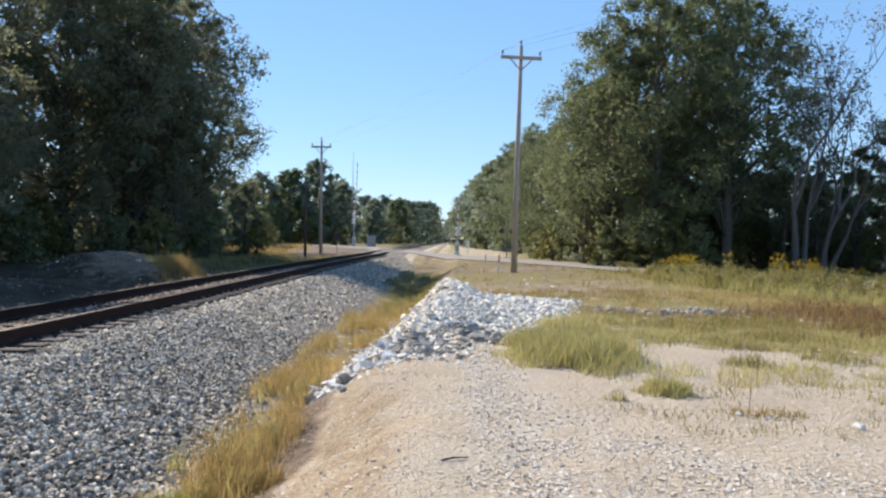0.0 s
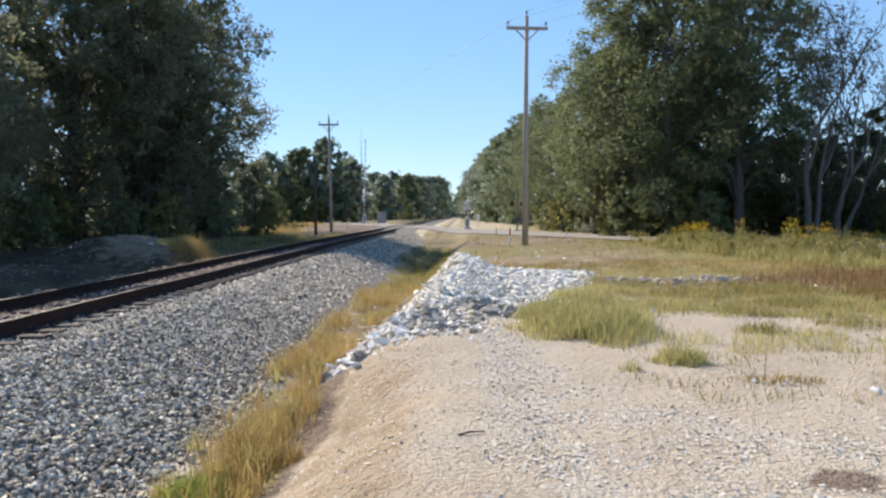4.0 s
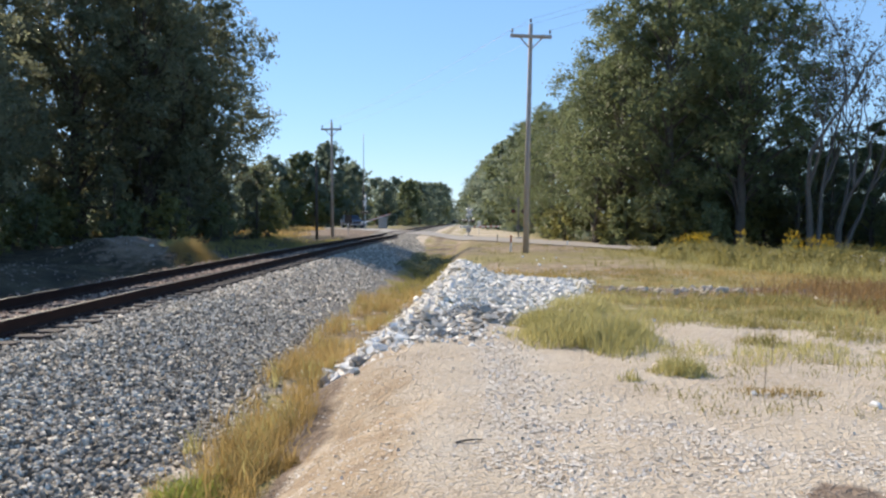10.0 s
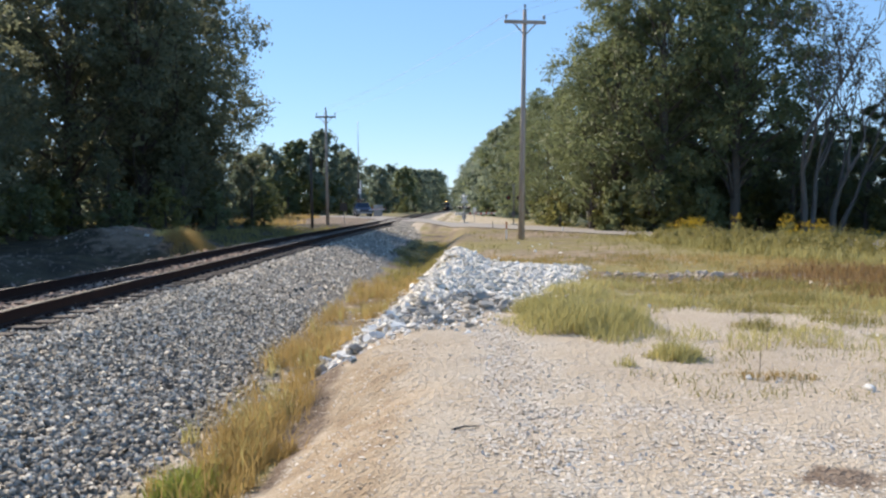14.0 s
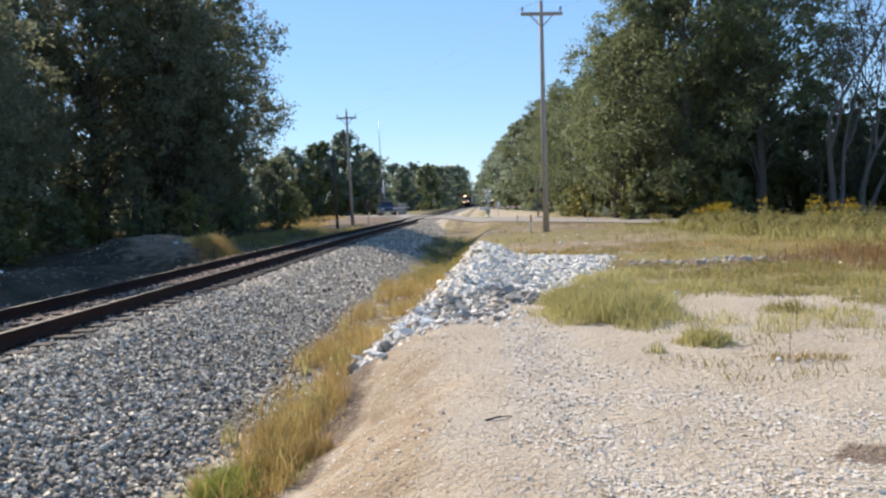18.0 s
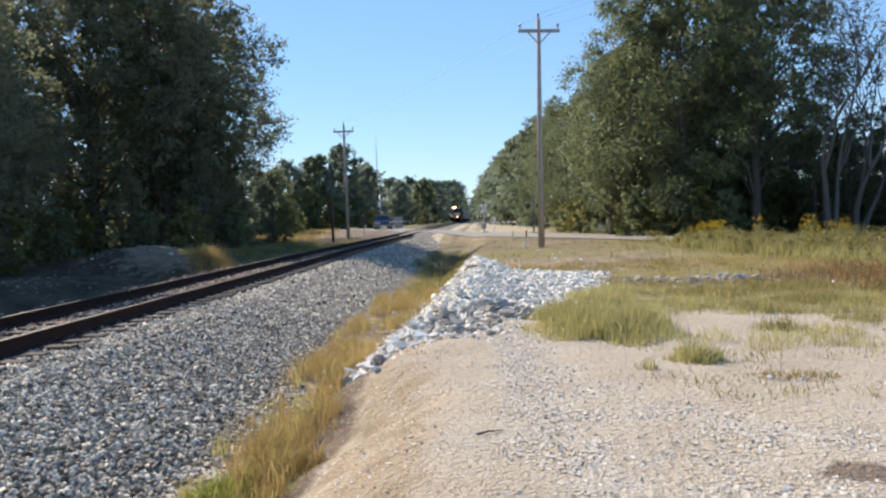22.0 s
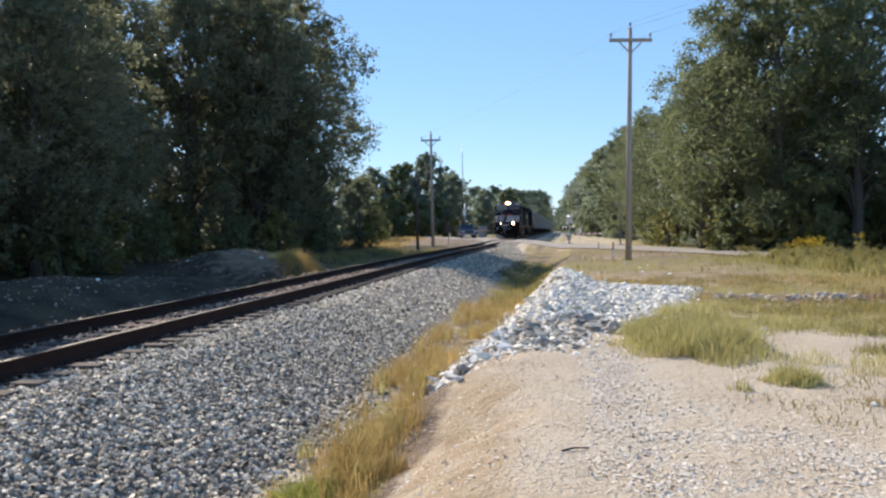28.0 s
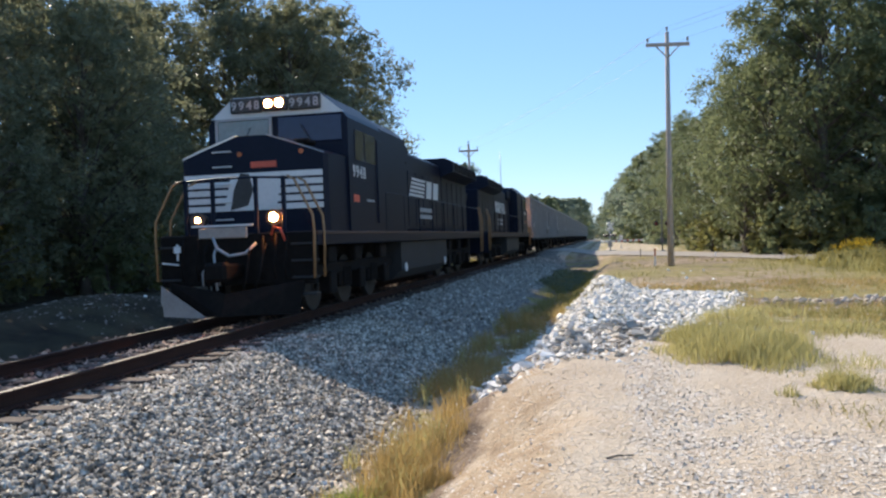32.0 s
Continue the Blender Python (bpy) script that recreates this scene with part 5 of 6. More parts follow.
xs, ys, r = tufts(230, 34, 2.5, 8.0, 8.0, 13.6, 0.13, 151, sparse)
tagged(blades("dirt_grass", xs, ys, r.uniform(0.05, 0.20, len(xs)), M_GREEN, 152, 0.0045, 1.1), "thin yellow-green grass tufts on the pale dirt", "grass", kind="stuff")
xs, ys, r = tufts(90, 16, 1.6, 6.0, 6.2, 9.0, 0.10, 153)
tagged(blades("dirt_grass", xs, ys, r.uniform(0.03, 0.10, len(xs)), M_WEED, 154, 0.004, 1.2), "sparse short weeds on the pale dirt", "grass", kind="stuff")
M_STEM = material("dry_stem", [(0.18, 0.125, 0.075), (0.32, 0.24, 0.15)], 5.0, 0.9)


def stem(x, y, tall, seed):
    rr = random.Random(seed)
    t = thing("dry_stem", "tall thin dry weed stem standing in the dirt", "weed", pose(x, y, ground_z(x, y) - 0.01), "dry stems")
    Geo().tube([(0, 0, 0), (0.01, 0, tall * 0.5), (rr.uniform(-0.03, 0.03), 0.02, tall)], [0.0035, 0.003, 0.0015], 5).part("stalk", M_STEM, t)
    g = Geo()
    for i in range(7):
        z = tall * (0.25 + 0.1 * i)
        a = i * 2.4
        g.tube([(0.005, 0, z), (0.05 * math.cos(a), 0.05 * math.sin(a), z + 0.05)], [0.0018, 0.001], 4)
    g.part("twig", M_STEM, t)


for i, (x, y, h) in enumerate(((2.62, 7.15, 0.36), (3.15, 8.4, 0.55), (3.5, 9.9, 0.5), (2.2, 8.6, 0.3))):
    stem(x, y, h, i)


def field(x, y, r):
    bare = (1 - step(4.0, 7.5, x - 0.25 * (y - 6))) * (1 - step(9.6, 14.0, y + 2.2 * waves(x, y, 1.9, 3.0)))
    road_off = np.abs((x - TRACK + 0.385 * (y - 88)) * 0.933)
    return (r.rand(len(x)) > bare * 1.1) & (x > crest_x(y) + 0.3) & (road_off > 3.6) & (r.rand(len(x)) < 0.5 + 0.5 * waves(x, y, 2.0, 1.0)) & (heap_density(x, y) < 0.2) & (r.rand(len(x)) > 1.15 * rocky_strip(x, y))


xs, ys, r = tufts(4200, 12, 0, 16, 9, 24, 0.12, 81, field)
tagged(blades("field_grass", xs, ys, r.uniform(0.04, 0.15, len(xs)), M_GRASS, 82, 0.006, 1.4), "short dry grass over the field", "grass", kind="stuff")
xs, ys, r = tufts(3200, 13, 0, 16, 9, 24, 0.13, 83, lambda x, y, r: field(x, y, r) & (waves(x, y, 1.7, 2.0) > 0))
tagged(blades("field_grass", xs, ys, r.uniform(0.05, 0.20, len(xs)), M_WEED, 84, 0.006, 1.1), "patches of green grass in the field", "grass", kind="stuff")
xs, ys, r = tufts(3600, 9, -1.5, 30, 22, 50, 0.22, 85, lambda x, y, r: field(x, y, r) & (r.rand(len(x)) < 0.22 + 0.78 * step(4.5, 8, x)))
tagged(blades("field_grass", xs, ys, r.uniform(0.06, 0.24, len(xs)), M_WEED, 86, 0.011, 1.2), "dry grass in the far field", "grass", kind="stuff")


def weeds(x, y, r):
    return (x > 7.6 + 3.5 * r.rand(len(x)) ** 2 + 0.45 * np.abs(27 - y) * (y < 27) + 0.9 * np.maximum(0, 1.5 - (x - 5.5))) & ((x - TRACK + 0.385 * (y - 88)) * 0.933 < -4.2)


xs, ys, r = tufts(3200, 16, 5.5, 34, 20, 42, 0.20, 87, lambda x, y, r: weeds(x, y, r) & (y > 20 + 6 * r.rand(len(x))))
tagged(blades("tall_weeds", xs, ys, r.uniform(0.35, 0.95, len(xs)) * np.clip(0.75 + 0.5 * waves(xs, ys, 2.1, 3.0), 0.35, 1.2), M_WEED, 88, 0.010, 0.95), "tall yellow-green weeds in front of the woods", "weeds", kind="stuff")
r = np.random.RandomState(99)
wx, wy = r.uniform(6, 30, 1400), r.uniform(22, 41, 1400)
ok = weeds(wx, wy, r)
wx, wy = wx[ok][:480], wy[ok][:480]
v, f = leaf_cards(np.stack([wx, wy, height(wx, wy) + r.uniform(0.2, 0.55, len(wx))], -1), np.stack([r.uniform(0.3, 0.6, len(wx)), r.uniform(0.3, 0.6, len(wx)), r.uniform(0.2, 0.38, len(wx))], -1) * np.clip(0.8 + 0.5 * waves(wx, wy, 1.8, 2.0), 0.4, 1.3)[:, None], 70, 0.05, 100)
tagged(new("weed_foliage", quick("weed_foliage", v, f, M_WEED)), "bushy olive-green weeds in front of the woods", "weeds", kind="stuff")
xs, ys, r = tufts(5200, 14, 5.5, 34, 18, 42, 0.24, 187, lambda x, y, r: weeds(x, y + 2.5, r))
tagged(blades("tall_grass", xs, ys, r.uniform(0.25, 0.8, len(xs)) * np.clip(0.7 + 0.5 * waves(xs, ys, 1.6, 7.0), 0.3, 1.2), M_GREEN, 188, 0.009, 1.0), "pale yellow-green tall grass among the weeds", "grass", kind="stuff")
M_RUST = leaf_material("rusty_grass", [(0.17, 0.105, 0.045), (0.28, 0.175, 0.08), (0.37, 0.25, 0.115)])
xs, ys, r = tufts(900, 12, 4.8, 14, 12.8, 19.5, 0.2, 89, lambda x, y, r: (x > 5.2 + 1.6 * r.rand(len(x)) + 0.45 * np.abs(y - 15.8)) & (waves(x, y, 2.4, 6.0) > -0.35))
tagged(blades("rusty_grass", xs, ys, r.uniform(0.08, 0.30, len(xs)), M_RUST, 90, 0.008, 1.1), "reddish brown dry grass in the field", "grass", kind="stuff")
xs, ys, r = tufts(500, 12, -14.5, -9.2, 35, 62, 0.2, 91)
tagged(blades("trackside_grass", xs, ys, r.uniform(0.12, 0.35, len(xs)), M_WEED, 92, 0.012), "grass beyond the rails beside the woods", "grass", kind="stuff")
clump("grass_clump", "pale yellow grass tuft on the gravel mound", -9.9, 30.0, 0.8, 1.8, 2600, 0.62, M_GRASS, 93)
clump("grass_clump", "pale yellow grass tuft on the gravel mound", -10.8, 31.0, 0.8, 1.2, 1400, 0.45, M_GREEN, 95)
xs, ys, r = tufts(1400, 10, -30, -13.0, 62, 100, 0.25, 97, lambda x, y, r: (x < -17 - 0.0 * y) | (y < 70))
tagged(blades("verge_grass", xs, ys, r.uniform(0.2, 0.6, len(xs)), M_GRASS, 98, 0.02), "tall dry grass beside the far road", "grass", kind="stuff")


# ---- goldenrod at the edge of the woods ----
def goldenrod(x, y, tall, seed):
    r = np.random.RandomState(seed)
    t = thing("goldenrod", "goldenrod plant with bright yellow flower plumes", "wild flower", pose(x, y, ground_z(x, y) - 0.02), "goldenrod by the woods")
    heads = []
    for i in range(7):
        a, o = r.uniform(0, 6.28), r.uniform(0.05, 0.3)
        h = tall * r.uniform(0.75, 1.1)
        tip = (o * math.cos(a) * 1.3, o * math.sin(a) * 1.3, h)
        Geo().tube([(0.3 * tip[0], 0.3 * tip[1], 0), (0.7 * tip[0], 0.7 * tip[1], h * 0.6), tip], [0.008, 0.007, 0.004], 4, False).part("stalk", M_LEAF_WARM, t)
        heads.append((tip[0], tip[1], h - 0.08))
    v, f = leaf_cards(np.array(heads), np.full((7, 3), 0.13), 12, 0.035, seed)
    plume = new("plume", quick("plume", v, f, M_GOLD))
    plume.parent = t
    tagged(plume, "yellow flower plumes", kind="stuff")
    lows = np.array([(p[0] * 0.7, p[1] * 0.7, p[2] * u) for p in heads for u in (0.3, 0.6)])
    v, f = leaf_cards(lows, np.full((14, 3), 0.18), 14, 0.05, seed + 1)
    foliage = new("foliage", quick("foliage", v, f, M_LEAF_WARM))
    foliage.parent = t
    tagged(foliage, kind="stuff")
    return t


GOLD = [goldenrod(9.9 + 2.3 * i, 36, 1.1, 100 + i) for i in range(3)]
rr = random.Random(12)
for i in range(24):
    x = rr.choice((rr.uniform(9.6, 11.2), rr.uniform(14.2, 16.4), rr.uniform(14.2, 16.4), rr.uniform(8.5, 20)))
    y = 36 + rr.uniform(-1.0, 2.0)
    copy_thing(GOLD[i % 3], pose(x, y, ground_z(x, y) - 0.02 + rr.uniform(-0.55, -0.1), 0, 0, rr.uniform(0, 360)))


# ---- the train ----
M_LOCO = material("locomotive_black", [(0.002, 0.004, 0.012), (0.0035, 0.0065, 0.019), (0.007, 0.010, 0.025)], 0.8, 0.48, fine=9, spread=0.6, spec=0.2)
M_UNDER = material("dusty_underframe", [(0.005, 0.004, 0.0035), (0.010, 0.008, 0.007), (0.022, 0.017, 0.014)], 1.2, 0.85, fine=10, spread=0.6, spec=0.15)
M_STRIPE = material("white_stripe", [(0.58, 0.58, 0.57), (0.74, 0.74, 0.73)], 2.0, 0.45)
M_RAILING = material("dull_gold_railing", [(0.24, 0.13, 0.055), (0.36, 0.20, 0.085)], 3.0, 0.5)
M_GLASS = material("dark_cab_glass", [(0.010, 0.016, 0.030), (0.018, 0.026, 0.045)], 1.0, 0.06)
# pale base colour paints a bright reflection onto the left windshield
M_GLASS_PALE = material("painted_reflection_glass", [(0.16, 0.19, 0.18), (0.28, 0.31, 0.30)], 1.5, 0.08)
M_GLASS_BLUE = material("blue_black_cab_glass", [(0.008, 0.012, 0.045), (0.014, 0.020, 0.065)], 1.0, 0.10)
M_PLOW = material("pale_plow_steel", [(0.26, 0.22, 0.20), (0.42, 0.37, 0.34)], 2.0, 0.6)
M_TANK = material("dusty_fuel_tank", [(0.012, 0.012, 0.013), (0.028, 0.027, 0.027)], 1.0, 0.7)
M_STEEL = material("wheel_steel", [(0.035, 0.03, 0.026), (0.08, 0.068, 0.058)], 2.0, 0.7, metal=0.3)
M_HEADLIGHT = glow("headlight", (1.0, 0.36, 0.08), 380.0)
M_DIM = glow("dim_headlight", (1.0, 0.40, 0.12), 45.0)
M_HOSE = material("rubber_hose", [(0.30, 0.31, 0.32), (0.42, 0.43, 0.44)], 4.0, 0.6)
M_PLACARD = material("red_placard", [(0.50, 0.07, 0.04), (0.66, 0.13, 0.07)], 5.0, 0.5)


def letters(body, size, mat, parent, m, name="number"):
    """Raised characters in the built-in font, standing in the x-z plane of m."""
    cu = bpy.data.curves.new(name, "FONT")
    cu.body, cu.size, cu.extrude, cu.align_x = body, size, 0.004, "CENTER"
    cu.offset, cu.space_character = 0.004, 1.35
    tmp = new(name, cu)
    bpy.context.view_layer.update()
    me = bpy.data.meshes.new_from_object(tmp.evaluated_get(bpy.context.evaluated_depsgraph_get()))
    bpy.data.objects.remove(tmp)
    me.materials.clear()
    me.materials.append(mat)
    ob = new(name, me)
    ob.parent = parent
    ob.matrix_basis = m @ pose(0, 0, 0, 90, 0, 0)
    return ob


def wheelset(parent, y, radius=0.53):
    """An axle with its two wheels."""
    axle = Geo().tube([(-0.85, 0, 0), (0.85, 0, 0)], 0.09, 10).part("wheelset", M_STEEL, parent, m=pose(0, y, radius))
    for s in (-1, 1):
        x = s * 0.755
        g = Geo().tube([(x - 0.07, 0, 0), (x - 0.065, 0, 0), (x + 0.065, 0, 0), (x + 0.07, 0, 0)], [radius - 0.05, radius, radius, radius - 0.04], 28)
        g.tube([(x + s * 0.07, 0, 0), (x + s * 0.11, 0, 0)], [0.16, 0.12], 14)
        for k in range(4):
            a = k * math.pi / 2
            g.tube([(x + s * 0.074, 0.28 * math.cos(a), 0.28 * math.sin(a)), (x + s * 0.078, 0.28 * math.cos(a), 0.28 * math.sin(a))], 0.05, 8)
        g.part("wheel", M_STEEL, axle)
    return axle


def truck(parent, ys, radius=0.53):
    """A truck's side frames with springs and journal boxes, over its wheelsets."""
    a, b = min(ys) - 0.75, max(ys) + 0.75
    for s in (-1, 1):
        g = Geo().box(s * 1.12 - 0.09, s * 1.12 + 0.09, a, b, radius + 0.18, radius + 0.42, 0.03)
        for y in ys:
            g.box(s * 1.14 - 0.13, s * 1.14 + 0.13, y - 0.2, y + 0.2, radius - 0.2, radius + 0.24, 0.03)
        for y0, y1 in zip(ys[:-1], ys[1:]):
            g.box(s * 1.12 - 0.07, s * 1.12 + 0.07, (y0 + y1) / 2 - 0.35, (y0 + y1) / 2 + 0.35, radius - 0.12, radius + 0.2, 0.04)
            for k in (-0.18, 0, 0.18):
                g.tube([(s * 1.2, (y0 + y1) / 2 + k, radius - 0.1), (s * 1.2, (y0 + y1) / 2 + k, radius + 0.3)], 0.06, 8)
        g.part("truck_frame", M_UNDER, parent)
    return [wheelset(parent, y, radius) for y in ys]


def locomotive():
    t = thing("locomotive", "black diesel locomotive with white striped nose and lit headlights", "locomotive")
    # underframe, tank, trucks
    Geo().box(-1.52, 1.52, 1.3, 21.3, 1.30, 1.55, 0.02).part("frame", M_LOCO, t)
    Geo().box(-1.535, 1.535, 1.3, 21.3, 1.50, 1.56, 0.008).part("sill_stripe", material("dusty_sill", [(0.06, 0.034, 0.024), (0.11, 0.066, 0.046)], 2.0, 0.8), t, "rusty brown dusty sill edge")
    Geo().prism([(-1.42, 0.55), (-1.15, 0.32), (1.15, 0.32), (1.42, 0.55), (1.42, 1.28), (-1.42, 1.28)], "y", 7.75, 13.9).part("fuel_tank", M_TANK, t, "dusty grey fuel tank")
    for y in (8.1, 13.4):
        Geo().tube([(1.44, y, 0.62), (1.47, y, 0.62)], 0.12, 12).part("fuel_gauge", M_STRIPE, t)
    wheels = truck(t, (2.85, 4.85, 6.85)) + truck(t, (15.3, 17.3, 19.3))
    Geo().box(-0.5, 0.5, 1.2, 21, 0.75, 1.3, 0.03).part("underbody", M_UNDER, t)
    for k, y in enumerate((2.2, 3.9, 5.9, 14.5, 16.3, 18.4)):
        Geo().box(1.22, 1.40, y, y + 0.5, 0.95, 1.27, 0.03).part("equipment_box", M_UNDER, t)
    # pilot, plow, coupler
    before = set(t.children)
    Geo().box(-1.5, 1.5, 0.85, 1.05, 0.62, 1.55, 0.02).part("pilot", M_UNDER, t)
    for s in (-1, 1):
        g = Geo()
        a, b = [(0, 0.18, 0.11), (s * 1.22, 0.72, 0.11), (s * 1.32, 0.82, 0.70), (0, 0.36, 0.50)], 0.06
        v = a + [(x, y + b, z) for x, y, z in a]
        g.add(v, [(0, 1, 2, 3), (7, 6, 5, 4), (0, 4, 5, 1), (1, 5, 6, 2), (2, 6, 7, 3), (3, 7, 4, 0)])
        blade = g.part("plow_blade", M_UNDER, t, "dark plow blade")
        # left blade is paler below a diagonal
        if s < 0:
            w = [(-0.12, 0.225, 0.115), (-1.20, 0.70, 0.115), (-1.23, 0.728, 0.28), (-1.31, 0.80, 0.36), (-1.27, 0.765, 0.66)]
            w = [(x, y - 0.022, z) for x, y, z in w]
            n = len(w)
            Geo().add(w + [(x, y + 0.02, z) for x, y, z in w], [tuple(range(n)), tuple(range(2 * n - 1, n - 1, -1))] + [(k, k + n, (k + 1) % n + n, (k + 1) % n) for k in range(n)]).part("bare_patch", M_PLOW, blade, "pale lower part of the left plow blade")
    Geo().box(-0.14, 0.14, 0.05, 0.9, 0.78, 1.02, 0.04).box(-0.2, 0.22, -0.05, 0.25, 0.72, 1.06, 0.06).part("coupler", M_UNDER, t, "rusty coupler")
    for s, dx in ((-1, 0.35), (1, 0.32), (-1, 0.55), (1, 0.6)):
        Geo().tube([(s * dx, 0.84, 1.35), (s * dx, 0.70, 1.2), (s * dx * 0.9, 0.66, 0.85), (s * dx * 0.75, 0.6, 0.55)], 0.025, 8).part("brake_hose", M_HOSE if dx in (0.35,) else M_UNDER, t, "", True)
    Geo().tube([(-0.42, 0.82, 1.5), (-0.3, 0.72, 1.3), (-0.05, 0.68, 1.16), (0.25, 0.72, 1.2), (0.42, 0.82, 1.38)], 0.028, 8).part("jumper_cable", M_HOSE, t, "pale hanging cable", True)
    Geo().box(-0.7, 0.25, 0.80, 0.86, 1.48, 1.68, 0.02).part("bumper_plate", M_PLOW, t, "worn plate under the walkway")
    Geo().tube([(-0.8, 0.76, 1.71), (0.4, 0.76, 1.71)], 0.02, 6).part("cut_lever", M_STRIPE, t)
    Geo().tube([(-1.12, 0.80, 1.10), (-1.12, 0.80, 1.40)], 0.02, 6).box(-1.19, -1.05, 0.785, 0.80, 1.24, 1.36, 0.01).part("lever_handle", M_STRIPE, t, "white lever handle")
    Geo().tube([(-1.42, 0.79, 1.06), (-1.10, 0.79, 1.02)], 0.016, 6).part("grab_iron", M_STRIPE, t)
    for x in (-0.62, -0.30):
        Geo().tube([(x, 0.78, 0.62), (x, 0.76, 0.86), (x + 0.05, 0.80, 0.94)], 0.020, 6).part("air_pipe", M_HOSE, t, "pale air pipe end", True)
    for x in (-1.0, -0.7, 0.55, 0.8, 1.0):
        Geo().tube([(x, 0.83, 1.50), (x + 0.02, 0.74, 1.25), (x - 0.03, 0.72, 0.95), (x, 0.76, 0.72)], 0.022, 6).part("brake_hose", M_UNDER, t, "", True)
    Geo().tube([(0.72, 0.80, 1.52), (0.80, 0.74, 1.66), (0.92, 0.74, 1.62), (0.98, 0.80, 1.40)], 0.022, 6).part("signal_hose", M_PLACARD, t, "red hose loop", True)
    # steps and corner railings
    for s in (-1, 1):
        for k in range(4):
            Geo().box(s * 1.3 - 0.22, s * 1.3 + 0.22, 0.80, 1.08, 0.42 + 0.30 * k, 0.46 + 0.30 * k, 0.005).part("step", M_TANK, t)
        for y in (0.78, 1.3):
            Geo().tube([(s * 1.52, y, 0.72), (s * 1.54, y, 1.55), (s * 1.52, y, 1.85), (s * 1.18, y + 0.05, 2.52), (s * 1.02, y + 0.12, 2.60)], 0.024, 8).part("corner_railing", M_RAILING, t, "dull gold handrail", True)
        for y in (20.9, 21.4):
            Geo().tube([(s * 1.52, y, 0.72), (s * 1.54, y, 1.55), (s * 1.52, y, 2.2), (s * 1.42, y, 2.6)], 0.024, 8).part("corner_railing", M_RAILING, t, "dull gold handrail", True)
    Geo().tube([(-1.15, 0.90, 2.56), (-0.35, 0.86, 2.60), (0.35, 0.86, 2.60), (1.15, 0.90, 2.56)], 0.022, 8).part("front_railing", M_LOCO, t, "", True)
    for x in (-0.95, -0.42, 0.42, 0.95):
        Geo().box(x - 0.035, x + 0.035, 0.84, 0.91, 1.55, 2.60, 0.01).part("railing_post", M_LOCO, t)
    for o in set(t.children) - before:
        if max(v.co.y for v in o.data.vertices) < 5:
            o.data.transform(Matrix.Translation((0, 0.3, 0)))
    # nose
    nose = [(-1.48, 1.56), (1.48, 1.56), (1.48, 3.08), (1.1, 3.22), (0.3, 3.50), (-0.3, 3.50), (-1.1, 3.22), (-1.48, 3.08)]
    v = [(x * 0.965, 2.0, z) for x, z in nose] + [(x, 2.16, z) for x, z in nose] + [(x, 3.7, z + (0.06 if z > 3 else 0)) for x, z in nose]
    f = [tuple(range(8))[::-1], tuple(range(16, 24))] + [(r * 8 + i, r * 8 + (i + 1) % 8, (r + 1) * 8 + (i + 1) % 8, (r + 1) * 8 + i) for r in (0, 1) for i in range(8)]
    Geo().add(v, f).part("nose", M_LOCO, t)
    for i in range(5):
        z = 2.02 + i * 0.158
        for a, b in ((-1.41, -0.56 + 0.05 * i), (0.44 + 0.03 * i, 1.41)):
            Geo().box(a, b, 1.985, 2.0, z, z + 0.112).part("nose_stripe", M_STRIPE, t, "white stripe")
    Geo().prism([(-0.60, 2.02), (0.46, 2.02), (0.62, 2.764), (-0.42, 2.764)], "y", 1.982, 1.998).part("nose_panel", M_STRIPE, t, "white slanted panel")
    Geo().prism([(-0.46, 2.03), (-0.10, 2.12), (0.02, 2.42), (-0.06, 2.74), (-0.24, 2.76), (-0.38, 2.44)], "y", 1.974, 1.990).part("nose_emblem", M_BLACK, t, "plain black emblem shape")
    Geo().box(-0.02, 0.50, 1.975, 2.0, 2.86, 2.98, 0.004).part("placard", M_PLACARD, t, "red placard")
    Geo().box(0.10, 0.62, 1.985, 2.0, 1.62, 1.98, 0.004).part("nose_door_sill", M_LOCO, t)
    for z in (1.85, 2.2, 2.55, 2.9, 3.2):
        Geo().tube([(-0.78, 1.99, z), (-0.78, 1.93, z), (-0.42, 1.93, z), (-0.42, 1.99, z)], 0.014, 6).part("grab_iron", M_STRIPE, t)
    # white left edge carries the sun's highlight in its paint; right edge stays grey
    Geo().tube([(-1.44, 2.02, 3.09), (-1.08, 2.02, 3.235), (-0.3, 2.02, 3.51)], 0.022, 6).part("nose_edge", M_STRIPE, t, "nose edge whitened for the sun's highlight")
    Geo().tube([(1.44, 2.02, 3.09), (1.08, 2.02, 3.235), (0.3, 2.02, 3.51)], 0.012, 6).part("nose_edge", M_GREY, t)
    Geo().box(0.75, 1.05, 2.25, 2.75, 3.32, 3.42, 0.03).part("nose_vent", M_UNDER, t)
    for x in (-0.25, 1.0):
        Geo().tube([(x, 1.985, 3.14), (x, 2.0, 3.14)], 0.05, 10).part("marker_lamp", M_ORANGE, t)
    # cab
    cab = [(-1.52, 1.56), (1.52, 1.56), (1.52, 3.95), (1.40, 4.10), (0.95, 4.52), (-0.95, 4.52), (-1.40, 4.10), (-1.52, 3.95)]
    Geo().prism(cab, "y", 3.3, 5.9).part("cab", M_LOCO, t)
    Geo().prism([(-1.48, 1.56), (1.48, 1.56), (1.48, 4.02), (1.10, 4.34), (-1.10, 4.34), (-1.48, 4.02)], "y", 5.9, 8.3).part("equipment_cabinet", M_LOCO, t)
    Geo().box(-0.6, 0.6, 6.3, 7.6, 4.34, 4.50, 0.05).part("air_conditioner", M_LOCO, t)
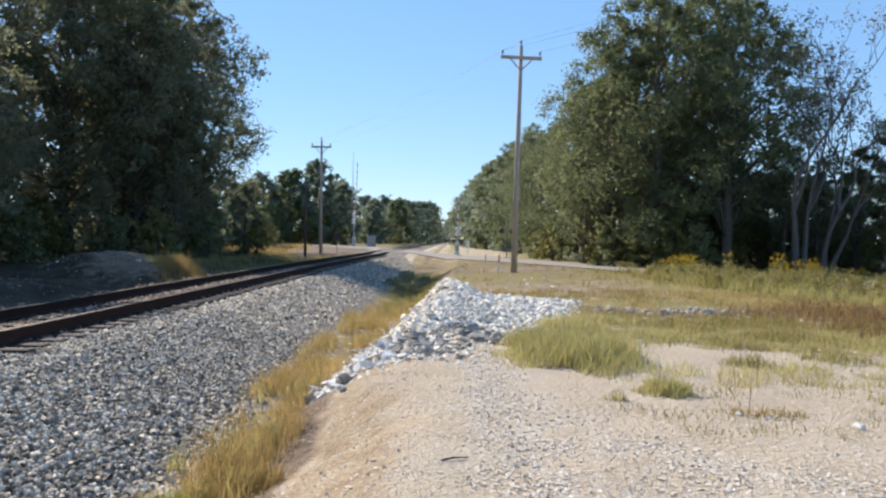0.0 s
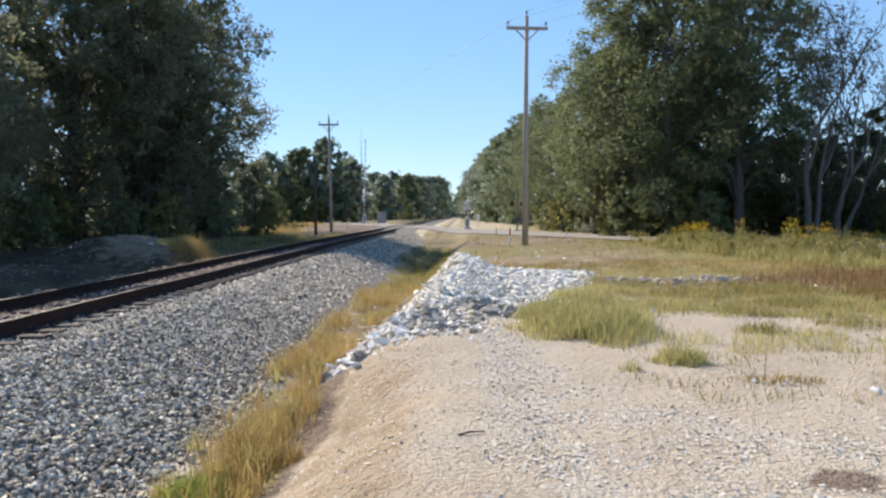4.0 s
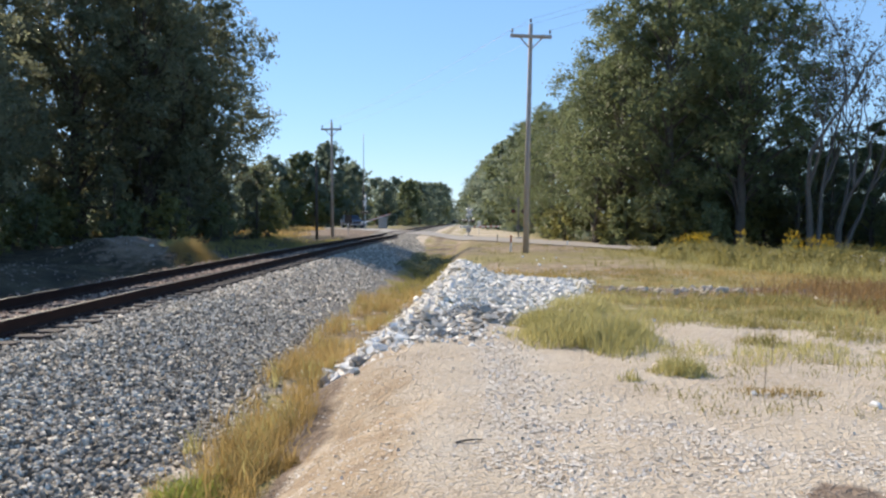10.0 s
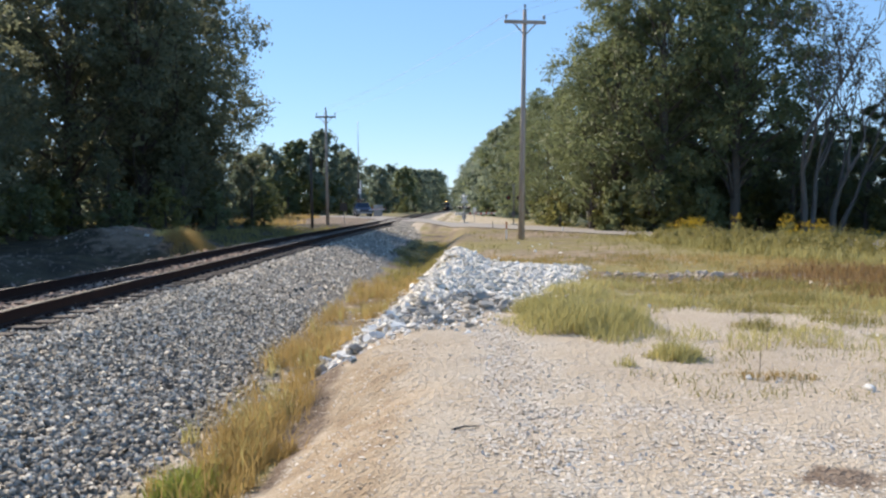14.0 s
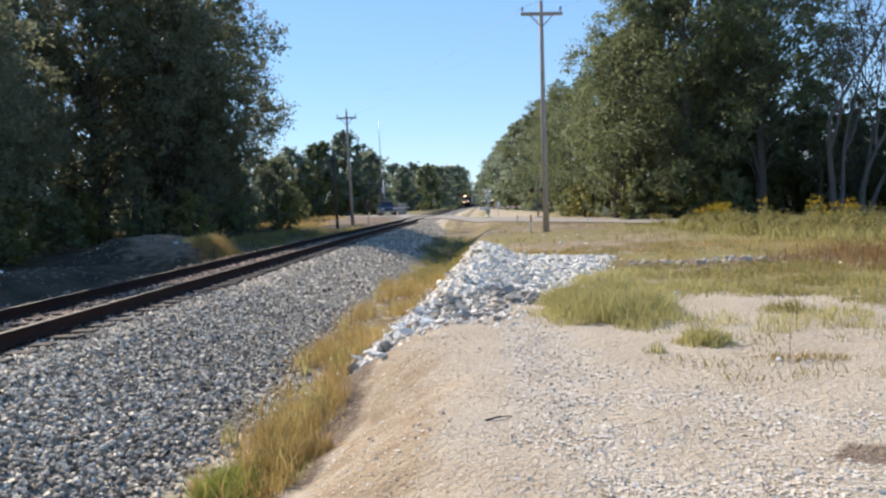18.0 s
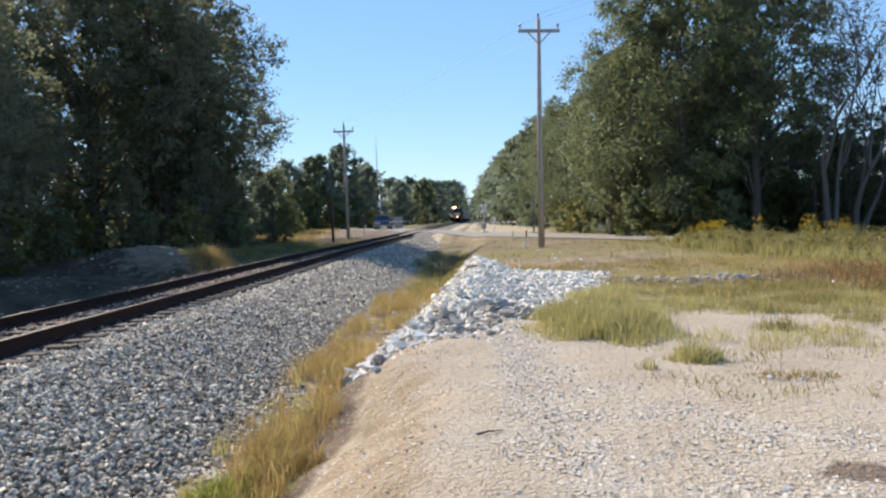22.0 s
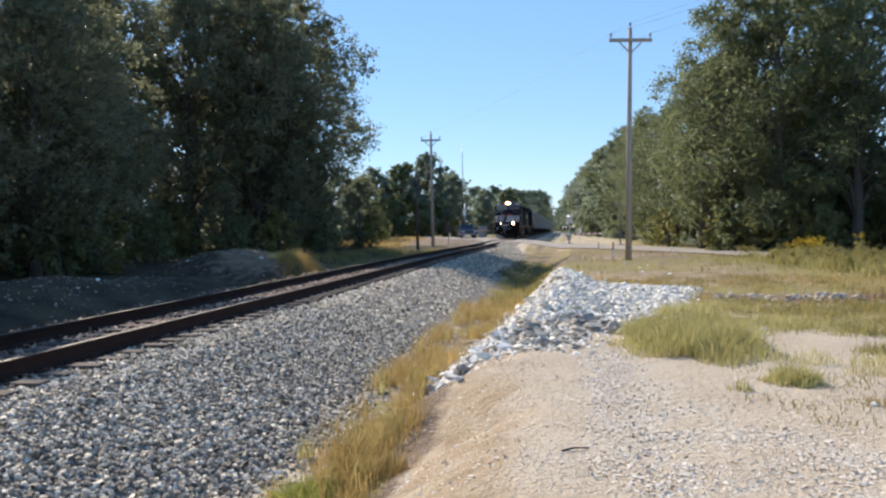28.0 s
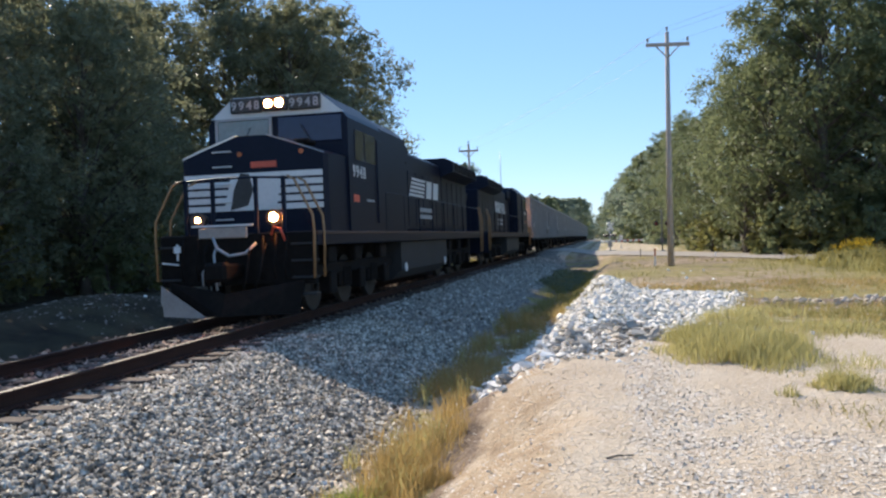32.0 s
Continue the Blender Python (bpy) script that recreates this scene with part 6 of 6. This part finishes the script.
    Geo().box(0.2, 1.02, 8.32, 9.0, 3.98, 4.24, 0.05).part("intake_box", M_LOCO, t)
    Geo().box(-1.30, -0.16, 3.26, 3.30, 3.50, 4.02, 0.02).part("windshield", M_GLASS_PALE, t, "windshield pane with a bright reflection painted in")
    for a, b, c, d in ((-1.36, -1.30, 3.46, 4.06), (-0.16, -0.10, 3.46, 4.06), (-1.30, -0.16, 4.02, 4.07)):
        Geo().box(a, b, 3.255, 3.30, c, d, 0.006).part("window_frame", M_GREY, t, "pale grey window frame")
    Geo().box(0.02, 1.40, 3.27, 3.30, 3.48, 4.04, 0.02).part("windshield", M_GLASS_BLUE, t, "dark blue windshield pane")
    Geo().prism([(-1.47, 4.075), (1.47, 4.075), (1.39, 4.12), (0.94, 4.515), (-0.94, 4.515), (-1.39, 4.12)], "y", 3.285, 3.302).part("cab_front_band", M_STRIPE, t, "pale grey-white band over the windshields")
    for s in (-1, 1):
        board = Geo().box(s * 0.64 - 0.34, s * 0.64 + 0.34, 3.20, 3.32, 4.17, 4.49, 0.02).part("number_board", M_BLACK, t, "black number board")
        letters("9948", 0.25, M_GREY, board, pose(s * 0.64, 3.196, 4.235))
        Geo().tube([(s * 0.75, 3.24, 3.50), (s * 0.55, 3.22, 3.85)], 0.012, 5).part("wiper", M_BLACK, t)
    box = Geo().box(-0.27, 0.27, 3.16, 3.32, 4.18, 4.48, 0.03).part("headlight_housing", M_BLACK, t)
    for x in (-0.12, 0.12):
        Geo().tube([(x, 3.18, 4.33), (x, 3.15, 4.33), (x, 3.13, 4.33)], [0.085, 0.08, 0.03], 16).part("headlight", M_HEADLIGHT, box, "lit yellow headlight", True)
    for s in (-1, 1):
        lamp = Geo().tube([(s * 0.74, 1.42, 1.84), (s * 0.74, 1.22, 1.84), (s * 0.74, 1.18, 1.84)], [0.10, 0.15, 0.15], 16).part("ditch_light_housing", M_BLACK, t)
        Geo().tube([(s * 0.74, 1.20, 1.84), (s * 0.74, 1.175, 1.84), (s * 0.74, 1.16, 1.84)], [0.08 if s > 0 else 0.06, 0.075 if s > 0 else 0.055, 0.03], 16).part("ditch_light", M_HEADLIGHT if s > 0 else M_DIM, lamp, "lit yellow ditch light", True)
        Geo().box(s * 0.74 - 0.06, s * 0.74 + 0.06, 1.25, 1.4, 1.55, 1.75, 0.01).part("lamp_bracket", M_LOCO, t)
    for s in (-1, 1):
        for y0, y1 in ((3.75, 4.35), (4.45, 5.25)):
            Geo().box(s * 1.52 - 0.012, s * 1.52 + 0.012, y0, y1, 3.10, 3.75, 0.0).part("side_window", M_GLASS, t, "dark cab side window")
        Geo().box(s * 1.53 - 0.02, s * 1.53 + 0.02, 5.35, 5.85, 1.75, 3.7, 0.01).part("cab_door", M_LOCO, t)
        letters("9948", 0.36, M_STRIPE, t, pose(s * 1.523, 4.0 if s > 0 else 4.2, 2.72, 0, 0, 90 if s > 0 else -90))
        Geo().box(s * 1.52 - 0.006, s * 1.52 + 0.006, 3.55, 3.95, 2.18, 2.34).part("safety_label", M_PLACARD, t, "small red label")
        Geo().box(s * 1.52 - 0.006, s * 1.52 + 0.006, 4.5, 5.1, 2.22, 2.27).part("writing_bar", M_GREY, t)
    Geo().tube([(0.5, 4.6, 4.52), (0.5, 4.6, 4.72)], 0.03, 8).part("antenna", M_UNDER, t)
    Geo().box(-0.25, 0.25, 5.1, 5.5, 4.52, 4.66, 0.04).part("horn", M_UNDER, t)
    # hood
    Geo().box(-0.98, 0.98, 8.3, 15.6, 1.56, 3.98, 0.09).part("hood", M_LOCO, t)
    Geo().box(-0.98, 0.98, 15.6, 20.75, 1.56, 3.60, 0.05).part("rear_hood", M_LOCO, t)
    Geo().prism([(-1.02, 3.55), (1.02, 3.55), (1.46, 3.72), (1.46, 4.08), (1.2, 4.22), (-1.2, 4.22), (-1.46, 4.08), (-1.46, 3.72)], "y", 15.4, 20.6).part("radiator", M_LOCO, t)
    Geo().box(-0.45, 0.45, 12.2, 13.1, 4.02, 4.30, 0.05).part("exhaust_stack", M_UNDER, t, "sooty exhaust stack")
    Geo().box(-1.1, 1.1, 8.5, 10.2, 3.55, 4.12, 0.06).part("blower_housing", M_LOCO, t)
    for s in (-1, 1):
        for k in range(12):
            y = 8.5 + k * 1.0
            Geo().box(s * 0.985 - 0.012, s * 0.985 + 0.012, y + 0.04, y + 0.94, 1.75, 3.4, 0.006).part("hood_door", M_LOCO, t)
        for k in range(5):
            Geo().box(s * 1.465 - 0.01, s * 1.465 + 0.01, 15.7 + k * 0.98, 16.5 + k * 0.98, 3.76, 4.04, 0.0).part("radiator_grille", M_UNDER, t)
        # plain shapes in place of the side emblem
        for i in range(5):
            z = 2.66 + i * 0.125
            Geo().prism([(10.6 + 0.10 * i, z), (12.6 + 0.06 * i, z), (12.6 + 0.06 * i, z + 0.075), (10.65 + 0.10 * i, z + 0.075)], "x", s * 0.999, s * 1.008).part("side_stripe", M_STRIPE, t, "white side stripe")
        for a in (12.95, 14.0):
            Geo().prism([(a, 2.66), (a + 0.75, 2.66), (a + 0.9, 3.24), (a + 0.15, 3.24)], "x", s * 0.999, s * 1.008).part("side_emblem", M_STRIPE, t, "plain white emblem block")
        for z in (1.98, 2.2):
            Geo().box(s * 1.003 - 0.005, s * 1.003 + 0.005, 12.0, 13.9, z, z + 0.13).part("writing_bar", M_GREY, t)
        Geo().tube([(s * 1.47, 6.0, 2.52), (s * 1.47, 20.8, 2.52)], 0.02, 6).part("side_railing", M_LOCO, t)
        for k in range(9):
            Geo().tube([(s * 1.47, 6.2 + k * 1.8, 1.55), (s * 1.47, 6.2 + k * 1.8, 2.52)], 0.02, 6).part("railing_post", M_LOCO, t)
    Geo().box(-0.5, 0.5, 20.75, 20.8, 3.1, 3.4, 0.02).part("rear_number_board", M_BLACK, t)
    Geo().box(-1.5, 1.5, 21.25, 21.4, 0.62, 1.55, 0.02).part("rear_pilot", M_LOCO, t)
    Geo().box(-0.14, 0.14, 21.4, 22.35, 0.78, 1.02, 0.04).part("rear_coupler", M_UNDER, t)
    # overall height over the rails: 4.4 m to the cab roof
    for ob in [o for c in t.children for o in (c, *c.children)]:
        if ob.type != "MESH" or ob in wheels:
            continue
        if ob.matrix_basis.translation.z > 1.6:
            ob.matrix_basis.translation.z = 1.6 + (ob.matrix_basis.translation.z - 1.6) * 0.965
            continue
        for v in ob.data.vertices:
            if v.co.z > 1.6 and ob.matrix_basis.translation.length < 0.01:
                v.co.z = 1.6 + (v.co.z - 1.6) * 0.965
    return t, wheels


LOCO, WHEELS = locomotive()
bpy.context.view_layer.update()
SECOND = copy_thing(LOCO, pose(TRACK, 60, 0, 0, 0, 180))
tagged(SECOND, "second black diesel locomotive coupled back to back", "locomotive")


def hopper_car():
    t = thing("hopper_car", "dusty grey ribbed hopper car, lightened for haze, behind the locomotives", "railway car", group="hopper cars of the train")
    # grey raised to hold haze as well as dust
    grey = material("hazed_hopper_grey", [(0.20, 0.20, 0.20), (0.30, 0.295, 0.285), (0.40, 0.39, 0.37)], 0.8, 0.7, fine=6, spread=0.6)
    side = [(1.9, 1.15), (14.6, 1.15), (16.0, 2.0), (16.1, 4.05), (0.4, 4.05), (0.5, 2.0)]
    Geo().prism(side, "x", -1.46, 1.46).part("body", grey, t)
    Geo().box(-1.54, 1.54, 0.35, 16.15, 3.95, 4.12, 0.02).part("top_rim", grey, t)
    Geo().box(-1.50, 1.50, 0.4, 16.1, 1.05, 1.22, 0.02).part("side_sill", M_UNDER, t)
    for s in (-1, 1):
        for k in range(13):
            y = 1.2 + k * 1.175
            Geo().box(s * 1.46 - 0.07, s * 1.46 + 0.07, y - 0.06, y + 0.06, 1.2, 3.96, 0.01).part("rib", grey, t)
        Geo().box(s * 1.53 - 0.006, s * 1.53 + 0.006, 2.0, 2.35, 2.0, 2.3).part("marking", M_STRIPE, t, "small white marking")
        for z in (1.2, 1.6, 2.0, 2.4, 2.8, 3.2, 3.6):
            Geo().tube([(s * 1.52, 0.45, z), (s * 1.52, 0.85, z)], 0.015, 5).part("ladder_rung", M_STRIPE, t)
    for y in (4.4, 8.2, 12.0):
        Geo().prism([(y - 1.0, 1.15), (y - 0.4, 0.45), (y + 0.4, 0.45), (y + 1.0, 1.15)], "x", -1.0, 1.0).part("discharge_gate", M_UNDER, t)
    for ys in ((1.5, 3.2), (13.3, 15.0)):
        truck(t, ys, 0.46)
    Geo().box(-0.12, 0.12, -0.1, 16.6, 0.78, 1.0, 0.03).part("draft_sill", M_UNDER, t)
    return t


HOPPERS = [hopper_car()]
bpy.context.view_layer.update()
for i in range(11):
    HOPPERS.append(copy_thing(HOPPERS[0], pose(TRACK, 80 + i * 17, 0)))

# place of the locomotive's front along the track, by seconds
FRONT = [(0, 709.0), (5, 599.0), (9, 511.0), (13, 423.5), (17, 336.0), (21, 247.5), (25, 159.5), (28, 94.0), (29, 73.6), (30, 53.2), (31, 32.9), (32, 12.5)]


# ---- the waiting car ----
def sport_utility():
    t = thing("car", "dark blue sport utility car waiting at the crossing", "car")
    paint = material("dark_blue_paint", [(0.030, 0.046, 0.085), (0.045, 0.068, 0.12)], 1.0, 0.25, fine=8)
    tyre = material("tyre", [(0.015, 0.015, 0.016), (0.03, 0.03, 0.03)], 6, 0.85)
    rim = material("alloy_rim", [(0.45, 0.46, 0.47), (0.6, 0.6, 0.61)], 4, 0.3, metal=0.8)
    low = [(-2.35, 0.38), (2.30, 0.38), (2.36, 0.75), (2.32, 1.02), (-0.95, 1.05), (-2.2, 0.93), (-2.38, 0.70)]
    Geo().prism(low, "x", -0.92, 0.92).part("body", paint, t)
    v = []
    for x, z, y0, y1 in ((0.88, 1.03, -0.98, 2.28), (0.70, 1.68, -0.25, 2.05)):
        v += [(-x, y0, z), (x, y0, z), (x, y1, z), (-x, y1, z)]
    Geo().add(v, [(3, 2, 1, 0), (4, 5, 6, 7), (0, 1, 5, 4), (1, 2, 6, 5), (2, 3, 7, 6), (3, 0, 4, 7)]).part("cabin", paint, t)
    g = [(-0.76, -0.90, 1.08), (0.76, -0.90, 1.08), (0.62, -0.30, 1.62), (-0.62, -0.30, 1.62)]
    Geo().add([(x, y - 0.012, z + 0.012) for x, y, z in g] + [(x, y + 0.01, z - 0.01) for x, y, z in g], [(0, 1, 2, 3), (7, 6, 5, 4), (0, 4, 5, 1), (1, 5, 6, 2), (2, 6, 7, 3), (3, 7, 4, 0)]).part("windshield", M_GLASS, t, "dark windshield")
    for s in (-1, 1):
        for y0, y1, y2, y3 in ((-0.66, 0.38, 0.38, -0.16), (0.48, 1.40, 1.40, 0.48), (1.50, 2.12, 1.98, 1.50)):
            q = [(s * 0.872, y0, 1.10), (s * 0.872, y1, 1.10), (s * 0.735, y2, 1.60), (s * 0.735, y3, 1.60)]
            Geo().add([(x + s * 0.012, y, z) for x, y, z in q] + [(x - s * 0.02, y, z) for x, y, z in q], [(0, 1, 2, 3), (7, 6, 5, 4), (0, 4, 5, 1), (1, 5, 6, 2), (2, 6, 7, 3), (3, 7, 4, 0)]).part("side_window", M_GLASS, t, "dark side window")
        Geo().box(s * 0.72 - 0.18, s * 0.72 + 0.18, -2.40, -2.30, 0.70, 0.86, 0.02).part("headlight", M_STRIPE, t, "pale headlight")
        Geo().box(s * 1.0 - 0.09, s * 1.0 + 0.09, -0.72, -0.60, 1.05, 1.20, 0.03).part("mirror", paint, t)
        for y in (-1.48, 1.42):
            w = Geo().tube([(s * 0.98, y, 0.36), (s * 0.96, y, 0.36), (s * 0.74, y, 0.36), (s * 0.72, y, 0.36)], [0.33, 0.36, 0.36, 0.33], 20).part("wheel", tyre, t)
            Geo().tube([(s * 0.985, y, 0.36), (s * 0.97, y, 0.36)], [0.20, 0.23], 14).part("rim", rim, w)
    Geo().box(-0.5, 0.5, -2.41, -2.36, 0.62, 0.80, 0.01).part("grille", M_BLACK, t)
    Geo().box(-0.88, 0.88, -2.44, -2.30, 0.36, 0.56, 0.04).part("bumper", M_GREY, t, "pale bumper")
    return t


CAR = sport_utility()


def train_rows(back, turn=0.0):
    """The whole train moves as one; back is how far behind its front a car stands."""
    ts, ys = [a for a, _ in FRONT], [b for _, b in FRONT]
    rows = []
    for t in sorted(set(range(0, 33)) | {25.5, 26.5, 27.5, 28.5, 29.5, 30.5, 31.5}):
        y = float(np.interp(t, ts, ys)) + back
        ahead = -16.0 if turn else 16.0
        slope = math.degrees(math.atan2(float(line_z(y + ahead) - line_z(y)), 16.0))
        rows.append((t, pose(TRACK, y, 0.003 + float(line_z(y)), slope, 0, turn)))
    return rows


def wheel_rows(y, radius):
    """Rolling wheels, a row for each thirtieth of a second."""
    ts, ys = [a for a, _ in FRONT], [b for _, b in FRONT]
    rows = []
    for i in range(961):
        t = i / 30
        rolled = (ys[0] - float(np.interp(t, ts, ys))) / radius
        rows.append((t, Matrix.LocRotScale((0, y, radius), Euler((rolled % (2 * math.pi), 0, 0)), None)))
    return rows


def gate_rows(angles):
    return [(t, pose(0, 0, 0.92, 0, -a, 0)) for t, a in angles]


def car_rows():
    spots = [(0, -100, 123), (4, -57, 122), (6, -33, 120), (7, -25.5, 117.8), (8, -19.8, 113.7), (9, -16.6, 109.6), (10, -14.6, 106.3), (11, -13.1, 103.2), (12, -12.1, 100.9), (12.6, -11.9, 100.4), (13.2, -11.9, 100.35), (32, -11.9, 100.35)]
    turns = [88, 87, 80, 66, 45, 32, 24, 18, 14, 13, 13, 13]
    return [(t, pose(x, y, max(-0.2, ground_z(x, y)) + 0.08, 0, 0, a)) for (t, x, y), a in zip(spots, turns)]


def motions():
    walk(LOCO, train_rows(0))
    walk(SECOND, train_rows(44.75, 180))
    for i, car in enumerate(HOPPERS):
        walk(car, train_rows(45.1 + 16.6 * i))
    for w in WHEELS:
        walk(w, wheel_rows(w.matrix_basis.translation.y, 0.53))
    walk(ARM_A, gate_rows([(0, 89), (3.5, 89), (4.6, 88), (5, 81), (6, 60), (7, 41), (8, 21), (9, 5), (9.6, 0.5), (10.2, 0), (32, 0)]))
    walk(ARM_B, gate_rows([(0, 85), (4, 85), (4.8, 83), (5, 80), (6, 62), (7, 46), (8, 29), (9, 18), (10, 6), (10.7, 0.5), (11.2, 0), (32, 0)]))
    walk(CAR, car_rows())


motions()
